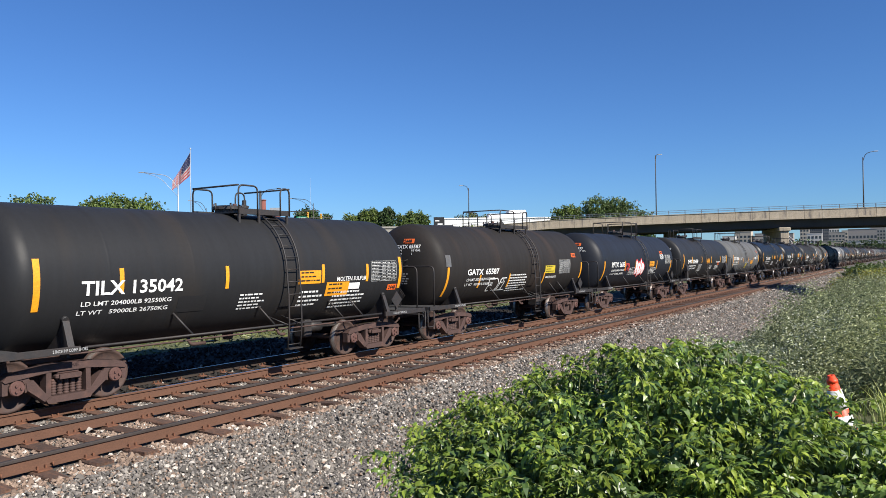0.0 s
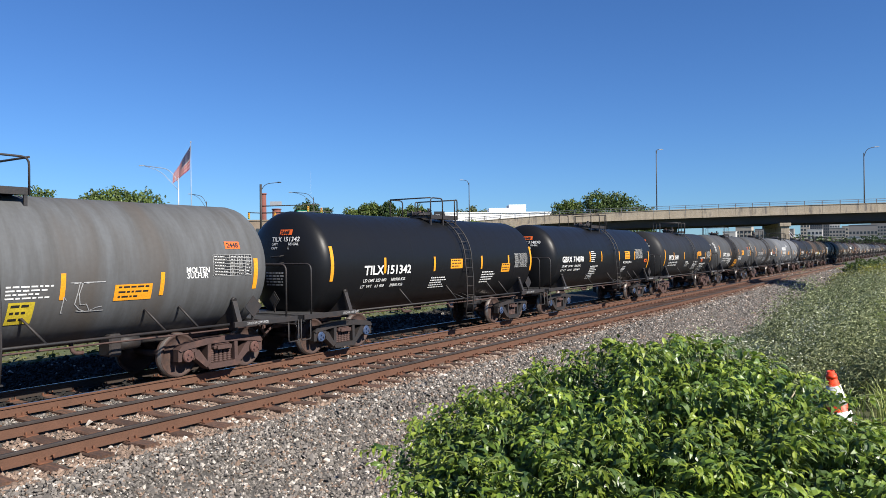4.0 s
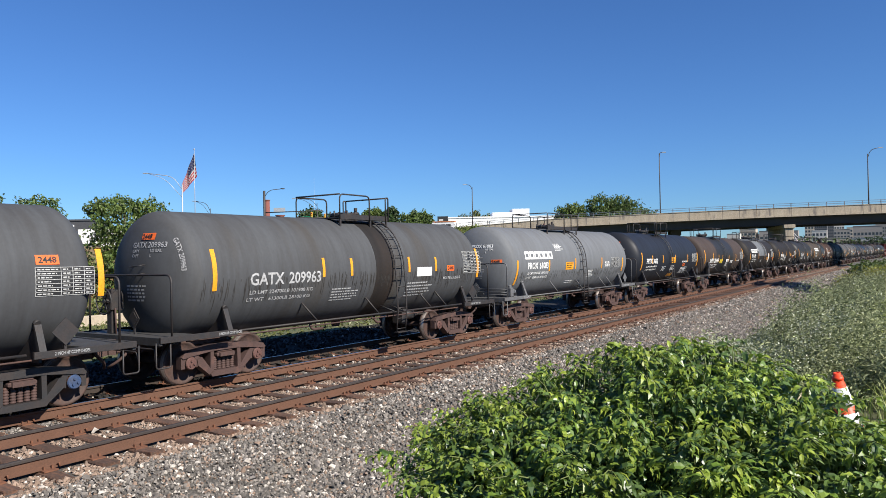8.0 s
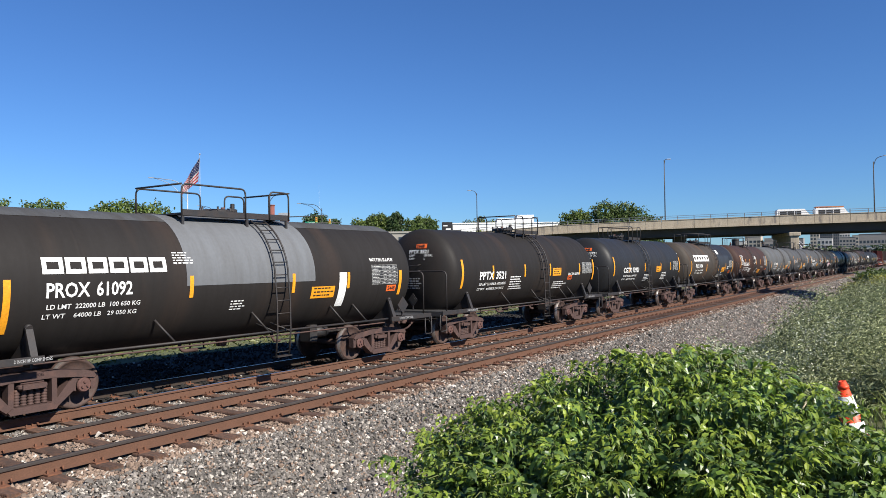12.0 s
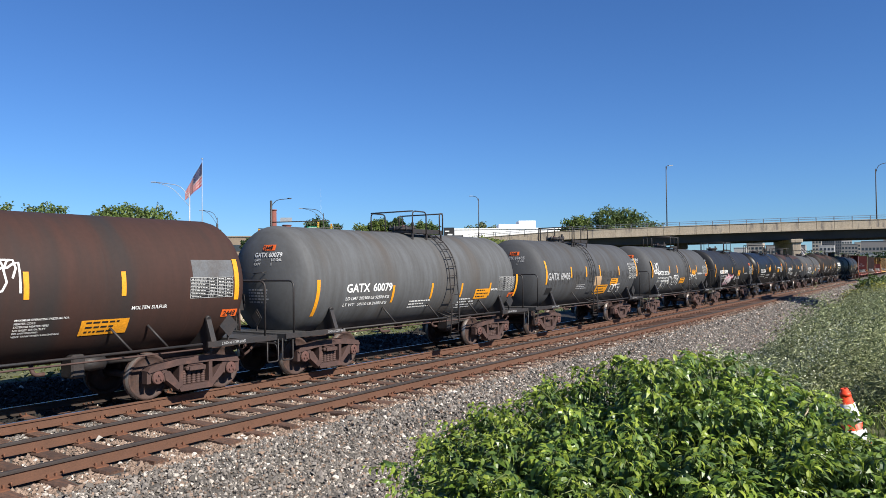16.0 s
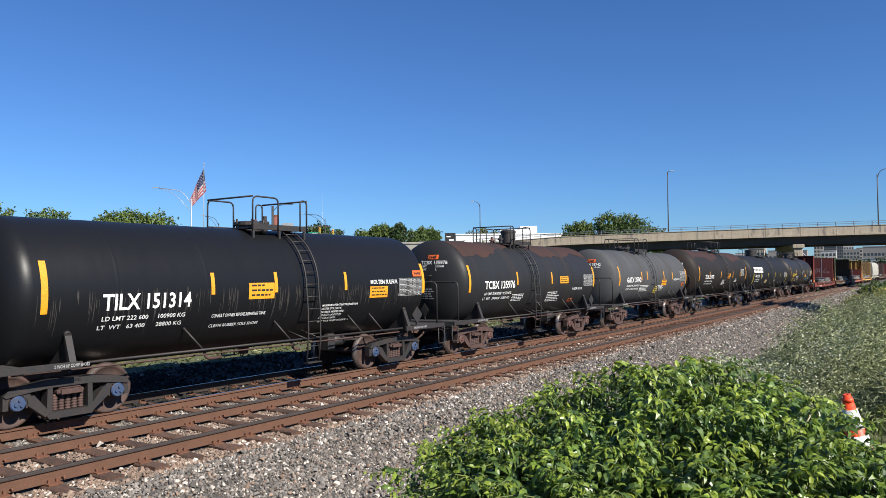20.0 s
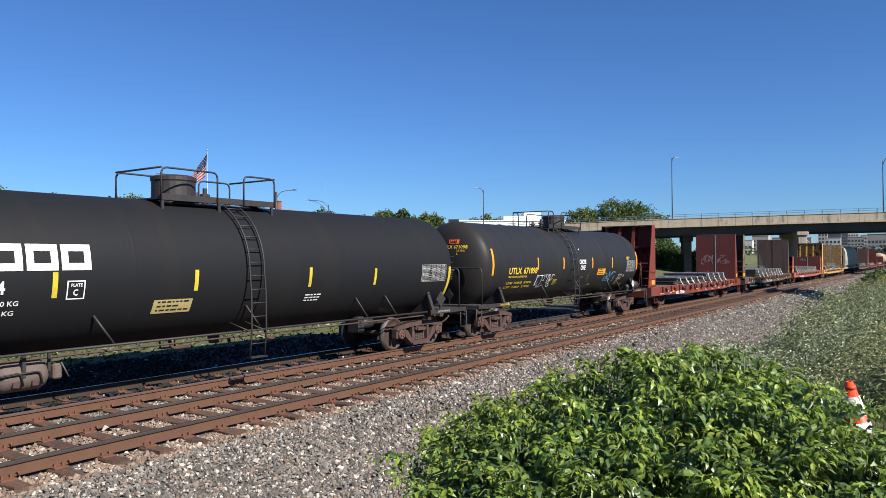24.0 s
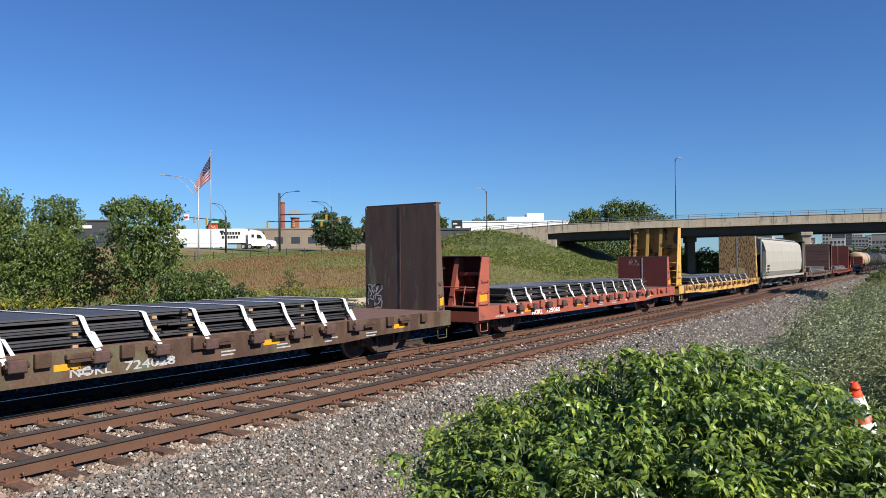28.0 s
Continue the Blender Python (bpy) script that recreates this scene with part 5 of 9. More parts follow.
TANKS = [
    spec(7.19, 15.82, "charcoal", "TILX", "135042", "charcoal black tank car lettered in white on rusty trucks", R=1.41, zc=2.25, M=(-4.25, -0.38, 2.11, 0.26), walkway=(-0.99, 0.6), ladder=0.81, tall=((-5.09, -0.62, 0.29), (5.04, -0.63, 0.26),), strips=((-3.52, -0.35, 0.10), (-1.07, -0.38, 0.10), (1.90, -0.36, 0.09), (3.60, -0.38, 0.08),), stickers=((1.1, -0.37, 0.76, 0.32, 'yellow'), (2.09, -0.72, 0.85, 0.36, 'yellow'), (2.9, -0.57, 0.47, 0.17, 'white'), (-2.2, -0.85, 0.68, 0.35, 'black'),), placards=((4.59, -0.67),), words=(('MOLTEN SULFUR', 2.46, -0.34, 0.11, 1.15),), table=(3.82, -0.39, 1.1, 0.54), blocks=((-0.63, -0.95, 0.84, 0.42, 5), (1.2, -1.02, 0.92, 0.47, 4), (2.4, -1.16, 1.36, 0.55, 5),), weights=("LD LMT 204000LB 92550KG", "LT WT   59000LB 26750KG")),
    spec(19.73, 28.70, "sooty", "GATX", "65587", "sooty brown-black tank car with a white scrawl", R=1.41, zc=2.25, M=(-4.06, -0.37, 2.09, 0.2), walkway=(-1.5, 0.66), ladder=0.74, tall=((-5.27, -1.08, -0.09), (5.23, -0.74, -0.05),), strips=((-3.24, -0.84, -0.37), (-1.16, -0.90, -0.38), (1.68, -0.87, -0.40),), stickers=((1.75, -0.44, 0.89, 0.3, 'dull_yellow'), (-5.34, -0.07, 0.29, 0.37, 'grey_steel'),), placards=((4.3, 0.17),), words=(('MOLTEN SULFUR', 1.9, -0.65, 0.09, 0.94),), table=(3.04, -0.47, 1.07, 0.54), blocks=((-1.08, -1.15, 1.51, 0.73, 7),), graffiti=((-2.53, -1.0, 1.28, 0.47, 'white', 3, 7),), weights=("LD LMT 202100LB 91650KGS", "LT WT   60900LB 27600KGS")),
    spec(32.82, 42.16, "blueblack", "PPTX", "3633", "blue-black tank car with red and white graffiti", lines={0: ("CONSULT OWNER BEFORE", "REPAIRING TANK", "VENT TANK WHEN UNLOADING", "HANDLE MUST BE LOCKED AND CHAINED", "IN CLOSED POSITION BEFORE LOADING")}, R=1.41, zc=2.25, M=(-4.38, -0.35, 1.77, 0.24), walkway=(-1.75, 0.45), ladder=0.58, tall=((-5.37, -0.99, -0.05), (5.11, -0.96, -0.08),), strips=((-2.57, -0.53, -0.06), (-1.02, -0.49, -0.07), (2.50, -0.55, -0.08),), stickers=((1.28, -0.39, 0.79, 0.27, 'yellow'),), placards=((3.22, 0.28),), words=(('MOLTEN', 3.14, 0.12, 0.13, 0.62), ('SULFUR', 3.17, -0.02, 0.12, 0.56),), table=(4.02, -0.26, 1.04, 0.48), blocks=((-1.92, -0.81, 1.11, 0.41, 5), (1.34, -0.84, 1.26, 0.37, 5),), graffiti=((-2.47, -0.58, 0.54, 0.38, 'pink', 5, 5),), bubbles=((-0.93, -0.82, 1.25, 0.74, 'white', 'pink', 6, 4, 0.07),), weights=("LD LMT 221500LB 100850KG", "LT WT   64500LB 28850KG")),
    spec(46.10, 56.27, "charcoal", "SHPX", "206458", "charcoal tank car with flat ends and amber strips", R=1.41, zc=2.25, M=(-4.93, -0.35, 2.35, 0.25), walkway=(-0.74, 1.54), ladder=-0.67, tall=((-5.90, -0.68, 0.23), (5.46, -0.74, 0.16),), strips=((-4.02, -0.35, 0.08), (-1.58, -0.37, 0.08), (1.00, -0.37, 0.06), (3.56, -0.37, 0.07),), stickers=((-0.31, -0.39, 0.79, 0.31, 'yellow'),), placards=((2.85, -0.53),), words=(('MOLTEN SULFUR', 2.46, -0.36, 0.1, 1.08),), table=(4.19, -0.4, 1.11, 0.48), blocks=((-2.34, -0.95, 1.04, 0.49, 7), (0.57, -0.84, 0.92, 0.26, 3), (2.27, -0.92, 1.19, 0.36, 5),), weights=("LD LMT 222500LB 100900KG", "LT WT   63500LB 28800KG"), head=0.2),
    spec(59.85, 68.44, "grey", "GATX", "60063", "grey tank car with rain-streaked paint", R=1.41, zc=2.25, M=(-4.99, -0.27, 1.86, 0.26), walkway=(-0.94, 1.05), ladder=-0.68, tall=((-5.12, -0.78, 0.14), (4.90, -0.56, 0.12),), strips=((-3.12, -0.55, -0.10), (-1.42, -0.54, -0.10), (0.58, -0.56, -0.09), (2.55, -0.58, -0.12),), stickers=((1.6, -0.64, 0.78, 0.31, 'yellow'), (-0.25, -0.98, 0.43, 0.42, 'dull_yellow'),), placards=((4.17, 0.33),), words=(('MOLTEN', 3.14, -0.16, 0.12, 0.56), ('SULFUR', 3.16, -0.27, 0.11, 0.52),), table=(3.81, -0.24, 1.03, 0.44), blocks=((-2.54, -0.27, 0.89, 0.18, 2), (-0.32, -0.54, 0.95, 0.26, 4),), graffiti=((-3.38, -1.06, 1.3, 0.46, 'faded', 9, 6, 0.008), (0.66, -0.81, 0.83, 0.55, 'faded', 10, 5, 0.008),), weights=("LD LMT  204100 LBS 92600 KGS", "LT WT    58900 LBS 26700 KGS")),
    spec(72.29, 81.64, "gloss", "TILX", "151342", "glossy black tank car with amber strips", R=1.41, zc=2.25, walkway=(-1.1, 0.46), ladder=0.9, stickers=((0.0, -0.3, 0.7, 0.3, 'yellow'), (3.3, -0.5, 0.6, 0.3, 'yellow')), weights=("LD LMT 222 600     100900 KG", "LT  WT   63 400      28800 KG"), blocks=((-1.0, -0.95, 0.9, 0.4, 5), (2.0, -0.9, 0.9, 0.45, 5)), cap="blue"),
    spec(85.64, 95.79, "gloss", "GBRX", "714070", "glossy black tank car with blue bearing caps", R=1.41, zc=2.25, M=(-5.46, -0.26, 2.22, 0.24), walkway=(-1.46, 0.45), ladder=0.6, tall=((5.55, -0.73, 0.16),), strips=((-2.55, -0.27, 0.18), (-1.16, -0.27, 0.18), (1.14, -0.27, 0.17), (3.36, -0.27, 0.16),), stickers=((1.98, -0.21, 0.69, 0.39, 'yellow'),), placards=((4.93, -0.41),), words=(('MOLTEN SULPHUR', 1.77, -0.43, 0.11, 1.2),), table=(3.55, -0.19, 1.05, 0.47), blocks=((-2.37, -0.32, 0.57, 0.51, 6), (-2.39, -1.17, 0.9, 0.71, 8), (1.75, -0.89, 0.6, 0.3, 4),), weights=("LD LMT  221900   100650KG", "LT WT    64100    29050KG"), cap='blue'),
    spec(99.88, 109.39, "charcoal", "PPTX", "3640", "charcoal tank car with pale girth welds", R=1.41, zc=2.25, M=(-4.61, -0.37, 1.88, 0.27), walkway=(-1.05, 0.42), ladder=0.55, tall=((-5.44, -0.68, 0.22), (5.10, -0.61, 0.23),), strips=((-3.72, -0.36, 0.07), (-1.47, -0.36, 0.07), (1.54, -0.35, 0.07), (3.55, -0.36, 0.06),), stickers=((1.8, -0.17, 0.76, 0.27, 'yellow'),), placards=((2.68, -0.57),), words=(('MOLTEN SULFUR', 2.44, -0.38, 0.1, 1.07),), table=(4.0, -0.37, 1.04, 0.48), blocks=((-0.98, -0.88, 0.9, 0.37, 5), (0.88, -1.11, 1.0, 0.57, 6), (2.5, -1.45, 1.61, 0.77, 6),), weights=("LD LMT 221800LB 100600KG", "LT WT   64200LB 29100KG")),
    spec(113.19, 121.98, "slate", "GATX", "226526", "slate grey tank car with a sooty middle band", R=1.41, zc=2.25, M=(-4.21, -0.3, 2.05, 0.26), walkway=(-0.74, 0.96), ladder=-0.42, tall=((-5.17, -0.40, 0.51), (5.57, -0.37, 0.49),), strips=((-1.71, -0.25, 0.21), (1.13, -0.21, 0.23),), stickers=((2.24, -0.25, 0.72, 0.38, 'yellow'), (-0.08, -1.42, 1.12, 0.84, 'yellow'),), placards=((4.49, 0.21),), words=(('MOLTEN SULFUR', 1.17, -0.43, 0.1, 1.05),), table=(4.47, -0.32, 1.03, 0.48), blocks=((-2.5, -0.96, 1.14, 0.5, 6), (1.15, -0.71, 1.22, 0.21, 2),), weights=("LD LMT 222600LB 100950KG", "LT WT   63400LB 28750KG"), bands=[(-1.49, 0.74, "sooty")], cap='blue'),
    spec(126.11, 135.24, "slate", "GATX", "209963", "slate grey tank car streaked below its lettering", R=1.41, zc=2.25, M=(-4.12, -0.34, 2.23, 0.28), walkway=(-1.65, 0.42), ladder=1.16, tall=((-5.13, -0.41, 0.48), (5.46, -0.47, 0.49),), strips=((-1.83, -0.22, 0.25), (-0.79, -0.22, 0.23), (1.70, -0.20, 0.24), (3.05, -0.20, 0.22),), stickers=((2.13, -0.33, 0.74, 0.26, 'white'),), placards=((3.69, -0.21),), words=(('MOLTEN SULFUR', 3.51, -0.47, 0.09, 0.98),), table=(4.64, -0.3, 1.05, 0.69), blocks=((-1.43, -0.91, 1.1, 0.38, 5), (1.72, -0.99, 1.37, 0.49, 5),), weights=("LD LMT 224700LB 101900 KG", "LT WT   61300LB 28100 KG"), ink='faded', ink2='faded', bands=[(0.25, 1.05, "sooty")], runs=(300, -0.1, 0.5)),
    spec(139.60, 149.22, "pale", "PROX", "61083", "pale grey tank car with white block lettering", R=1.41, zc=2.25, M=(-4.72, -0.3, 1.71, 0.25), walkway=(-2.07, 0.97), ladder=0.31, tall=((-5.59, -0.89, 0.04), (5.14, -0.62, 0.03),), strips=((-2.94, -0.41, 0.02), (-0.42, -0.39, 0.06), (2.50, -0.42, 0.06),), stickers=((-1.36, -0.39, 0.76, 0.31, 'yellow'),), words=(('MOLTEN', 2.95, -0.22, 0.11, 0.51), ('SULPHUR', 2.93, -0.35, 0.11, 0.59),), table=(3.71, -0.39, 1.06, 0.44), blocks=((-2.18, 0.37, 0.76, 0.33, 6), (-1.03, -1.06, 1.14, 0.18, 2), (1.05, -0.81, 0.71, 0.34, 5),), weights=("LD LMT 222600 LBS 100950 KGS", "LT WT    63400 LBS 28750 KGS"), logo=(-4.92, 0.07, 2.38, 0.3), steel='pale_steel', panel_at=(-0.67, -0.055), runs=(260, -0.36, 0.34)),
    spec(152.97, 162.19, "blueblack", "PPTX", "3652", "blue-black tank car with amber strips", lines={0: ("CONSULT OWNER BEFORE", "REPAIRING TANK", "EXTERIOR HEATER PIPES", "NO INLET OR OUTLET", "PIPE CAPS REQUIRED")}, R=1.425, zc=2.265, M=(-4.49, -0.36, 1.85, 0.27), walkway=(-0.73, 1.49), ladder=-0.38, tall=((-5.29, -0.67, 0.23), (5.33, -0.67, 0.19),), strips=((-3.59, -0.37, 0.08), (-1.73, -0.36, 0.09), (0.60, -0.37, 0.08), (3.15, -0.36, 0.08),), stickers=((-0.11, -0.38, 0.69, 0.33, 'yellow'), (-0.01, -1.26, 0.9, 0.24, 'yellow'),), placards=((2.28, -0.6),), words=(('MOLTEN SULFUR', 2.07, -0.38, 0.1, 1.06),), table=(4.15, -0.38, 1.06, 0.51), blocks=((-1.74, -0.86, 0.76, 0.32, 5), (-0.09, -0.86, 0.98, 0.32, 4), (2.04, -1.12, 1.49, 0.45, 5),), weights=("LD LMT 222000LB 100750KG", "LT WT   64000LB 29000KG")),
    spec(165.76, 175.40, "brown", "SHPX", "206469", "rusty brown tank car with a black middle band", R=1.41, zc=2.25, M=(-4.39, -0.52, 2.4, 0.3), walkway=(-0.69, 1.56), ladder=-0.32, tall=((-5.73, -0.52, 0.35), (5.82, -0.33, 0.46),), strips=((-3.56, -0.26, 0.17), (-2.01, -0.45, 0.03), (-0.88, -0.45, 0.01), (1.05, -0.50, -0.01), (3.34, -0.49, 0.02),), stickers=((-1.64, -0.58, 0.76, 0.29, 'dull_yellow'), (0.23, -0.51, 0.78, 0.2, 'white'),), placards=((5.28, -0.62),), words=(('SULFUR, MOLTEN', 3.57, -0.5, 0.08, 0.93),), table=(4.81, -0.34, 1.06, 0.53), blocks=((1.57, -0.66, 1.0, 0.24, 3), (0.24, -0.9, 0.69, 0.38, 4),), weights=("LD LMT 222300 LB 100 800 KG", "LT WT    63700 LB  28 900 KG"), bands=[(-2.45, 2.62, "charcoal")], head=0.2),
    spec(179.80, 189.13, "sooty", "PROX", "61092", "dark tank car with a pale grey repainted panel", R=1.41, zc=2.25, M=(-4.6, -0.3, 1.59, 0.26), walkway=(-2.12, 0.91), ladder=0.63, tall=((-5.29, -0.90, 0.03), (5.11, -0.66, 0.03),), strips=((-1.75, -0.42, 0.02), (1.06, -0.44, 0.01), (2.97, -0.40, 0.01),), stickers=((1.71, -0.61, 0.81, 0.29, 'yellow'), (2.67, -0.88, 0.27, 0.89, 'white'),), placards=((4.59, -0.54),), words=(('MOLTEN SULFUR', 3.91, 0.28, 0.09, 0.97),), table=(3.94, -0.33, 1.08, 0.51), blocks=((-2.1, 0.24, 0.51, 0.27, 5), (-0.67, -0.79, 0.46, 0.25, 4),), weights=("LD LMT  222000 LB  100 650 KG", "LT WT    64000 LB   29 050 KG"), logo=(-4.66, 0.11, 2.43, 0.29), panels=((-1.82, 1.81, -0.18, 2.47, 'pale'),), topgrey=True),
    spec(193.36, 202.19, "sooty", "PPTX", "3521", "sooty brown-black tank car", R=1.41, zc=2.25, M=(-3.97, -0.36, 1.73, 0.26), walkway=(-1.05, 0.8), ladder=0.65, tall=((-5.08, -0.61, 0.31), (5.44, -0.59, 0.28),), strips=((-3.15, -0.37, 0.10), (-0.86, -0.32, 0.12), (1.23, -0.33, 0.13), (4.00, -0.34, 0.12),), stickers=((1.49, -0.34, 0.75, 0.3, 'yellow'),), placards=((2.92, -0.53),), words=(('MOLTEN SULFUR', 2.95, -0.35, 0.1, 1.09),), table=(4.32, -0.29, 1.0, 0.45), blocks=((-1.89, -0.82, 1.07, 0.53, 6), (1.67, -0.92, 1.22, 0.34, 4),), weights=("LD LMT 221600LB 100550KG", "LT WT   64400LB 29150KG")),
    spec(206.49, 215.09, "charcoal", "CGTX", "13921", "charcoal tank car with yellow panels", R=1.41, zc=2.25, walkway=(-1.0, 0.8), ladder=-0.5, stickers=((1.0, -0.4, 0.7, 0.3, 'yellow'),), weights=("LD LMT 222000 LB 100700 KG", "LT WT   64000 LB  29000 KG"), blocks=((-0.8, -0.9, 0.8, 0.4, 5), (2.0, -0.9, 0.9, 0.45, 5))),
    spec(218.98, 228.66, "dun", "PROX", "61394", "rust-stained dun tank car, black beyond its ladder", bands=[(0.95, 5.3, "charcoal")], R=1.41, zc=2.25, M=(-4.48, -0.31, 1.55, 0.24), walkway=(-2.01, 0.97), ladder=0.55, tall=((-5.47, -0.80, 0.12), (5.24, -0.75, 0.08),), strips=((-1.91, -0.56, -0.09), (1.29, -0.56, -0.22), (3.14, -0.57, -0.08),), stickers=((2.11, -0.65, 0.8, 0.32, 'yellow'), (1.15, 0.60, 0.68, 0.22, 'white'), (1.12, 0.84, 0.66, 0.10, 'white'),), placards=((4.27, -0.78), (3.64, -0.47, 'white')), panels=((1.05, 4.15, -0.62, 0.50, 'dusk'),), words=(('MOLTEN SULFUR', 2.15, -0.95, 0.08, 0.86), ('HOT', 2.16, -0.76, 0.085, 0.24)), table=(4.17, -0.36, 1.02, 0.49), blocks=((1.3, -1.09, 0.98, 0.28, 4),), weights=("LD LMT  220800 LB  100 100 KG", "LT WT    65200 LB   29 600 KG"), logo=(-4.76, 0.1, 3.5, 0.41)),
    spec(232.34, 240.91, "redbrown", "TILX", "136015", "red-brown rusty tank car with white scrawls", lines={1: ("MAXIMUM OPERATING PRESSURE FOR", "HEATER COILS", "EXTERIOR HEATER PIPES", "NO INLET OR OUTLET", "PIPE CAPS REQUIRED", "VENT TANK WHEN UNLOADING")}, R=1.41, zc=2.25, M=(-3.96, -0.32, 1.97, 0.26), walkway=(-0.62, 1.02), ladder=-0.57, tall=((-4.96, -0.44, 0.46), (5.02, -0.41, 0.46),), strips=((-3.28, -0.24, 0.22), (-1.83, -0.22, 0.21), (0.69, -0.24, 0.22), (2.43, -0.24, 0.21),), stickers=((1.74, -0.99, 0.92, 0.32, 'yellow'), (3.98, 0.07, 1.02, 0.37, 'grey_steel'),), placards=((4.77, -0.79),), words=(('MOLTEN SULFUR', 2.66, -0.51, 0.07, 0.75),), table=(3.92, -0.34, 1.05, 0.41), blocks=((-2.08, -0.87, 1.07, 0.34, 4), (0.59, -0.94, 1.17, 0.37, 5),), graffiti=((-4.82, -0.21, 0.85, 0.69, 'white', 3, 9), (-0.29, -0.15, 0.93, 0.57, 'white', 4, 7), (-5.05, -0.96, 0.51, 0.39, 'faded', 5, 4, 0.008),), weights=("LD LMT 203400 LB  92250 KG", "LT WT   59600 LB  27050 KG"), dome=0.28),
    spec(244.81, 252.90, "grey", "GATX", "60079", "plain mid-grey tank car with amber strips", R=1.41, zc=2.25, M=(-3.75, -0.39, 1.85, 0.23), walkway=(-1.12, 0.48), ladder=0.98, tall=((-4.83, -0.98, -0.04), (5.16, -0.82, -0.02),), strips=((-1.86, -0.73, -0.24), (-0.01, -0.69, -0.22), (1.62, -0.71, -0.26), (3.37, -0.73, -0.28),), stickers=((2.52, -0.82, 0.86, 0.35, 'yellow'),), placards=((4.77, -0.84),), words=(('MOLTEN', 3.51, -0.55, 0.08, 0.4),), table=(3.95, -0.58, 1.08, 0.49), blocks=((-0.95, -1.01, 1.09, 0.29, 3), (1.64, -1.19, 1.08, 0.42, 4),), weights=("LD LMT 203900 LB 92500 KG", "LT WT   59100 LB 26800 KG")),
    spec(257.11, 265.13, "slate", "GATX", "69405", "slate grey tank car with heavy dark streaks", R=1.41, zc=2.25, M=(-4.65, -0.29, 2.0, 0.29), walkway=(-0.62, 1.04), ladder=-0.43, tall=((-4.83, -0.44, 0.48), (5.17, -0.26, 0.65),), strips=((-2.55, -0.21, 0.23), (-1.02, -0.20, 0.24), (0.47, -0.19, 0.30), (2.76, -0.18, 0.24),), stickers=((0.28, -1.04, 1.32, 0.45, 'yellow'), (1.83, -0.63, 0.89, 0.31, 'yellow'), (-0.04, -0.6, 0.74, 0.42, 'wood'), (-4.66, -0.85, 0.52, 0.26, 'black'),), words=(('MOLTEN SULFUR', 4.05, 0.3, 0.11, 1.19),), table=(4.1, -0.35, 1.06, 0.61), blocks=((-1.87, -0.75, 1.16, 0.23, 3),), graffiti=((2.01, -0.99, 1.11, 0.39, 'white', 8, 5),), ink='faded', ink2='faded', runs=(300, 0.1, 0.6)),
    spec(269.60, 278.49, "slate", "GATX", "35736", "slate grey tank car with white graffiti", R=1.41, zc=2.25, M=(-4.51, -0.26, 1.92, 0.23), walkway=(-1.14, 0.44), ladder=0.82, tall=((-5.44, -0.36, 0.52), (5.30, -0.41, 0.50),), strips=((-2.54, -0.16, 0.25), (-1.15, -0.16, 0.26), (1.47, -0.15, 0.25), (2.86, -0.16, 0.28),), stickers=((-0.36, -0.8, 0.9, 0.34, 'yellow'), (1.88, -0.29, 0.73, 0.28, 'yellow'),), placards=((4.92, -0.42),), words=(('MOLTEN SULFUR', 3.12, -0.29, 0.1, 1.05),), table=(4.24, -0.27, 1.03, 0.49), graffiti=((-5.27, -0.16, 0.86, 0.55, 'white', 11, 8), (-3.67, -1.3, 1.15, 0.76, 'white', 12, 8, 0.012), (-2.6, -0.74, 0.51, 0.39, 'white', 13, 4), (-1.94, -0.86, 1.14, 0.57, 'white', 14, 7), (1.52, -0.58, 1.58, 0.28, 'white', 15, 8, 0.012),), weights=("LD LMT 224100 LB 101600 KG", "LT WT   61900 LB  28100 KG")),
    spec(282.67, 291.87, "charcoal", "KLRX", "150945", "charcoal tank car with pink and white graffiti", R=1.41, zc=2.25, M=(-4.57, -0.33, 2.14, 0.26), walkway=(-0.6, 1.58), ladder=-0.44, tall=((-5.78, -0.54, 0.35), (5.82, -0.50, 0.35),), strips=((-3.67, -0.33, 0.11), (-1.10, -0.33, 0.12), (2.44, -0.31, 0.11),), stickers=((0.74, -0.51, 0.71, 0.37, 'yellow'), (-5.21, -0.48, 0.48, 0.31, 'black'),), placards=((4.58, 0.24),), words=(('MOLTEN SULFUR', 2.98, -0.41, 0.08, 0.85),), table=(4.59, -0.44, 1.01, 0.61), blocks=((0.02, -0.9, 0.53, 0.31, 4), (0.74, -0.83, 0.87, 0.26, 4),), graffiti=((-2.6, -1.15, 1.6, 0.7, 'graffiti_pink', 22, 7, 0.014),), bubbles=((-2.70, -1.33, 1.75, 0.95, 'scrawl', 'graffiti_pink', 21, 5, 0.03), (-0.82, -0.72, 0.26, 0.26, 'scrawl', 'graffiti_pink', 23, 1, 0.03)), weights=("LD LMT 224100 LB   101600 KG", "LT  WT   61900 LB    28100 KG"), head=0.2),
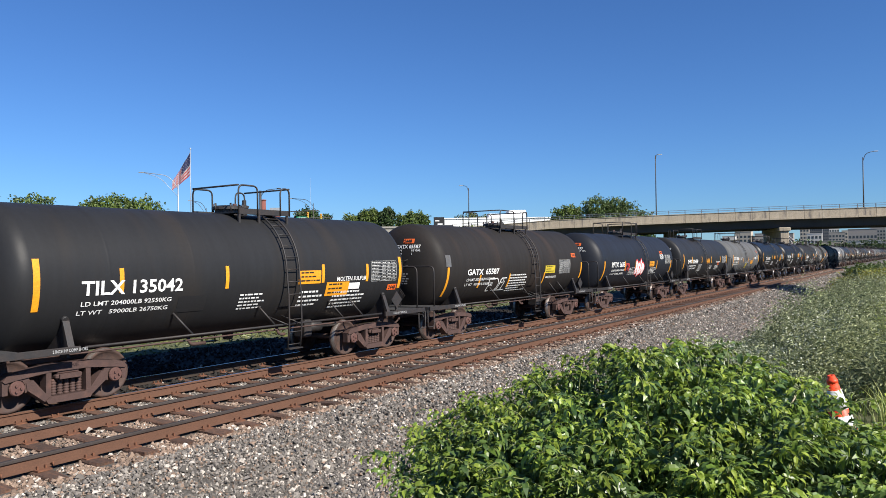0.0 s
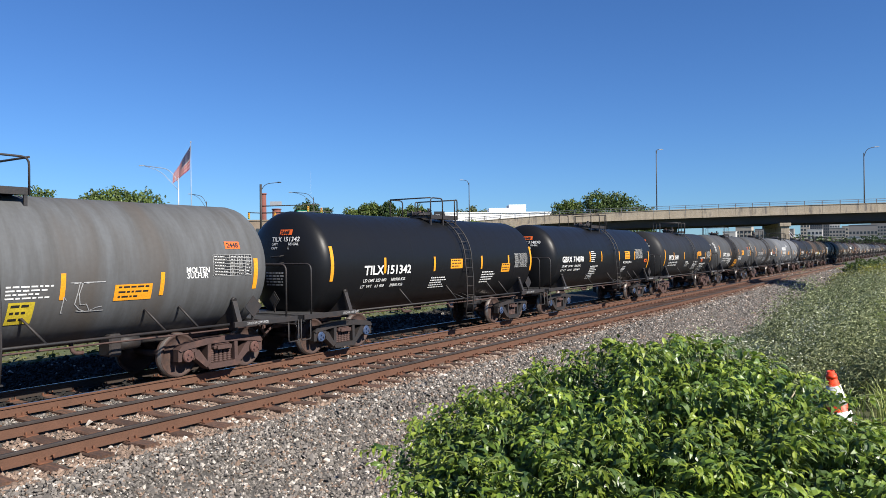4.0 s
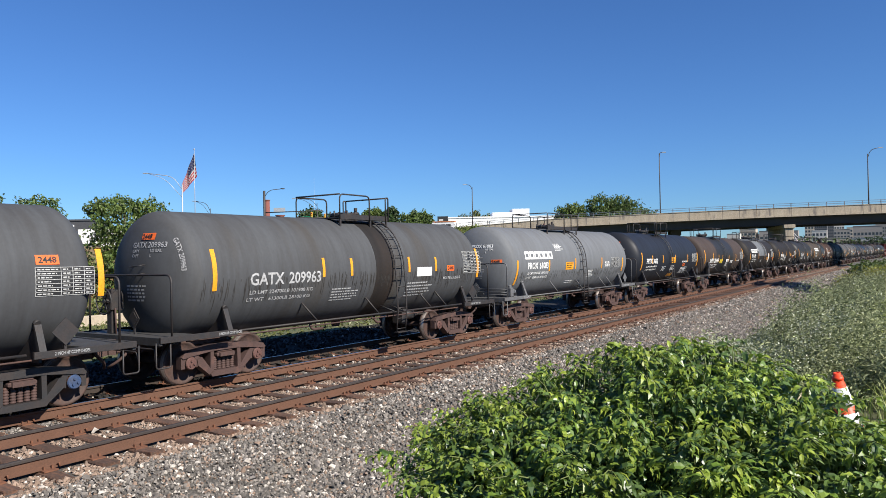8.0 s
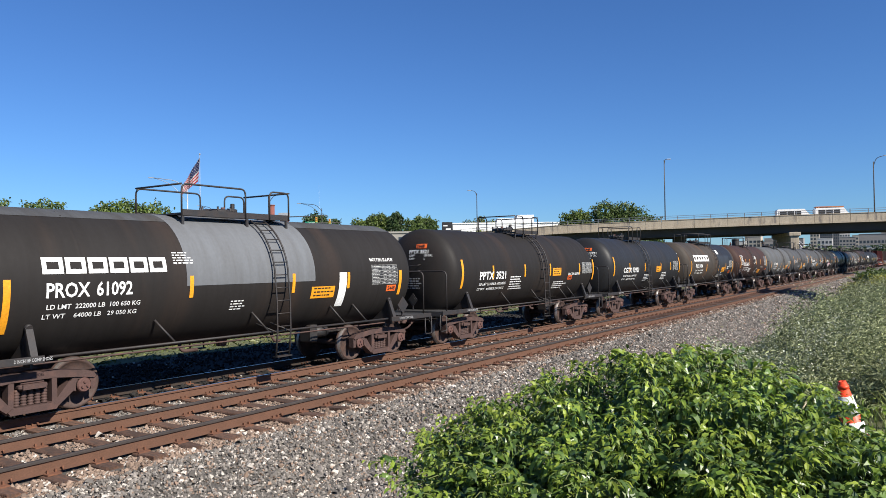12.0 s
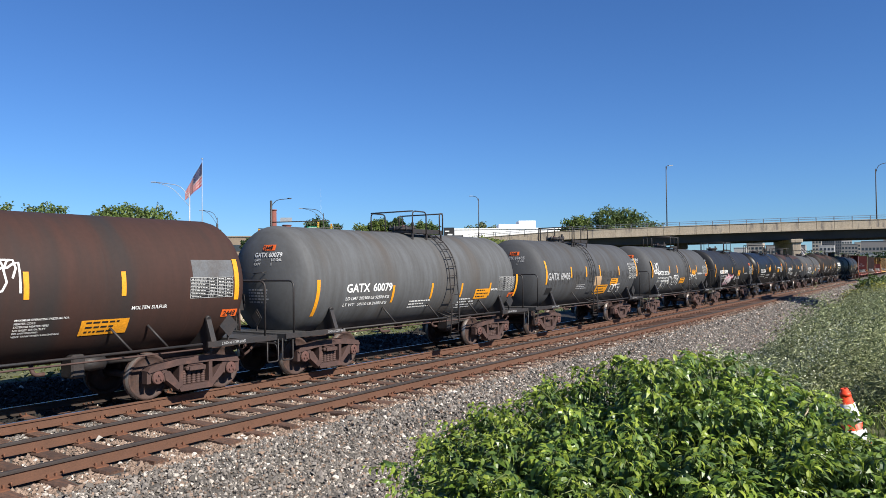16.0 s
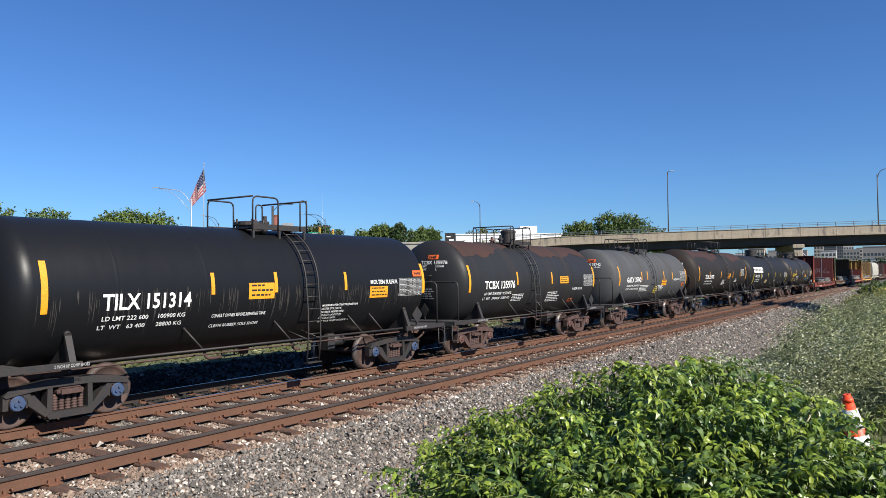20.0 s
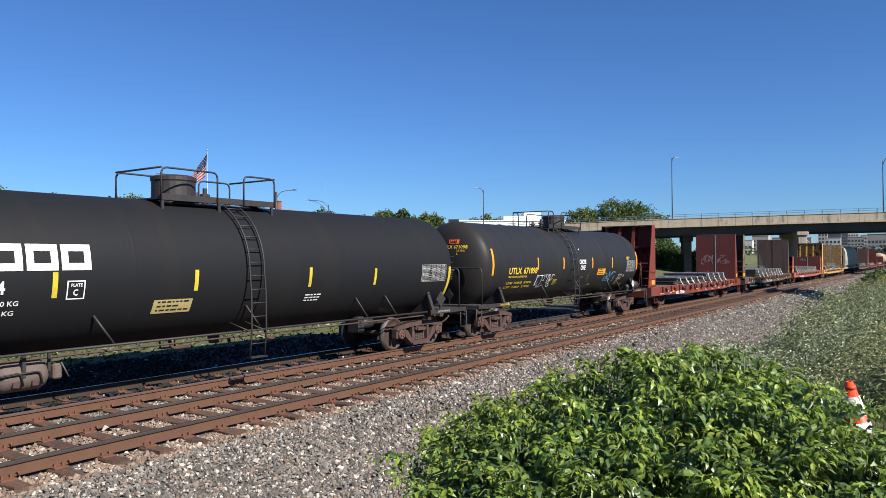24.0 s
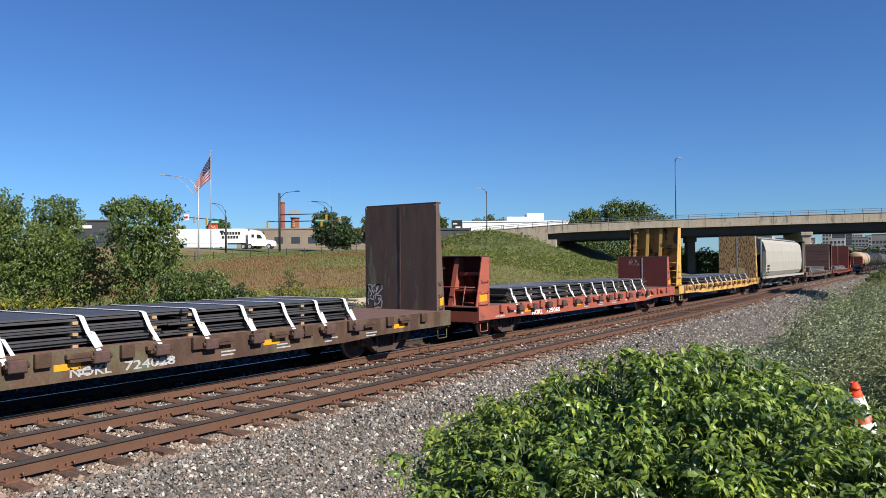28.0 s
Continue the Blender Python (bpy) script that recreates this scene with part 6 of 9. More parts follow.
    spec(296.00, 305.27, "gloss", "TILX", "151314", "glossy black tank car with streaks and blue bearing caps", lines={0: ("CONSULT OWNER BEFORE REPAIRING TANK", "CLEAN RUBBER SOLE SHOES"), 1: ("MAXIMUM OPERATING PRESSURE FOR", "HEATER COILS 80 PSI", "EXTERIOR HEATER PIPES", "NO INLET OR OUTLET", "PIPE CAPS REQUIRED", "VENT TANK WHEN UNLOADING")}, R=1.41, zc=2.25, M=(-4.23, -0.4, 1.87, 0.3), walkway=(-1.2, 0.52), rail_h=0.72, runs=(220, 0.02, 0.6), ladder=0.94, tall=((-5.32, -0.41, 0.51), (5.49, -0.33, 0.53),), strips=((-1.88, -0.17, 0.28), (-0.15, -0.17, 0.29), (2.18, -0.17, 0.28),), stickers=((-0.89, -0.3, 0.73, 0.35, 'yellow'), (3.17, -0.4, 0.74, 0.3, 'yellow'),), placards=((5.07, 0.15),), words=(('MOLTEN SULFUR', 3.19, -0.04, 0.11, 1.14),), table=(4.41, -0.38, 1.05, 0.48), blocks=((-1.8, -1.06, 1.27, 0.47, 5), (1.45, -1.04, 1.65, 0.53, 5),), weights=("LD LMT 222 600     100900 KG", "LT  WT   63 400      28800 KG"), cap='blue'),
    spec(309.44, 317.64, "charcoal", "TCBX", "135976", "charcoal tank car with a rusty red-brown top", R=1.41, zc=2.25, M=(-4.0, -0.31, 2.03, 0.27), walkway=(-0.66, 0.9), ladder=-0.51, tall=((-4.99, -0.39, 0.49), (4.99, -0.39, 0.47),), strips=((-1.82, -0.20, 0.26), (0.94, -0.20, 0.24),), stickers=((1.71, -0.2, 0.76, 0.28, 'yellow'), (2.75, -0.27, 0.71, 0.16, 'black'),), placards=((2.85, -1.02),), words=(('MOLTEN SULFUR', 2.93, -0.48, 0.09, 0.92),), table=(3.97, -0.33, 0.97, 0.47), blocks=((-2.06, -0.82, 1.06, 0.29, 5), (0.72, -0.96, 1.2, 0.44, 6),), weights=("LD LMT 204000LB  92550 KG", "LT  WT   59000LB  26750 KG"), dome=0.28, domex=0.60, toppaint='redbrown'),
    spec(322.17, 331.36, "slate", "GATX", "35742", "slate grey tank car with small rust spots", R=1.41, zc=2.25, M=(-4.24, -0.29, 1.97, 0.25), walkway=(-1.0, 0.9), ladder=-0.45, tall=((-5.26, -0.41, 0.49), (5.37, -0.47, 0.39),), strips=((-2.22, -0.20, 0.23), (-1.36, -0.19, 0.25), (1.28, -0.19, 0.24), (2.80, -0.20, 0.23),), stickers=((1.0, -0.51, 0.79, 0.3, 'yellow'), (-0.04, -0.93, 0.52, 0.39, 'dull_yellow'),), placards=((4.63, -0.59),), words=(('MOLTEN SULFUR', 3.06, -0.26, 0.1, 1.07),), table=(4.26, -0.3, 1.03, 0.53), blocks=((-2.34, -0.81, 1.28, 0.36, 5), (0.3, -0.83, 1.38, 0.34, 5),), weights=("LD LMT 224000 LB 101600 KG", "LT WT   62000 LB  28100 KG")),
    spec(335.49, 346.64, "sooty", "TILX", "251075", "big sooty black tank car with a rusty top", R=1.5, zc=2.46, ladder=0.6, over=1.75, stickers=((0.8, -0.4, 0.8, 0.34, 'yellow'),), weights=("LD LMT 204000 LB  92500 KG", "LT WT   66000 LB  30000 KG"), table=(4.75, -0.25, 1.0, 0.5), blocks=((3.0, -0.75, 0.8, 0.3, 3), (-0.5, -0.9, 0.9, 0.4, 5)), toppaint="redbrown", cap="blue"),
    spec(350.85, 364.10, "matt_black", "PROX", "51534", "long matt black tank car with big white block lettering", domex=-0.95, reservoir=-5.06, plate=((-4.02, -0.46, 0.32, 0.33),), R=1.48, zc=2.37, M=(-6.56, -0.33, 1.54, 0.22), walkway=(-1.8, 1.21), ladder=0.05, tall=((-7.22, -0.92, -0.02), (7.55, -0.91, -0.01),), strips=((-4.27, -0.42, 0.02), (-1.45, -0.40, 0.02), (1.73, -0.43, 0.03), (4.11, -0.46, -0.02),), stickers=((-2.30, -0.86, 0.87, 0.30, 'pale_yellow'),), table=(6.21, -0.43, 1.2, 0.48), blocks=((1.71, -0.84, 0.53, 0.22, 3),), weights=("LD LMT  204000 LB  92 500 KG", "LT WT    82000 LB  37 200 KG"), logo=(-7.0, 0.05, 3.46, 0.45), dome=0.46, refl='dull_yellow'),
    spec(368.43, 380.53, "charcoal", "UTLX", "671098", "long charcoal tank car with yellow lettering and graffiti", domex=1.2, short=0.36, fore=0.15, rail_b=1.29, end_tank=(0.64, 0.46, 0.205), holder=0.0, rear=True, R=1.45, zc=2.41, M=(-5.82, -0.37, 2.09, 0.23), walkway=(-0.87, 2.2), ladder=-0.65, tall=((-6.98, -0.38, 0.52), (6.60, -0.37, 0.49),), strips=((-3.73, -0.23, 0.21), (-1.54, -0.24, 0.21), (1.28, -0.23, 0.21), (3.50, -0.24, 0.21),), stickers=((1.96, -0.55, 0.84, 0.28, 'yellow'),), words=(('THE TANK CAR PEOPLE', -5.81, -0.50, 0.07, 1.35),), wgap=0.17, table=(5.31, -0.44, 1.11, 0.52), blocks=((-2.19, -0.89, 0.37, 0.24, 5),), graffiti=((-3.64, -0.94, 1.41, 0.50, 'white', 31, 11, 0.010), (2.85, -0.86, 1.18, 0.42, 'graffiti_blue', 33, 8, 0.02), (0.02, -1.02, 0.5, 0.42, 'buffed', 34, 2, 0.04), (0.95, -0.92, 0.12, 0.38, 'buffed', 35, 1, 0.04), (0.05, 0.36, 0.14, 0.2, 'white', 36, 1, 0.03)), weights=("LD LMT  190 800 LB    86 550 KG", "LT WT    72 200 LB    32 750 KG"), dome=0.46, ink='yellow_text', ink2='yellow_text'),
]
TRAIN = []
for sp in TANKS:
    TRAIN.append(tank_car(sp))


def last_tank_markings(car, R, zc):
    """Placard, stencils and sprayed words on the last long tank car."""
    x, y, z = 6.05, -1.462, 1.39
    card = part("placard", MB().prism([(x - 0.20, z), (x, z - 0.20), (x + 0.20, z), (x, z + 0.20)][::-1], y - 0.006, y), M["black"], car, "white diamond placard with black edge")
    part("placard_face", MB().prism([(x - 0.175, z), (x, z - 0.175), (x + 0.175, z), (x, z + 0.175)][::-1], y - 0.010, y - 0.006), M["white"], card)
    flat_text(card, "3257", (x - 0.105, y - 0.013, z - 0.035), 0.085, 0.21, M["black"])
    flat_text(card, "HOT", (x - 0.055, y - 0.013, z + 0.075), 0.05, 0.11, M["black"])
    valve = part("relay_valve", MB().lathe([(5.52, 0), (5.52, 0.07), (5.58, 0.12), (5.70, 0.12), (5.76, 0.07), (5.76, 0)], 12, 'x', (0, -1.30, 1.24)).box(5.54, 5.72, -1.38, -1.22, 1.02, 1.16, 0.02), M["dark_steel"], car, "round relay valve")
    part("valve_pipe", MB().tube(fillet([(5.60, -1.36, 1.12), (5.40, -1.42, 1.05), (5.30, -1.42, 0.98)], 0.06), 0.014, 5), M["dark_steel"], valve)
    mb = MB()
    u, v, w, h = 4.55, -0.83, 0.40, 0.27
    for q in ((u, u + w, v, v + 0.016), (u, u + w, v + 0.055, v + 0.067), (u, u + w, v + h - 0.016, v + h), (u, u + 0.016, v, v + h), (u + w - 0.016, u + w, v, v + h), (u + w * 0.5, u + w * 0.5 + 0.014, v, v + h)):
        patch(mb, R, zc, *q, 0.007)
    bars(mb, R, zc, u + 0.03, v + h - 0.03, 0.12, 2, 0.05, 0.5, 3)
    part("panel_outline", mb, M["white"], car, "white outlined two-cell panel")
    part("tag_plate", patch(MB(), R, zc, 5.13, 5.26, -0.69, -0.60, 0.006), M["pale_yellow"], car)
    tank_text(car, R, zc, "FRA-AIP 200203", 5.31, 0.19, 0.062, 0.38, M["yellow_text"])
    mb = MB()
    bars(mb, R, zc, 5.32, 0.17, 0.36, 1, 0.05, 0.9, 8)
    bars(mb, R, zc, 4.47, -0.90, 0.30, 3, 0.07, 0.5, 9)
    bars(mb, R, zc, 5.32, -1.08, 0.36, 2, 0.06, 0.5, 10)
    bars(mb, R, zc, 1.36, -0.97, 0.36, 1, 0.06, 0.6, 11)
    tagged(part("stencil_block", mb, M["yellow_text"], car), kind="stuff")
    tank_text(car, R, zc, "CHOSE", -0.03, -0.06, 0.19, 0.66, M["white"], off=0.010)
    tank_text(car, R, zc, "ONE", 0.10, -0.30, 0.20, 0.48, M["white"], off=0.010)
    part("paint_panel", patch(MB(), R, zc, -0.02, 1.36, -1.30, -1.00, 0.005), M["buffed"], car, "greyed patch of scrubbed paint")


last_tank_markings(TRAIN[-1], 1.45, 2.41)


# ---- flat cars, hopper and the far part of the train ----
WALLS = []


def bulkhead(car, x, s, h, base, m, inner, name="bulkhead", w=1.34, z0=1.06, panel=None, taper=0.48):
    """An end wall; x: its inner face, s: the way the load lies (+1: to +x)."""
    zt = z0 + h
    ring = [(p[1], p[2]) for p in fillet([(0, -w, z0), (0, -w, zt), (0, w, zt), (0, w, z0)], 0.14)]
    n = len(ring)
    face = MB().add([(x, y, z) for y, z in ring] + [(x - s * 0.03, y, z) for y, z in ring], [tuple(range(n)), tuple(range(2 * n - 1, n - 1, -1))] + [(i, n + i, n + (i + 1) % n, (i + 1) % n) for i in range(n)], False)
    root = part(name, face, inner, car)
    top = base * taper
    for y in (-1, 1):
        ya, yb = sorted((y * w, y * (w + 0.03)))
        part("side_panel", MB().prism([(x, z0 - 0.5), (x, zt), (x - s * top, zt), (x - s * base, z0 - 0.5)][::s], ya, yb), panel or m, root)
    for y in (-w * 0.30, w * 0.26, w * 0.80):
        part("rib", MB().prism([(x - s * 0.03, z0), (x - s * 0.03, zt - 0.02), (x - s * top * 0.95, zt - 0.02), (x - s * base * 0.92, z0)][::s], y - 0.012, y + 0.012), m, root)
        part("rib_flange", MB().prism([(x - s * top * 0.95, zt - 0.02), (x - s * (top * 0.95 + 0.02), zt - 0.02), (x - s * (base * 0.92 + 0.02), z0), (x - s * base * 0.92, z0)][::s], y - 0.085, y + 0.085), m, root)
    part("cap", MB().box(*sorted((x - s * 0.034, x - s * (top + 0.10))), -w - 0.03, w + 0.03, zt, zt + 0.045, 0.01), M["truck"], root)
    for z, f in ((z0 + h * 0.33, 0.8), (z0 + h * 0.66, 0.62)):
        xa = x - s * (base + (top - base) * (z - z0) / h) * f
        for ya, yb in ((-w + 0.03, -w * 0.32), (w * 0.28, w * 0.78)):
            part("cross_beam", MB().box(*sorted((x - s * 0.04, xa)), ya, yb, z - 0.05, z - 0.025).box(*sorted((xa, xa + s * 0.02)), ya, yb, z - 0.06, z + 0.05), m, root)
        part("gusset", MB().prism([(x - s * 0.04, z - 0.40), (x - s * 0.04, z - 0.05), (xa, z - 0.05)][::s], -w * 0.62, -w * 0.60), m, root)
    # rungs on the outer edge and grab irons on the side
    for y, part_way in ((-w + 0.02, 0.42), (w - 0.46, 1.0)):
        for k in range(int(h * part_way / 0.36)):
            z = z0 + 0.15 + k * 0.36
            f = (z - z0) / h
            xo = x - s * (base * 0.92 + (top - base * 0.92) * f + 0.05)
            part("rung", MB().tube([(xo, y, z), (xo, y + 0.42, z)], 0.014, 5), m, root)
    for k in range(4):
        z = z0 - 0.22 + k * 0.36
        f = (z - z0 + 0.42) / (h + 0.42)
        wd = base + (top - base) * f
        part("grab_iron", MB().tube(fillet([(x - s * 0.10, -w - 0.03, z), (x - s * 0.10, -w - 0.10, z - 0.03), (x - s * (wd - 0.12), -w - 0.10, z - 0.03), (x - s * (wd - 0.12), -w - 0.03, z)], 0.03), 0.014, 5), m, root)
    xo = x - s * (base * 0.92 + 0.05)
    part("ladder_rail", MB().tube([(xo - s * 0.02, -w + 0.44, z0 - 0.1), (xo + s * (base * 0.92 - top) * 0.46, -w + 0.44, z0 + h * 0.42)], 0.02, 5), m, root)
    a, b = sorted((x - s * 0.16, x - s * min(0.62, base * 0.75)))
    part("white_tag", MB().box(*sorted((x - s * 0.28, x - s * 0.48)), -w - 0.036, -w - 0.03, z0 - 0.14, z0 + 0.02), M["strap"], root, "small pale card")
    part("reflector", MB().box(a, b, -w - 0.036, -w - 0.03, z0 + 0.18, z0 + 0.42), M["yellow"], root, "amber reflective plate")
    # weld seam and outer rail on the face
    part("seam", MB().box(*sorted((x, x + s * 0.012)), -0.03, 0.03, z0 + 0.02, zt - 0.02), M["faded"] if inner is not M["rust_plate"] else M["truck"], root)
    part("outer_rail", MB().tube([(x - s * (base * 0.8 + 0.1), -w, z0 + h * 0.40), (x - s * (base * 0.8 + 0.1), w, z0 + h * 0.40)], 0.016, 5), m, root)
    return root


def plate_stack(x0, x1, z, rows, seed, x_off, straps):
    """A load of flat steel plates, dunnage and webbing; a thing of its own that rides on a car."""
    rng = random.Random(seed)
    st = empty("steel_plate_stack", (x_off, YC, 0), "stacked dark steel plates tied down with white webbing", "steel load", "loads on flat cars")
    w = 1.32
    zz = z
    length = x1 - x0
    for layer in range(rows):
        if layer % 3 == 0:
            for i in range(int(length / 1.5) + 1):
                x = x0 + 0.35 + i * (length - 0.7) / max(1, int(length / 1.5))
                part("dunnage", MB().box(x - 0.05, x + 0.05, -w - 0.02, w, zz, zz + 0.055), M["wood"], st)
            zz += 0.055
        a, b = x0 + rng.uniform(-0.25, 0.25), x1 + rng.uniform(-0.3, 0.3)
        if layer >= rows - 3:
            a = x0 + length * 0.02 + rng.uniform(0, 0.1)
        dy = rng.uniform(-0.07, 0.05)
        t = rng.uniform(0.028, 0.045)
        part("plate", MB().box(a, b, -w + dy, w + dy, zz, zz + t, 0.004), M["steel_plate"], st)
        zz += t + 0.012
    # webbing over the pile, drawn down to the sill
    for x in straps:
        x -= 0.1
        d = rng.choice((0.05, 0.12, 0.22, 0.25, 0.16))
        q = MB()
        h = 0.045
        pts = [(x + d, -1.60, 0.96), (x + d * 0.4, -w - 0.10, (zz + 1.06) / 2), (x, -w - 0.06, zz - 0.02), (x - 0.02, -w + 0.02, zz + 0.006), (x - 0.12, w, zz + 0.006), (x - 0.12, w + 0.06, zz - 0.05), (x - 0.1, 1.54, 0.96)]
        vs = []
        for p in pts:
            vs += [(p[0] - h, p[1], p[2]), (p[0] + h, p[1], p[2])]
        vs += [(p[0], p[1] + (0.004 if p[1] < 0 else -0.004), p[2] - 0.004) for p in vs]
        m2 = len(pts) * 2
        fs = [(2 * j, 2 * j + 1, 2 * j + 3, 2 * j + 2) for j in range(len(pts) - 1)]
        fs += [(m2 + 2 * j + 2, m2 + 2 * j + 3, m2 + 2 * j + 1, m2 + 2 * j) for j in range(len(pts) - 1)]
        part("strap", q.add(vs, fs), M["strap"], st, "white webbing strap")
        if rng.random() < 0.6:
            q = MB().add([(x + d * 0.4 + 0.03, -w - 0.12, (zz + 0.9) / 2 + 0.1), (x + d * 0.4 + 0.10, -w - 0.13, (zz + 0.9) / 2 + 0.08), (x + d * 0.4 + 0.26, -w - 0.16, 1.06), (x + d * 0.4 + 0.20, -w - 0.16, 1.04)], [(0, 1, 2, 3)])
            part("loose_strap_end", q, M["strap"], st)
    return st


def flat_car(x0, x1, h, paint, inner, label, loads=(), mark="", number="", panel=None, second=None, h2=None, straps=(), at=None, ends=(0.85, 0.6), lead=0.0):
    car = empty("bulkhead_flat_car", ((x0 + x1) / 2, YC, 0), label, "flat car", "freight cars of the train")
    c = (x0 + x1) / 2
    e = (x1 - x0) / 2 - 0.35
    m, inn = M[paint], M[inner]
    part("side_sill", MB().prism([(-e - lead, 0.66), (-e - lead, 1.09), (e, 1.09), (e, 0.66), (e - 3.2, 0.64), (e - 4.6, 0.57), (-e + 4.6, 0.57), (-e + 3.2, 0.64)][::-1], -1.55, -1.50), m, car)
    part("side_sill", MB().box(-e, e, 1.50, 1.55, 0.58, 1.09), m, car)
    part("deck_frame", MB().box(-e, e, -1.5, 1.5, 0.94, 1.06).box(-e, e, -0.35, 0.35, 0.50, 0.94), M["truck"], car)
    nb = int(2 * e / 0.6)
    for k in range(nb):
        a = -e + 2 * e * k / nb
        part("deck_board", MB().box(a + 0.01, a + 2 * e / nb - 0.01, -1.49, 1.49, 1.06, 1.095, 0.006), M["deck"], car)
    # stake pockets, winches, reflectors along the sill
    pk = MB().box(-0.13, 0.13, -0.09, 0, -0.13, 0.12, 0.012).mesh("stake_pocket", m)
    wn2 = MB().box(-0.24, 0.24, -0.10, 0, -0.06, 0.03, 0.012).box(-0.20, 0.20, -0.12, -0.02, -0.11, -0.06).mesh("winch_rail", m)
    for x in straps:
        part("winch", MB().box(-0.15, 0.15, -0.17, 0, -0.16, 0.05, 0.02).tube([(-0.19, -0.10, -0.05), (0.19, -0.10, -0.05)], 0.045, 8), M["truck"], car, "rusty strap winch", at=(x - c + 0.1, -1.55, 0.99))
    n = int(2 * e / 1.5)
    for k in range(n):
        x = -e + 1.4 + (2 * e - 2.8) * k / (n - 1)
        part("stake_pocket", pk, None, car, at=(x, -1.55, 0.98))
        if k < n - 1:
            part("winch_rail", wn2, None, car, at=(x + 0.62, -1.55, 1.0))
        if k % 3 == 1:
            part("reflector", MB().box(x + 0.2, x + 0.66, -1.556, -1.552, 0.76, 0.87), M["yellow"], car, "amber reflective plate")
    bulkhead(car, -e + ends[0], 1, h, ends[0] + lead, m, inn, panel=panel, taper=0.44 / (ends[0] + lead))
    wall = bulkhead(car, e - ends[1], -1, h2 or h, ends[1], M[second or paint], M[second or inner], panel=None if second else panel, taper=0.35)
    WALLS.append((wall, e - ends[1]))
    if mark:
        ink = M["faded"] if paint == "green_car" else M["white"]
        flat_text(car, mark, (at[0] - c, -1.556, 0.62), 0.17, at[1], ink)
        flat_text(car, number, (at[2] - c, -1.556, 0.62), 0.17, at[3], ink)
        flat_text(car, "PULL HERE", (-e + 2.0, -1.556, 0.80), 0.055, 0.42)
        flat_text(car, "JACK HERE", (-e + 2.5, -1.556, 0.70), 0.055, 0.42)
        flat_text(car, "2 INCH HF COMP SHOES", (-e + 1.0, -1.556, 0.70), 0.055, 0.62)
        mb = MB()
        rng = random.Random(int(x0))
        for q in range(6):
            for r in range(2):
                xx = -e + 8 + q * 1.5
                mb.box(xx, xx + rng.uniform(0.2, 0.5), -1.557, -1.552, 0.72 - 0.07 * r, 0.75 - 0.07 * r)
        tagged(part("stencil", mb, M["faded"], car), kind="stuff")
    for s in (-1, 1):
        f = e + (lead if s < 0 else 0.0)
        d = MB().box(*sorted((s * (e - 0.2), s * (e + 0.30))), -0.11, 0.11, 0.72, 0.98, 0.03)
        d.prism([(s * (e + 0.28), 0.70), (s * (e + 0.47), 0.72), (s * (e + 0.47), 1.0), (s * (e + 0.28), 1.02)][::s], -0.14, 0.12)
        part("coupler", d, M["truck"], car, "rusty knuckle coupler")
        part("end_sill", MB().box(*sorted((s * (f - 0.05), s * f)), -1.5, 1.5, 0.6, 1.09), m, car)
        st = MB().tube(fillet([(s * (e - 0.15), -1.5, 0.55), (s * (e - 0.15), -1.5, 0.30), (s * (e - 0.60), -1.5, 0.30), (s * (e - 0.60), -1.5, 0.55)], 0.05), 0.017, 5)
        part("sill_step", st, m, car)
        add_truck(car, s * (e - 2.5))
    TRAIN.append(car)
    for a, b, rows, seed in loads:
        TRAIN.append(plate_stack(a - c, b - c, 1.097, rows, seed, c, [x - c for x in straps if a < x < b]))
    return car


flat_car(382.80, 402.34, 3.19, "red_car", "maroon_car", "red oxide bulkhead flat car carrying steel plates", ((387.4, 393.2, 6, 1), (393.5, 398.4, 8, 2)), "NOKL", "725087", at=(386.8, 0.5, 387.5, 0.95),
         straps=(388.25, 389.4, 390.45, 391.7, 392.9, 394.2, 395.45, 396.7, 397.9), ends=(0.81, 0.66), lead=0.40)
flat_car(402.97, 423.0, 3.2, "green_car", "rust_plate", "rusty green bulkhead flat car carrying steel plates", ((408.0, 413.3, 8, 3), (413.4, 418.7, 8, 4)), "NOKL", "724028", panel=M["green_panel"], second="rust_plate", at=(411.2, 0.75, 412.2, 1.05),
         straps=(408.8, 410.2, 411.6, 412.8, 413.9, 415.1, 416.25, 417.3, 418.3), ends=(0.88, 0.45))
flat_car(423.7, 444.26, 1.62, "orange_red_car", "maroon_car", "faded red flat car with low bulkheads and steel plates", ((426.1, 432.8, 7, 5), (433.0, 439.8, 7, 6)), "NOKL", "725065", at=(427.6, 0.8, 428.7, 1.15),
         straps=(426.5, 427.55, 428.7, 429.9, 431.1, 432.2, 433.4, 434.5, 435.7, 436.9, 438.1, 439.3), ends=(0.95, 0.66))
flat_car(444.16, 465.45, 3.24, "yellow_car", "yellow_car", "rusty yellow bulkhead flat car carrying steel plates", ((447.0, 453.9, 6, 7), (454.1, 461.6, 6, 8)), second="rusty_yellow_wall",
         straps=(447.4, 448.5, 450.3, 451.5, 452.6, 453.7, 455.0, 456.4, 457.7, 459.2, 461.0), ends=(1.0, 0.66))


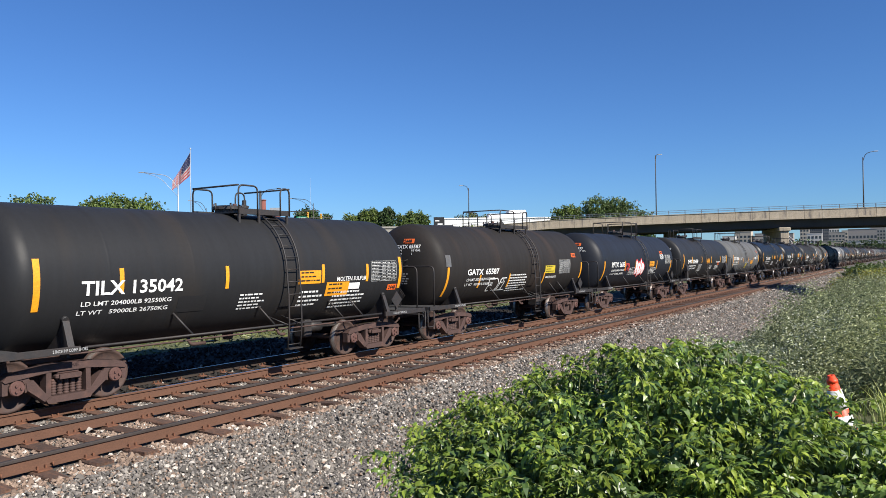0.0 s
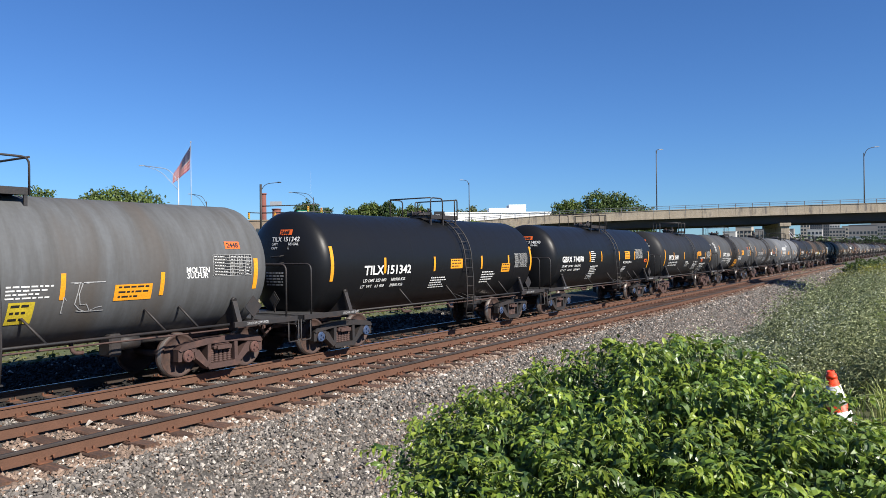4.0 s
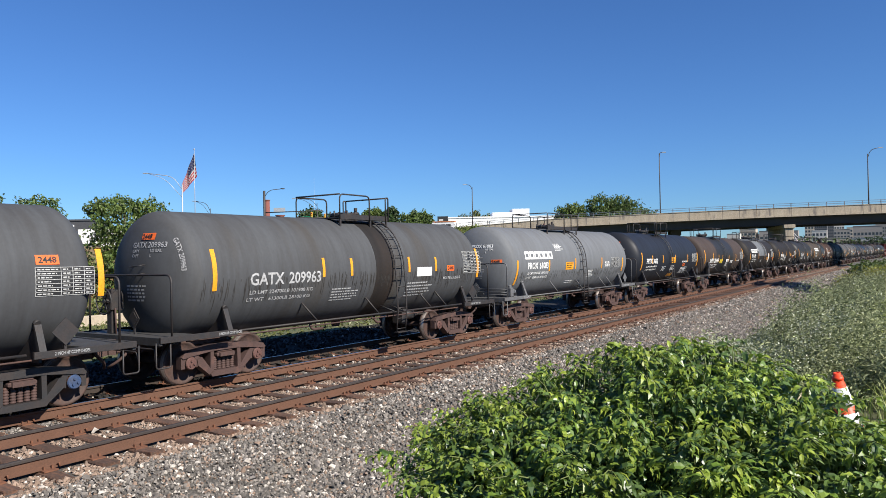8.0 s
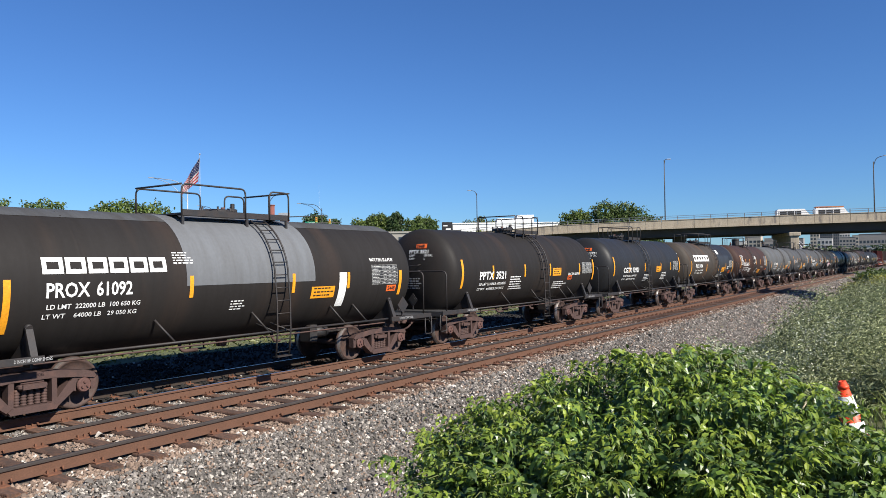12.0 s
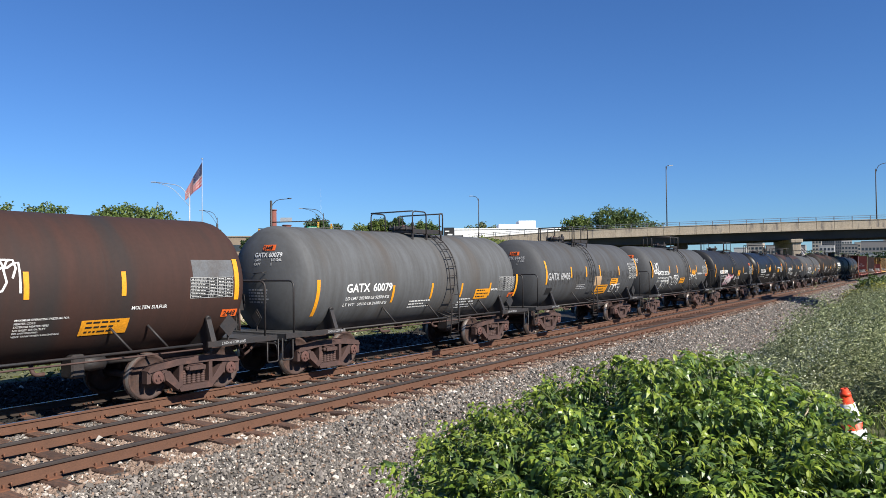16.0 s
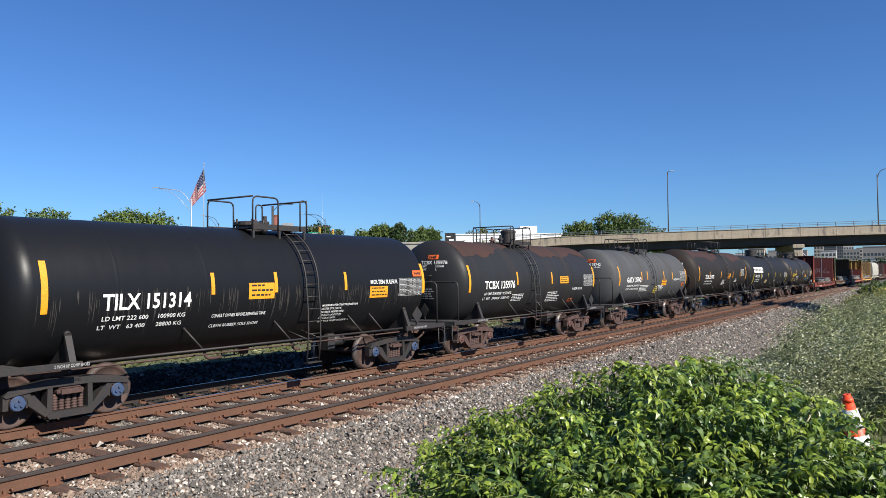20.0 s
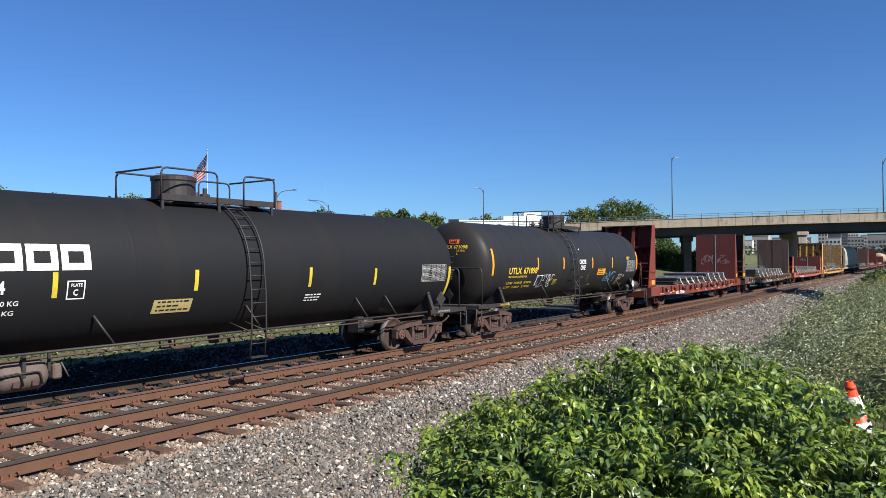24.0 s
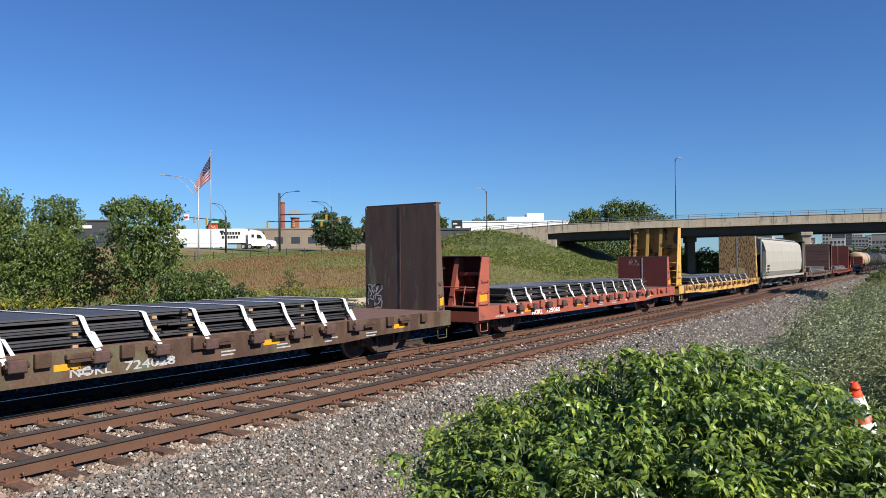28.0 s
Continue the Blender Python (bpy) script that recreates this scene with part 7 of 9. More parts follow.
def wall_scrawl(wall, x, y0, y1, z0, z1, m, seed, n=6, r=0.016):
    """Sprayed strokes on the inner face of an end wall (it faces -x)."""
    rng = random.Random(seed)
    mb = MB()
    for k in range(n):
        cy = y0 + (y1 - y0) * (k + 0.5) / n
        py, pz, ang = cy, rng.uniform(z0, z1), rng.uniform(0, 6.28)
        pts = []
        for i in range(10):
            pts.append((py, pz))
            ang += rng.uniform(-1.7, 1.7)
            py = min(max(py + math.cos(ang) * (z1 - z0) * 0.14, y0), y1)
            pz = min(max(pz + math.sin(ang) * (z1 - z0) * 0.2, z0), z1)
        vs = []
        for i, (y, z) in enumerate(pts):
            (ya, za), (yb, zb) = pts[max(i - 1, 0)], pts[min(i + 1, len(pts) - 1)]
            d = Vector((yb - ya, zb - za))
            d = d.normalized() if d.length > 1e-6 else Vector((1, 0))
            vs += [(x - 0.006, y - d.y * r * 1.4, z + d.x * r * 1.4), (x - 0.006, y + d.y * r * 1.4, z - d.x * r * 1.4)]
        mb.add(vs, [(2 * i, 2 * i + 1, 2 * i + 3, 2 * i + 2) for i in range(len(pts) - 1)])
    return tagged(part("scrawl", mb, m, wall, "sprayed scrawl"), "sprayed scrawl", kind="stuff")


wall_scrawl(*WALLS[0], 0.2, 1.0, 2.15, 2.8, M["scrawl"], 3, 7, 0.006)
wall_scrawl(*WALLS[0], -0.95, -0.15, 2.2, 2.8, M["scrawl"], 4, 7, 0.006)
wall_scrawl(*WALLS[1], 0.7, 1.28, 1.12, 1.85, M["scrawl"], 7, 8, 0.013)
wall_scrawl(*WALLS[2], 0.15, 0.8, 2.25, 2.55, M["scrawl"], 8, 8, 0.006)
part("faded_patch", MB().box(WALLS[3][1] - 0.012, WALLS[3][1] - 0.004, -0.55, 0.55, 1.12, 1.85), M["pale_patch"], WALLS[3][0], "pale yellow rectangle of paint")


def hopper_car(x0, x1):
    car = empty("covered_hopper_car", ((x0 + x1) / 2, YC, 0), "cream covered hopper car with dark end bays", "hopper car", "freight cars of the train")
    e = (x1 - x0) / 2 - 0.45
    b = e - 1.5
    # body: rounded sides between sloping ends
    sec = [(-1.2, 1.05), (-1.52, 1.5), (-1.58, 2.3), (-1.55, 3.2), (-1.42, 3.85), (-1.15, 4.12), (0, 4.22), (1.15, 4.12), (1.42, 3.85), (1.55, 3.2), (1.58, 2.3), (1.52, 1.5), (1.2, 1.05)]
    n = len(sec)
    vs = [(-b - 0.25 * (z > 3.5), y, z) for y, z in sec] + [(b + 0.25 * (z > 3.5), y, z) for y, z in sec]
    fs = [(i, i + 1, i + n + 1, i + n) for i in range(n - 1)] + [tuple(range(n))[::-1], tuple(range(n, 2 * n))]
    part("body", MB().add(vs, fs), M["cream_car"], car)
    part("roof_walk", MB().box(-b, b, -0.35, 0.35, 4.32, 4.36).box(-b, b, -1.0, -0.75, 4.22, 4.28), M["galv"], car)
    for k in range(14):
        x = -b + 0.6 + (2 * b - 1.2) * k / 13
        part("roof_hatch", MB().box(x - 0.45, x + 0.45, -0.95, -0.45, 4.16, 4.28, 0.03), M["cream_car"], car)
    for s in (-1, 1):
        part("side_sill", MB().box(-e, e, s * 1.5 - 0.05, s * 1.5 + 0.05, 0.95, 1.12), M["cream_car"], car)
        for t in (-1, 1):
            part("corner_post", MB().box(*sorted((s * e, s * (e - 0.1))), t * 1.48 - 0.05, t * 1.48 + 0.05, 0.95, 4.1), M["cream_car"], car)
            mb = MB()
            for k in range(8):
                mb.tube([(s * e, t * 1.52, 1.1 + k * 0.38), (s * (e - 0.45), t * 1.52, 1.1 + k * 0.38)], 0.014, 4)
            part("end_ladder", mb, M["cream_car"], car)
        part("slope_sheet", MB().prism([(s * b, 1.05), (s * b, 3.4), (s * (b - 2.2), 1.05)][::s], -1.3, 1.3), M["dark_steel"], car)
        part("end_sill", MB().box(*sorted((s * e, s * (e - 0.15))), -1.5, 1.5, 0.8, 1.1), M["dark_steel"], car)
        part("coupler", MB().box(*sorted((s * e, s * (e + 0.5))), -0.12, 0.12, 0.72, 0.98, 0.03), M["truck"], car)
        add_truck(car, s * (e - 1.55))
    for k in range(4):
        x = -b + 2.0 + (2 * b - 4.0) * k / 3
        q = [(x - 1.3, -1.25, 1.05), (x + 1.3, -1.25, 1.05), (x + 1.3, 1.25, 1.05), (x - 1.3, 1.25, 1.05), (x - 0.35, -0.4, 0.35), (x + 0.35, -0.4, 0.35), (x + 0.35, 0.4, 0.35), (x - 0.35, 0.4, 0.35)]
        part("outlet_bay", MB().add(q, [(0, 1, 5, 4), (1, 2, 6, 5), (2, 3, 7, 6), (3, 0, 4, 7), (4, 5, 6, 7)]), M["dark_steel"], car)
        part("outlet_gate", MB().box(x - 0.5, x + 0.5, -0.7, 0.5, 0.26, 0.36, 0.01), M["white"], car)
    mb = MB()
    for r, z in enumerate((1.9, 1.65, 1.4)):
        mb.box(-b + 0.5, -b + 1.3 - 0.2 * r, -1.60, -1.575, z, z + 0.13)
    tagged(part("stencil", mb, M["dark_steel"], car), kind="stuff")
    TRAIN.append(car)


hopper_car(465.2, 485.9)
flat_car(486.2, 506.2, 3.2, "rust_plate", "rust_plate", "dark brown bulkhead flat car with a plate load", ((489.8, 501.0, 7, 9),), straps=[490.5 + 1.3 * k for k in range(8)])
flat_car(506.5, 526.5, 3.2, "maroon_car", "maroon_car", "maroon bulkhead flat car with a plate load", ((510.0, 521.5, 6, 10),), straps=[510.8 + 1.3 * k for k in range(8)])
flat_car(526.8, 546.8, 1.7, "maroon_car", "maroon_car", "maroon flat car with low ends and plates", ((530.2, 542.0, 6, 11),), straps=[530.8 + 1.3 * k for k in range(8)])
for k in range(7):       # boarded end wall behind the hopper
    z = 1.30 + 0.42 * k
    part("wall_board", MB().box(WALLS[4][1] - 0.05, WALLS[4][1] - 0.004, -1.30, 1.30, z, z + 0.38, 0.012), M["deck"], WALLS[4][0])
for k, (paint, lab) in enumerate((("tan", "tan tank car far down the train"), ("charcoal", "charcoal tank car far down the train"), ("sooty", "sooty tank car far down the train"), ("slate", "slate grey tank car far down the train"), ("charcoal", "charcoal tank car far down the train"), ("brown", "brown tank car far down the train"))):
    TRAIN.append(tank_car(spec(550.2 + 14.4 * k, 560.2 + 14.4 * k, paint, label=lab, near=False)))


# ---- bridge and distance ----
TURN = Matrix.Translation((ROAD_P.x, ROAD_P.y, 0)) @ Matrix.Rotation(math.atan2(ROAD_U.y, ROAD_U.x), 4, 'Z')


def rise(s):
    """The road falls towards its ramp (positive s)."""
    return float(np.interp(s, [-150, -60, -48, -35, -18, -2, 10, 22, 50], [-0.2, -0.3, -0.38, -0.5, -0.75, -1.1, -1.8, -2.3, -3.1]))


def run(mb, stations, y0, y1, z0, z1, mi=0):
    """A long box that follows the road's rise."""
    vs = [(s, y, z + rise(s)) for s in stations for y, z in ((y0, z0), (y1, z0), (y1, z1), (y0, z1))]
    fs = [(0, 1, 2, 3), tuple(len(vs) - 4 + k for k in (3, 2, 1, 0))]
    for i in range(len(stations) - 1):
        for k in range(4):
            a, b = i * 4 + k, i * 4 + (k + 1) % 4
            fs.append((a, a + 4, b + 4, b))
    return mb.add(vs, fs, False, mi)


def build_bridge():
    """Local x runs along the road away from the tracks; +y is the camera's side."""
    b = empty("overpass_bridge", (0, 0, 0), "concrete road overpass on dark steel girders with railing", "bridge")
    b.matrix_basis = TURN
    long = list(range(-150, 15, 6))
    span = list(range(-150, 1, 6)) + [2]
    part("deck", run(MB(), long, -6.8, 6.8, 8.15, 8.5), M["concrete"], b)
    for k in range(5):
        y = -6 + 3 * k
        part("girder", run(run(MB(), span, y - 0.15, y + 0.15, 6.95, 8.15), span, y - 0.3, y + 0.3, 6.88, 6.95), M["girder"], b, "dark steel girder")
    post = MB().box(-0.05, 0.05, -0.05, 0.05, 9.5, 10.1).mesh("railing_post", M["rail_paint"])
    for s in (-1, 1):
        for k in range(68):
            x0 = -150 + k * 2.4
            mb = run(MB(), [x0 + 0.02, x0 + 2.38], s * 7 - 0.2, s * 7 + 0.2, 8.15, 9.42)
            run(mb, [x0 + 0.02, x0 + 2.38], s * 7.03 - 0.24, s * 7.03 + 0.24, 9.42, 9.5)
            run(mb, [x0 + 0.02, x0 + 2.38], s * 7.2 - 0.12, s * 7.2 + 0.12, 8.1, 8.35)
            part("parapet", mb, M["concrete"], b)
        for z in (9.8, 10.08):
            part("railing", MB().tube([(x, s * 7, z + rise(x)) for x in long], 0.04, 4), M["rail_paint"], b)
        for k in range(68):
            part("railing_post", post, None, b, at=(-150 + k * 2.4, s * 7, rise(-150 + k * 2.4)))
    part("abutment", MB().box(1.2, 3.2, -7.4, 7.4, -0.5, 7.0).box(-0.2, 1.2, -7.2, 7.2, -0.5, 5.9), M["concrete"], b, "stained concrete abutment")
    part("wing_wall", MB().prism([(3.2, 1.0), (3.2, 7.6), (14, 6.4), (14, 4.0)][::-1], 6.95, 7.4), M["concrete"], b)
    ramp = list(range(14, 33, 6))
    part("ramp_road", run(MB(), ramp, -6.6, 6.6, 7.0, 8.5), M["girder"], b, "dark road surface of the ramp")
    part("ramp_wall", run(MB(), ramp, 6.62, 7.0, 6.4, 8.9), M["girder"], b, "dark low wall along the ramp")
    part("ramp_barrier", run(MB(), ramp, -7.2, -6.8, 7.2, 9.6), M["concrete"], b)
    for x in (-36.9, -84.0):      # solid wall piers
        part("pier_wall", MB().box(x - 0.6, x + 0.6, -7.0, 7.0, -0.6, 5.9, 0.06).box(x - 0.8, x + 0.8, -7.2, 7.2, 5.9, 6.45, 0.06), M["concrete"], b, "stained concrete wall pier")
        for k in range(5):
            part("bearing", MB().box(x - 0.25, x + 0.25, -6.3 + 3 * k, -5.7 + 3 * k, 6.45, 6.62), M["girder"], b)
    # pier below the deck: dark girder colour painted on in place of shade
    x = -21.0
    part("pier_cap", MB().box(x - 0.8, x + 0.8, -6.6, 3.4, 5.3, 6.3, 0.08), M["girder"], b)
    for y in (-5.0, -1.6, 1.8):
        part("column", MB().box(x - 0.6, x + 0.6, y - 0.9, y + 0.9, -0.6, 5.3, 0.08), M["girder"], b)


build_bridge()


def street_lamp(name, base, h, arm, arm_z, m, label, truss=False, r=0.11):
    """A pole with a curved arm; arm: (dx, dy)."""
    t = empty(name, base, label, "street lamp", "street lamps")
    part("pole", MB().tube([(0, 0, -0.3), (0, 0, h * 0.5), (0, 0, h)], r, 8, r1=r * 0.6), M[m], t)
    tip = Vector((arm[0], arm[1], h + arm_z))
    pts = fillet([(0, 0, h * 0.93), (arm[0] * 0.25, arm[1] * 0.25, h + arm_z * 0.7), tip], 2.0, 6)
    part("arm", MB().tube(pts, 0.05, 6), M[m], t)
    if truss:
        part("brace_arm", MB().tube(fillet([(0, 0, h * 0.82), (arm[0] * 0.5, arm[1] * 0.5, h + arm_z * 0.55), tip], 1.2, 5), 0.035, 5), M[m], t)
    d = Vector((arm[0], arm[1], 0)).normalized()
    a = math.atan2(d.y, d.x)
    part("lamp_head", MB().box(-0.15, 0.55, -0.14, 0.14, -0.07, 0.05, 0.03), M["galv"], t, at=tip, turn=Matrix.Rotation(a, 4, 'Z'))
    return t


def br(s, side, z=0.0):
    p = TURN @ Vector((s, side, z))
    return (p.x, p.y, p.z)


street_lamp("street_lamp", br(-19.1, -6.6, 8.5 + rise(-19.1)), 12.1, (0.35, -0.5), 0.15, "pole_dark", "slender dark lamp post on the overpass")
street_lamp("street_lamp", br(-51.5, -6.6, 8.5 + rise(-51.5)), 9.9, (0.5, -1.6), 0.9, "pole_dark", "dark lamp post with a bent arm on the overpass")
street_lamp("street_lamp", (119.8, 73.0, 7.2), 8.7, (-0.7, 1.0), 0.5, "pole_dark", "dark lamp post with a short bent arm by the ramp")
street_lamp("street_lamp", (66.2, 88.7, 3.4), 10.2, (-2.9, 4.0), 1.7, "galv", "galvanised lamp post with a long truss arm", True, 0.13)
street_lamp("street_lamp", (88.0, 109.9, 5.2), 7.1, (-1.6, 2.2), 1.4, "pole_dark", "dark lamp post with a bent arm at the crossroads", True)
street_lamp("street_lamp", (102.8, 97.3, 6.0), 7.3, (-2.4, 3.4), 1.0, "pole_dark", "dark lamp post with a bent arm at the crossroads", True)


def build_signals():
    t = empty("traffic_signal", (88.8, 96.5, 5.0), "traffic lights on mast arms from a dark pole", "traffic light", "traffic lights")
    part("pole", MB().tube([(0, 0, -0.5), (0, 0, 9.7)], 0.2, 8), M["pole_dark"], t)
    part("luminaire_arm", MB().tube(fillet([(0, 0, 8.6), (0.5, -0.7, 9.8), (1.7, -2.5, 10.0)], 1.0), 0.06, 6).box(1.5, 2.1, -2.9, -2.4, 9.95, 10.1, 0.03), M["pole_dark"], t)
    for z, end in ((5.9, (5.8, -8.3)), (4.7, (7.2, -10.3))):
        part("mast_arm", MB().tube([(0, 0, z), (end[0], end[1], z + 0.2)], 0.10, 6, r1=0.06), M["pole_dark"], t)
    part("back_arm", MB().tube([(0, 0, 4.7), (-1.3, 1.8, 4.8)], 0.08, 6), M["pole_dark"], t)
    amber = mat("signal_yellow", (0.55, 0.33, 0.03), 0.5)
    green = mat("sign_green", (0.0, 0.22, 0.12), 0.5)
    lens = [mat("lens_red", (0.25, 0.02, 0.02), 0.3), mat("lens_amber", (0.3, 0.15, 0.02), 0.3), mat("lens_green", (0.02, 0.2, 0.1), 0.3)]
    for x, y, z in ((-1.2, 1.7, 4.2), (1.4, -2.0, 4.2), (4.2, -6.0, 4.3), (4.7, -6.7, 5.3), (6.0, -8.6, 5.0)):
        h = part("signal_head", MB().box(-0.16, 0.16, -0.16, 0.16, -0.5, 0.55, 0.03), amber, t, "yellow three-lens signal", at=(x, y, z), turn=Matrix.Rotation(-0.95, 4, 'Z'))
        for k in range(3):
            part("lens", MB().lathe([(-0.17, 0.0), (-0.17, 0.11), (-0.16, 0.12)], 10, 'y', (0, 0, 0.33 - 0.34 * k)), lens[k], h)
    part("street_sign", MB().box(6.2, 8.4, -0.03, 0.03, 4.55, 5.1).box(6.4, 8.2, -0.05, -0.03, 4.75, 4.92, mi=1), [green, M["white"]], t, "green street-name plate", turn=Matrix.Rotation(-0.96, 4, 'Z'))
    part("lane_sign", MB().box(1.6, 3.6, -0.03, 0.03, 6.0, 6.7), M["galv"], t, turn=Matrix.Rotation(-0.96, 4, 'Z'))
    u = empty("traffic_signal", (88.0, 109.9, 5.5), "traffic light on a short mast arm by the road", "traffic light", "traffic lights")
    part("pole", MB().tube([(0, 0, -1.2), (0, 0, 5.6)], 0.19, 8), M["pole_dark"], u)
    part("mast_arm", MB().tube([(0, 0, 4.9), (-8.6, -0.1, 5.1)], 0.09, 6), M["pole_dark"], u)
    for x, y, z, mm in ((-6.9, -0.1, 4.75, M["galv"]), (-4.3, -0.1, 4.45, amber)):
        h = part("signal_head", MB().box(-0.18, 0.18, -0.16, 0.16, -0.55, 0.65, 0.03), mm, u, "yellow three-lens signal", at=(x, y, z), turn=Matrix.Rotation(-0.95, 4, 'Z'))
        for k in range(3):
            part("lens", MB().lathe([(-0.17, 0.0), (-0.17, 0.11), (-0.16, 0.12)], 10, 'y', (0, 0, 0.36 - 0.36 * k)), lens[k], h)
    part("turn_sign", MB().box(-0.4, 0.4, -0.03, 0.03, -0.5, 0.5).box(-0.22, 0.22, -0.05, -0.03, -0.2, 0.2, mi=1), [M["white"], M["pink"]], u, at=(-8.5, -0.1, 5.1), turn=Matrix.Rotation(-0.95, 4, 'Z'))
    part("street_sign", MB().box(-0.9, 0.9, -0.03, 0.03, -0.3, 0.3).box(-0.7, 0.7, -0.05, -0.03, -0.1, 0.1, mi=1), [green, M["white"]], u, "green street-name plate", at=(-2.7, -0.2, 4.5), turn=Matrix.Rotation(-0.95, 4, 'Z'))


build_signals()

FLAG = []


def build_flag():
    """The cloth hangs in five rigid strips that sway one after the other."""
    t = empty("flag_pole", (81.9, 106.3, 5.4), "white flag pole with a striped flag hanging in folds", "flag pole")
    part("pole", MB().tube([(0, 0, -0.8), (0, 0, 16.6)], 0.085, 8, r1=0.04), M["galv"], t)
    part("finial", MB().lathe([(16.55, 0), (16.6, 0.10), (16.72, 0.14), (16.85, 0.10), (16.9, 0)], 10, 'z'), M["galv"], t)
    red, navy = mat("flag_red", (0.34, 0.018, 0.03), 0.8), mat("flag_navy", (0.015, 0.02, 0.07), 0.8)
    n, w, h = 6, 0.48, 4.2
    for k in range(n):
        mb = MB()
        for r in range(13):
            blue = r < 7 and k < 3
            x0, x1 = -w * k, -w * (k + 1)
            ya, yb = 0.10 * math.sin(k * 1.9), 0.10 * math.sin((k + 1) * 1.9)
            zs = [-0.88 * c - (h - 0.45 * c) * b / 13 for c, b in ((k, r + 1), (k + 1, r + 1), (k + 1, r), (k, r))]
            vs = [(x0, ya, zs[0]), (x1, yb, zs[1]), (x1, yb, zs[2]), (x0, ya, zs[3])]
            mb.add(vs, [(0, 1, 2, 3)], False, 2 if blue else (0 if r % 2 == 0 else 1))
            if blue and r % 2 == 0:
                for q in (0.25, 0.7):
                    cx, cz = x0 + (x1 - x0) * q, sum(zs) / 4 + 0.88 * (0.5 - q)
                    mb.add([(cx - 0.05, ya - 0.12, cz - 0.05), (cx + 0.05, ya - 0.12, cz - 0.05), (cx + 0.05, ya - 0.12, cz + 0.05), (cx - 0.05, ya - 0.12, cz + 0.05)], [(0, 1, 2, 3)], False, 1)
        s = part("flag_strip", mb, [red, M["faded"], navy], t, at=(0, 0, 16.2), turn=Matrix.Rotation(-1.0, 4, 'Z'))
        FLAG.append(s)


build_flag()


def build_semi():
    """Tractor and long trailer; local x is the way it drives."""
    t = empty("semi_truck", (92.2, 130.0, 0), "white semi truck with a long box trailer", "truck")
    L = 16.2
    part("trailer", MB().box(0, L, -1.3, 1.3, 1.15, 4.1, 0.05), M["white"], t)
    part("underframe", MB().box(0.5, L - 0.5, -0.5, 0.5, 0.95, 1.15).box(0.3, 2.9, -1.2, 1.2, 0.75, 1.1), M["dark_steel"], t)
    part("side_skirt", MB().box(4.5, L - 3.5, -1.28, -1.24, 0.45, 1.15), M["white"], t)
    mb = MB()
    for r, (a, b) in enumerate(((11.4, 15.2), (11.6, 14.8))):
        x = a
        while x < b:
            mb.box(x, x + 0.42, -1.325, -1.302, 2.9 - r * 0.8, 3.45 - r * 0.8)
            x += 0.58
    mb.box(11.2, 12.0, -1.325, -1.302, 3.3, 3.75)
    tagged(part("lettering", mb, M["black"], t, "black block lettering"), "black block lettering", kind="stuff")
    cab = [(L + 0.7, 0.6), (L + 0.7, 3.6), (L + 1.2, 3.95), (L + 2.6, 3.7), (L + 3.6, 2.6), (L + 3.75, 1.95), (L + 5.6, 1.65), (L + 5.9, 1.3), (L + 5.9, 0.5)]
    part("cab", MB().prism(cab[::-1], -1.2, 1.2), M["white"], t)
    part("cab_window", MB().prism([(L + 2.5, 2.1), (L + 2.5, 2.9), (L + 3.2, 2.8), (L + 3.55, 2.1)][::-1], -1.23, -1.2), M["black"], t)
    part("sleeper_window", MB().prism([(L + 1.4, 2.3), (L + 1.4, 2.9), (L + 1.9, 2.9), (L + 1.9, 2.3)][::-1], -1.23, -1.2), M["black"], t)
    wm = MB().lathe([(-0.14, 0), (-0.14, 0.3), (-0.16, 0.32), (-0.16, 0.5), (0.14, 0.5), (0.14, 0)], 16, 'y', mis=[1, 1, 0, 0, 0], smooth=False).mesh("wheel", [M["black"], M["galv"]])
    for x in (1.2, 2.5, L - 0.3, L + 1.0, L + 4.9):
        for s in (-1, 1):
            part("wheel", wm, None, t, at=(x, s * 1.1, 0.5))
    return t


SEMI = build_semi()


def build_van(name, label, paint, rack):
    t = empty(name, (0, 0, 0), label, "van")
    prof = [(-2.7, 0.35), (-2.75, 2.1), (-2.6, 2.35), (1.3, 2.35), (1.9, 1.55), (2.7, 1.25), (2.8, 0.35)]
    part("body", MB().prism(prof[::-1], -0.98, 0.98), paint, t)
    for a, b in ((-2.3, -1.3), (-1.2, -0.2), (-0.1, 0.8)):
        for s in (-1, 1):
            part("window", MB().box(a, b, *sorted((s * 0.985, s * 1.0)), 1.45, 2.05), M["black"], t)
    if rack:
        part("roof_rack", MB().box(-2.6, 1.4, -0.8, 0.8, 2.45, 2.6).box(-2.3, -2.2, -0.8, 0.8, 2.35, 2.45).box(0.9, 1.0, -0.8, 0.8, 2.35, 2.45), mat("rack_orange", (0.42, 0.15, 0.06), 0.6), t, "orange ladder on a roof rack")
    wm = MB().lathe([(-0.11, 0), (-0.11, 0.36), (0.11, 0.36), (0.11, 0)], 14, 'y', smooth=False).mesh("wheel", M["black"])
    for x in (-1.7, 1.75):
        for s in (-1, 1):
            part("wheel", wm, None, t, at=(x, s * 0.9, 0.36))
    return t


VANS = [build_van("work_van", "white work van with an orange roof rack", M["white"], True), build_van("passenger_van", "white passenger van with dark windows", M["white"], False)]


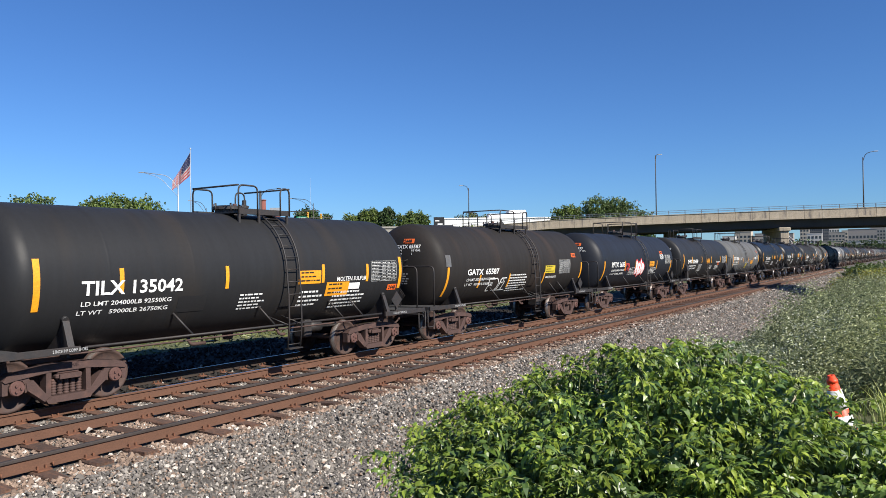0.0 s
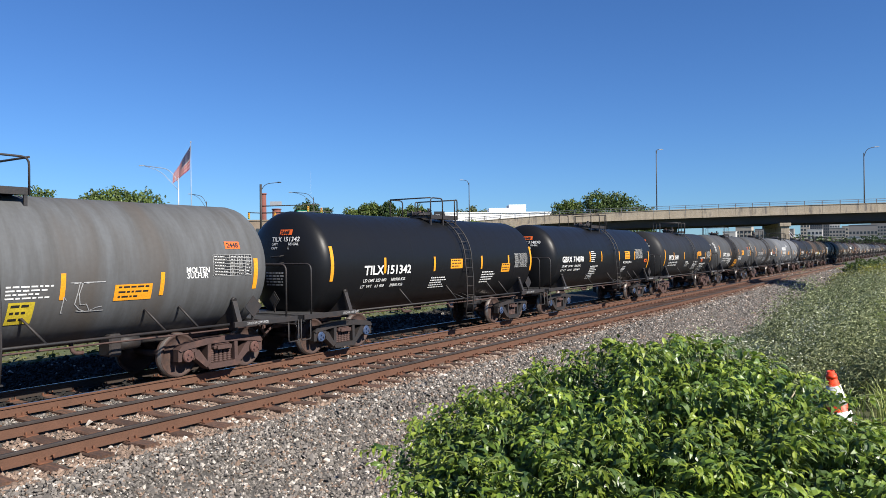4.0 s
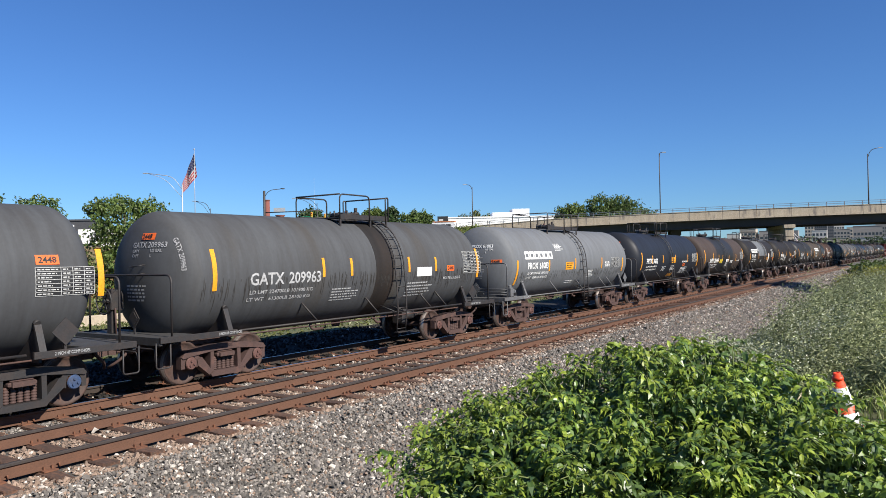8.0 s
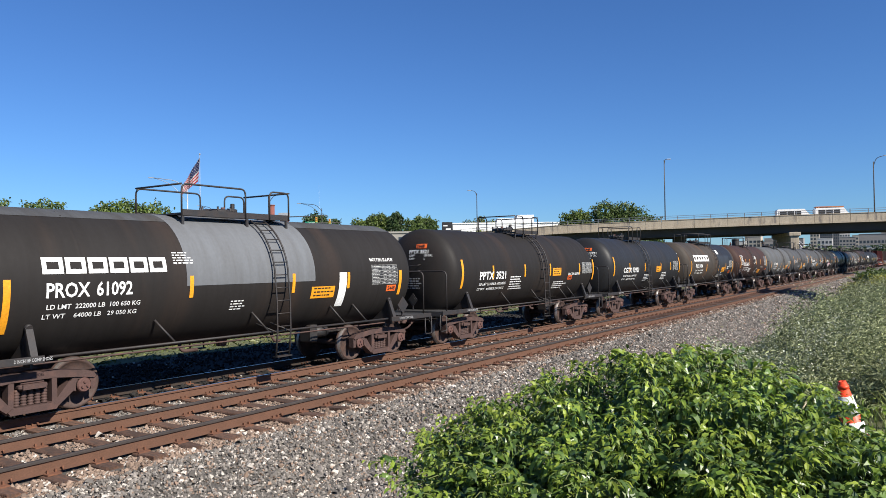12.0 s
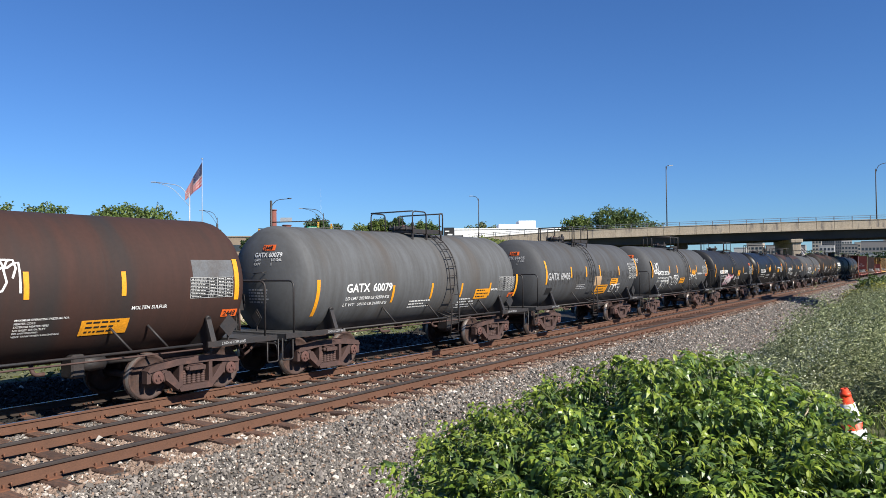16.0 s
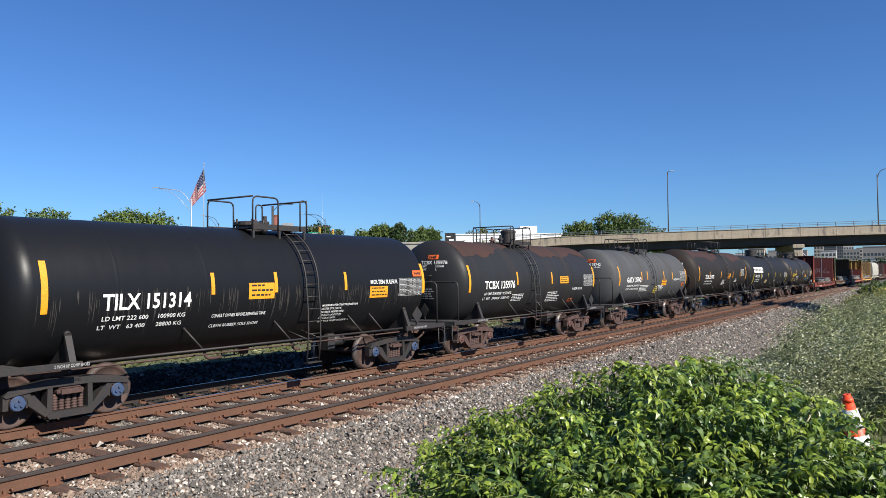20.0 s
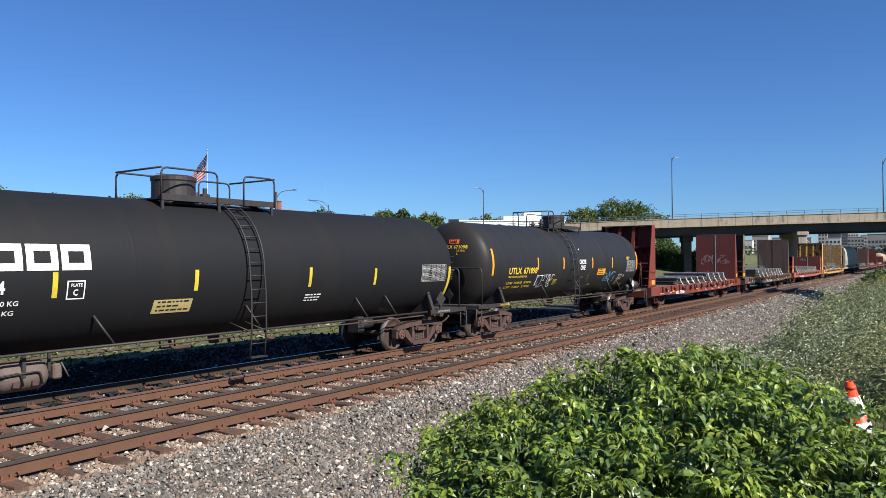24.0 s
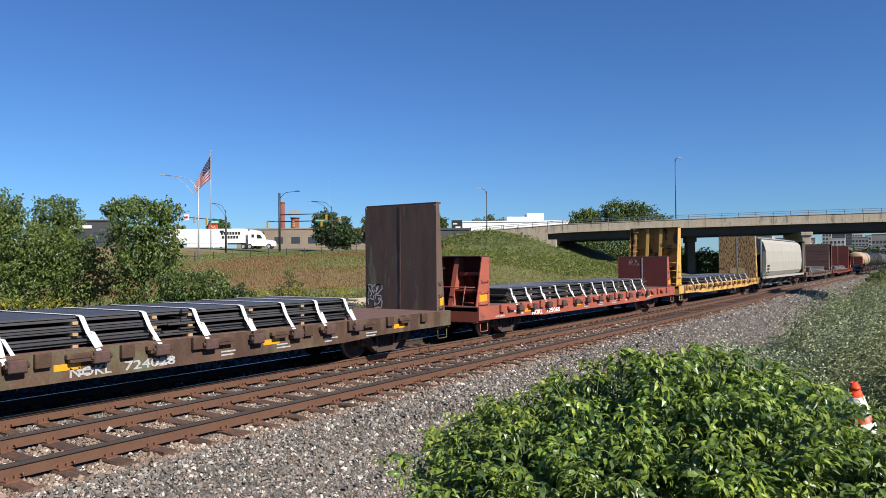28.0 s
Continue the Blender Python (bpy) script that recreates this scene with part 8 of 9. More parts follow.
# far buildings: real openings along their fronts
def far_building(name, label, c, size, z0, z1, yaw, m, bays=0, roof=None, window=(2.0, 1.4), rows=1, row0=1.2, pitch=3.2):
    t = empty(name, (c[0], c[1], 0), label, "building")
    t.rotation_euler = (0, 0, radians(yaw))
    L, D = size
    part("wall", MB().box(-L / 2, L / 2, -D / 2, D / 2, z0 - 4, z1), m, t)
    part("roof", MB().box(-L / 2 - 0.2, L / 2 + 0.2, -D / 2 - 0.2, D / 2 + 0.2, z1, z1 + 0.35), roof or m, t)
    wm = MB().box(-window[0] / 2, window[0] / 2, -0.06, 0.02, 0, window[1]).mesh("window", GLASS)
    for r in range(rows):
        for k in range(bays):
            x = -L / 2 + L * (k + 0.5) / bays
            part("window", wm, None, t, at=(x, -D / 2, z0 + row0 + r * pitch))
    return t


GLASS = mat("dark_glass", (0.05, 0.06, 0.07), 0.15, bump=0)
BEIGE = mat("beige_wall", (0.27, 0.21, 0.155), 0.9, scale=0.3)
WHITEWALL = mat("white_wall", (0.74, 0.74, 0.73), 0.8, second=(0.62, 0.62, 0.61), scale=0.2, stretch=(3, 3, 0.3))
DARKWALL = mat("dark_grey_wall", (0.06, 0.062, 0.068), 0.7)
GREYWALL = mat("grey_block_wall", (0.32, 0.30, 0.26), 0.9, scale=0.3)
BRICK = mat("brick_stack", (0.19, 0.065, 0.05), 0.9, scale=1.0)
v = far_building("store_building", "long white flat-roofed store building", (194, 109.2, 0), (31, 26), 6.0, 13.6, -55, WHITEWALL)
part("roof_plant", MB().box(-2, 4, -4, 4, 13.9, 15.6).box(4, 9, -4, 4, 13.9, 16.6), WHITEWALL, v)
part("sign_panel", MB().box(-18.6, -15.6, -13.6, -13.2, 11.0, 14.2), M["black"], v, "black sign panel with a pale emblem")
part("sign_emblem", MB().box(-18.2, -17.0, -13.66, -13.62, 13.0, 13.3).box(-17.5, -16.1, -13.66, -13.62, 12.0, 12.4), M["white"], v)
v = far_building("retail_building", "long low beige building with dark bays", (168, 165, 0), (46, 20), 7.5, 12.6, -55, BEIGE, 9, window=(2.6, 2.0), row0=0.8)
v = far_building("block_building", "low grey block building among trees", (121.0, 94.8, 0), (12.2, 7), 6.4, 8.8, -56, GREYWALL, 5, window=(1.4, 0.7), row0=0.9)
v = far_building("dark_shed", "long low dark shed beside the block building", (126.4, 86.5, 0), (9, 6), 6.4, 9.0, -56, DARKWALL)
v = far_building("restaurant_building", "dark grey fast-food restaurant with a pale name bar", (93, 164, 0), (12, 10), 6.8, 12.2, -55, DARKWALL, 3, window=(2.2, 2.4), row0=0.6)
part("name_bar", MB().box(-2.4, 2.4, -5.2, -5.02, 10.6, 11.3), M["white"], v, "pale name bar")
for c, z, r, nm in (((180.7, 195.0), 24.0, 1.1, "chimney"), ((211.6, 220.8), 21.0, 2.0, "chimney")):
    t = empty(nm, (c[0], c[1], 0), "tall round red brick chimney", "chimney")
    part("shaft", MB().tube([(0, 0, 4), (0, 0, z)], r, 14, r1=r * 0.85), BRICK, t)
    part("rim", MB().lathe([(z - 0.4, r * 0.85), (z - 0.4, r), (z, r), (z, r * 0.6)], 14, 'z'), BRICK, t)
t = empty("radio_mast", (219.4, 209.1, 0), "thin pale radio mast", "mast")
part("mast", MB().tube([(0, 0, 5), (0, 0, 36)], 0.05, 5, r1=0.02), M["galv"], t)
t = empty("emblem_sign", (105.7, 136.4, 5.8), "red pylon sign with a yellow arch shape", "sign")
part("post", MB().box(-0.15, 0.15, -0.15, 0.15, -1, 4.0), M["white"], t)
part("sign_box", MB().box(-1.0, 1.0, -0.25, 0.25, 3.9, 5.4, 0.05), M["pink"], t, turn=Matrix.Rotation(-0.95, 4, 'Z'))
part("arch_shape", MB().tube(fillet([(-0.6, -0.28, 4.1), (-0.35, -0.28, 5.2), (0.0, -0.28, 4.4), (0.35, -0.28, 5.2), (0.6, -0.28, 4.1)], 0.4), 0.09, 5), M["yellow_text"], t, turn=Matrix.Rotation(-0.95, 4, 'Z'))

# city skyline beyond the bridge
CITY = [mat("city_grey", (0.27, 0.25, 0.235), 0.9, scale=0.02), mat("city_tan", (0.42, 0.37, 0.31), 0.9, scale=0.02), mat("city_brown", (0.24, 0.17, 0.14), 0.9, scale=0.02), mat("city_pale", (0.50, 0.48, 0.45), 0.9, scale=0.02), mat("city_dark", (0.10, 0.10, 0.11), 0.8, scale=0.02)]
rng = random.Random(21)
for k, (x, y, w, h, c, nb) in enumerate(((687, 134, 13, 22, 1, 4), (690, 120, 11, 20, 0, 3), (750, 120, 9, 23, 0, 3), (794, 99, 8, 29, 1, 3), (894, 102, 16, 32, 4, 8), (925, 96, 10, 33, 4, 5), (956, 90, 13, 33, 3, 5), (757, 68, 13, 21, 0, 5), (818, 64, 10, 24, 1, 4),
                                         (639, 40, 19, 20, 0, 8), (899, 42, 14, 31, 0, 5), (616, 70, 10, 17, 3, 4), (587, 125, 9, 16, 3, 3), (985, 150, 30, 27, 0, 9), (1010, 180, 26, 24, 2, 8), (640, 92, 18, 12, 3, 6), (600, 58, 16, 11, 1, 6), (560, 34, 20, 10, 3, 7))):
    far_building("city_building", "distant office block with rows of dark windows", (x, y), (w, 14), 4, h, -84 + rng.uniform(-4, 4), CITY[c], nb, window=(w / nb * 0.62, 1.9), rows=max(1, int((h - 6) / 3.6)), row0=2.5, pitch=3.4)
# white cable roof far down the line
t = empty("cable_roof_hall", (466, 72, 0), "far hall with white masts and a red roof edge", "building")
t.rotation_euler = (0, 0, radians(-70))
part("hall", MB().box(-10, 10, -6, 6, -1, 5.5), CITY[3], t)
part("roof_edge", MB().box(-10.5, 10.5, -6.5, 6.5, 5.5, 6.4), M["pink"], t)
for x in (-4, 4):
    part("mast", MB().tube([(x, 0, 5), (x * 0.9, 0, 15)], 0.5, 6), M["white"], t)
    for d in (-7, -4, 4, 7):
        part("cable", MB().tube([(x * 0.9, 0, 15), (x + d, -3, 6.4)], 0.16, 4), M["white"], t)

# low concrete wall behind the train
t = empty("retaining_wall", (0, 0, 0), "low pale concrete wall beside the tracks", "wall", kind="structure")
for k in range(22):
    x0 = 8 + k * 4.0
    part("panel", MB().box(x0 + 0.01, x0 + 3.99, 29.6, 29.95, -1.0, 0.35, 0.03), M["concrete"], t)
# wire fence along the road's foot
t = empty("wire_fence", (0, 0, 0), "thin dark post-and-wire fence along the slope", "fence")
pm = MB().box(-0.04, 0.04, -0.04, 0.04, -0.3, 1.2).mesh("post", M["pole_dark"])
ends = []
for k in range(26):
    x, y = 60 + k * 2.0, 99 - k * 1.75
    z = float(ground_z(x, y))
    part("post", pm, None, t, at=(x, y, z))
    ends.append((x, y, z + 1.1))
for dz in (0, -0.5):
    part("wire", MB().tube([(x, y, z + dz) for x, y, z in ends], 0.02, 4), M["pole_dark"], t)


# ---- plants, stones and the cone ----
FWD, RGT = np.array([0.8347, 0.5507]), np.array([0.5507, -0.8347])   # forward and right of the bank's viewpoint on the plan


def leaf_base(bend=0.25, wide=0.42):
    """An ovate leaf, 1 long, folded along its midrib; six quads as (verts, faces)."""
    mid = [(0, 0, 0), (0.3, 0, 0.06), (0.65, 0, 0.02), (1.0, 0, -bend)]
    v = [mid[0], mid[1], mid[2], mid[3], (0.28, wide * 0.5, 0.10), (0.62, wide * 0.42, 0.05), (0.28, -wide * 0.5, 0.10), (0.62, -wide * 0.42, 0.05)]
    f = [(0, 1, 4, 4), (1, 2, 5, 4), (2, 3, 5, 5), (0, 6, 1, 1), (6, 7, 2, 1), (7, 3, 2, 2)]
    tri = []
    for a, b, c, d in f:
        tri.append((a, b, c))
        if d != c:
            tri.append((a, c, d))
    return np.array(v), np.array(tri)


def leaf_plain(bend=0.2, wide=0.5):
    """A pointed leaf folded along its midrib, for foliage farther off."""
    v = [(0, 0, 0), (0.45, wide * 0.5, 0.10), (1.0, 0, -bend), (0.45, -wide * 0.5, 0.10)]
    return np.array(v), np.array([(0, 2, 1), (0, 3, 2)])


def shrub_shoots(rng, n, place, n_leaf, leaf_len, droop):
    """Arching shoots with alternate leaves. place(rng) gives base, tip height and lean."""
    P, R3, S, T, stems = [], [], [], [], []
    for _ in range(n):
        base, top, lean = place(rng)
        k = 7
        pts = []
        for i in range(k + 1):
            s = i / k
            pts.append(base + np.array([lean[0] * s ** 1.6, lean[1] * s ** 1.6, (top - base[2]) * math.sin(s * 1.75) / math.sin(1.57)]))
        pts = np.array(pts)
        stems.append(pts)
        yaw = math.atan2(lean[1], lean[0])
        for j in range(n_leaf):
            s = 0.25 + 0.75 * (j + rng.random()) / n_leaf
            i = min(int(s * k), k - 1)
            q = pts[i] + (pts[i + 1] - pts[i]) * (s * k - i)
            side = 1 if j % 2 else -1
            a = yaw + side * rng.uniform(0.5, 1.7) + rng.normal(0, 0.3)
            out = rng.uniform(0.0, 0.09)
            P.append(q + np.array([math.cos(a) * out, math.sin(a) * out, rng.uniform(-0.02, 0.03)]))
            R3.append((rng.normal(0, 0.5), droop + rng.normal(0, 0.5), a))
            S.append(leaf_len * rng.uniform(0.6, 1.2) * (1.0 - 0.4 * sstep(s, 0.78, 1.0)))
            T.append(s)
    return np.array(P), np.array(R3), np.array(S), np.array(T), stems


def build_bush():
    """A mound of arching shoots; prof: how high its top stands across its width."""
    rng = np.random.default_rng(8)
    prof_l = np.array([-0.55, -0.3, 0.0, 0.37, 0.65, 0.9, 1.3, 1.66, 2.06, 2.34, 2.6, 2.8, 3.2, 3.5, 4.4])
    prof_z = np.array([0.98, 1.06, 1.20, 1.40, 1.54, 1.68, 1.83, 1.91, 1.82, 1.66, 1.46, 1.16, 1.06, 1.12, 1.10])

    def place(r):
        lat = r.uniform(0.0, 4.3)
        dep = r.uniform(4.0, 6.1)
        if lat > 2.5 and dep > 5.45:
            dep -= 0.75
        if lat < 0.4:
            dep = 5.1 + (dep - 5.1) * max(0.35, (lat + 0.9) / 1.3)
        xy = FWD * dep + RGT * lat
        edge = 1 - 0.42 * abs((dep - 5.2) / 1.2) ** 2
        g = float(ground_z(xy[0], xy[1]))
        top = max(g + 0.12, 0.86 + (np.interp(lat, prof_l, prof_z) - 0.83) * edge * r.uniform(0.45, 1.05))
        if lat / dep > 0.485:
            top = min(top, EYE[2] - 0.238 * dep)
        out = RGT * (lat - 1.7) * 0.14 + FWD * (dep - 5.4) * 0.22 + r.normal(0, 0.17, 2)
        return np.array([xy[0], xy[1], g - 0.05]), top, out

    def beside_cone(r):
        lat, dep = r.uniform(2.45, 2.75), r.uniform(5.6, 6.2)
        xy = FWD * dep + RGT * lat
        g = float(ground_z(xy[0], xy[1]))
        return np.array([xy[0], xy[1], g - 0.05]), r.uniform(1.0, 1.24), r.normal(0, 0.06, 2)

    P, R3, S, T, stems = shrub_shoots(rng, 1180, place, 52, 0.083, 0.28)
    q = shrub_shoots(rng, 60, beside_cone, 26, 0.08, 0.4)
    P, R3, S, T = (np.concatenate([a, b]) for a, b in zip((P, R3, S, T), q))
    stems += q[4]
    bv, bf = leaf_base(0.34, 0.39)
    young = T > 0.80 + rng.normal(0, 0.06, len(T))
    t = empty("shrub", (0, 0, 0), "dense bright green leafy shrub on the bank", "bush")
    for name, on, lm, lab in (("foliage", ~young, leaf_mat("shrub_leaf", (0.034, 0.070, 0.018), (0.125, 0.195, 0.042), 0.40, 0.18, 0.35, 0.5), "dark green older leaves"),
                              ("young_foliage", young, leaf_mat("young_leaf", (0.12, 0.20, 0.026), (0.31, 0.38, 0.055), 0.42, 0.36, 0.3, 0.45), "yellow-green young leaves")):
        v, f = scatter(bv, bf, P[on], euler_mats(R3[on, 0], R3[on, 1], R3[on, 2]), S[on])
        tagged(part(name, big_mesh(name, v, f, lm, smooth=False), None, t, lab), lab, kind="stuff")
    mb = MB()
    for s in stems:
        mb.tube([tuple(p) for p in s], 0.007, 4, r1=0.003, caps=False)
    tagged(part("stem_tangle", mb, mat("green_stem", (0.12, 0.15, 0.04), 0.7), t), kind="stuff")
    # one dry bare twig sticks out
    q = FWD * 4.9 + RGT * 2.24
    mb = MB().tube([(q[0], q[1], 1.25), (q[0] + 0.06, q[1] - 0.02, 1.48), (q[0] + 0.10, q[1] - 0.10, 1.62)], 0.008, 5, r1=0.004)
    part("dry_twig", mb, mat("dry_twig", (0.42, 0.36, 0.24), 0.8), t, "bleached bare twig")


build_bush()


def build_low_plants():
    """Ivy-like low shoots at the shrub's left foot."""
    rng = np.random.default_rng(18)

    def place(r):
        lat, dep = r.uniform(-0.35, 0.3), r.uniform(4.6, 5.9)
        xy = FWD * dep + RGT * lat
        g = float(ground_z(xy[0], xy[1]))
        return np.array([xy[0], xy[1], g - 0.03]), g + r.uniform(0.10, 0.30), r.normal(0, 0.14, 2)
    P, R3, S, _, stems = shrub_shoots(rng, 120, place, 12, 0.075, 0.3)
    bv, bf = leaf_base(0.15, 0.34)
    v, f = scatter(bv, bf, P, euler_mats(R3[:, 0], R3[:, 1], R3[:, 2]), S)
    o = new("ground_cover_plants", big_mesh("ground_cover_plants", v, f, leaf_mat("ground_cover_leaf", (0.10, 0.18, 0.03), (0.17, 0.20, 0.06), 0.5, 0.25)))
    tagged(o, "low leafy weeds creeping over the gravel edge", "plants", kind="stuff")


build_low_plants()


def build_cone():
    xy = FWD * 6.0 + RGT * 3.295
    t = empty("traffic_cone", (xy[0], xy[1], 0.84), "orange traffic cone with white collars, leaning in the shrub", "traffic cone")
    t.matrix_basis = Matrix.Translation((xy[0], xy[1], 0.84)) @ Matrix.Rotation(radians(-11), 4, Vector((FWD[0], FWD[1], 0))) @ Matrix.Rotation(radians(35), 4, 'Z')
    orange = mat("cone_orange", (0.90, 0.07, 0.015), 0.5, second=(0.65, 0.06, 0.02), scale=8)
    coll = mat("cone_collar", (0.72, 0.72, 0.70), 0.5, second=(0.55, 0.55, 0.53), scale=9)
    def rr(z):
        return 0.155 - 0.127 * z / 0.72
    prof = [(0.03, rr(0.03)), (0.72, rr(0.72)), (0.72, 0.018), (0.5, 0.02)]
    part("cone_body", MB().lathe(prof, 28, 'z'), orange, t)
    for a, b in ((0.445, 0.600), (0.290, 0.395)):
        part("collar", MB().lathe([(a, rr(a) + 0.001), (a, rr(a) + 0.004), (b, rr(b) + 0.004), (b, rr(b) + 0.001)], 28, 'z'), coll, t, "white reflective collar")
    part("base_plate", MB().box(-0.19, 0.19, -0.19, 0.19, 0.0, 0.035, 0.012), orange, t)
    part("tip_ring", MB().lathe([(0.66, rr(0.66) + 0.001), (0.66, rr(0.66) + 0.006), (0.69, rr(0.69) + 0.006), (0.69, rr(0.69) + 0.001)], 20, 'z'), orange, t)


build_cone()


# ballast: broken stone, three kinds of colour, plus one blackened for the train's shade
def build_stones():
    rng = np.random.default_rng(4)
    bv = np.array([(-1.1, -0.7, -0.7), (0.8, -1.0, -0.6), (1.1, 0.6, -0.7), (-0.5, 1.1, -0.6), (-0.45, -0.1, 0.75), (0.5, 0.15, 0.6), (0.0, 0.55, 0.4)], float) * 0.70
    bf = np.array([(0, 1, 4), (1, 5, 4), (1, 2, 5), (2, 6, 5), (2, 3, 6), (3, 4, 6), (3, 0, 4), (4, 5, 6)])
    spots = []
    for x0, x1, ya, yb, dens, size in ((1.0, 9, 2.8, 9.4, 1150, 0.0235), (9, 18, 4.2, 9.3, 640, 0.028), (18, 34, 4.3, 9.6, 340, 0.030), (34, 74, 4.6, 10.2, 150, 0.040), (74, 125, 6.6, 13.0, 60, 0.055),
                                       (-9.0, 1.0, 3.4, 13.0, 130, 0.036), (1.0, 12, 9.2, 13.0, 760, 0.0225), (12, 30, 9.2, 13.1, 200, 0.031), (5, 34, 13.1, 18.4, 60, 0.042), (-2, 12, 13.1, 18.0, 110, 0.036)):
        n = int((x1 - x0) * (yb - ya) * dens)
        x, y = rng.uniform(x0, x1, n), rng.uniform(ya, yb, n)
        s = size * np.exp(rng.normal(0, 0.33, n))
        edge = np.interp(x, [1, 7, 12, 20, 40, 60, 80, 125], [2.9, 3.2, 4.2, 4.3, 5.2, 6.0, 7.0, 8.8])
        keep = y > edge + rng.uniform(-0.7, 0.5, n)
        for c, zr in ((near_y(x), NEAR_Z), (np.full(n, YC), 0.0)):
            on = np.abs(y - c) < 1.34
            k = np.abs(((x - 1.08 + TIE / 2) % TIE) - TIE / 2)
            if zr == 0.0:
                k = np.abs(((x + 14.0 + TIE / 2) % TIE) - TIE / 2)
            keep &= ~(on & (k < 0.14))
            keep &= ~((np.abs(np.abs(y - c) - 0.7525) < 0.10))
        spots.append(np.stack([x, y, s], -1)[keep])
    q = np.concatenate(spots)
    n = len(q)
    z = ground_z(q[:, 0], q[:, 1]) + q[:, 2] * rng.uniform(0.15, 0.8, n)
    pos = np.stack([q[:, 0], q[:, 1], z], -1)
    rot = euler_mats(rng.normal(0, 0.45, n), rng.normal(0, 0.45, n), rng.uniform(0, 6.28, n))
    sc = q[:, 2:3] * rng.uniform(0.6, 1.35, (n, 3))
    v, f = scatter(bv, bf, pos, rot, sc)
    near_track = np.abs(q[:, 1] - near_y(q[:, 0])) < 1.5
    r = rng.random(n)
    kind = np.where(r < 0.12, 1, 0)
    kind = np.where(near_track & (r > 0.09), 2, np.where(r > 0.87, 2, kind))
    # stones below the train take the colour that holds its shade
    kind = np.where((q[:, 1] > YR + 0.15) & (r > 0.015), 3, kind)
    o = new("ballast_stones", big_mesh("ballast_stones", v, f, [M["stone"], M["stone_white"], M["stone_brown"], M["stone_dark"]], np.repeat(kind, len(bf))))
    tagged(o, "broken grey and white ballast stone", "ballast", kind="stuff")


build_stones()


def blades(rng, x, y, z, h, w, lean):
    """Grass blades: bent strips of two quads, as arrays."""
    n = len(x)
    a = rng.uniform(0, 6.28, n)
    dx, dy = np.cos(a), np.sin(a)
    px, py = -dy * w / 2, dx * w / 2
    ln = lean * h * rng.uniform(0.3, 1.2, n)
    v = np.empty((n, 5, 3))
    for k, (f, b, ww) in enumerate(((0, 0, 1), (0, 0, -1), (0.55, 0.3, 0.8), (0.55, 0.3, -0.8), (1.0, 1.0, 0))):
        v[:, k, 0] = x + dx * ln * b + px * ww
        v[:, k, 1] = y + dy * ln * b + py * ww
        v[:, k, 2] = z + h * f * (1 - 0.12 * b)
    base = np.array([(0, 1, 3), (0, 3, 2), (2, 3, 4)])
    f = base[None] + (np.arange(n) * 5)[:, None, None]
    return v.reshape(-1, 3), f.reshape(-1, 3)


def stuff(name, v, f, m, label, cat, smooth=False):
    o = new(name, big_mesh(name, v, f, m, smooth=smooth))
    return tagged(o, label, cat, kind="stuff")


def weed_edge(x):
    """Where the weeds end along the ballast shoulder."""
    return np.interp(x, [5, 9, 20, 30, 40, 60, 80, 110, 160], [3.0, 3.6, 4.3, 4.9, 5.3, 6.1, 7.1, 8.5, 9.4]) + 0.22 * np.sin(x * 0.7) + 0.12 * np.sin(x * 1.9)


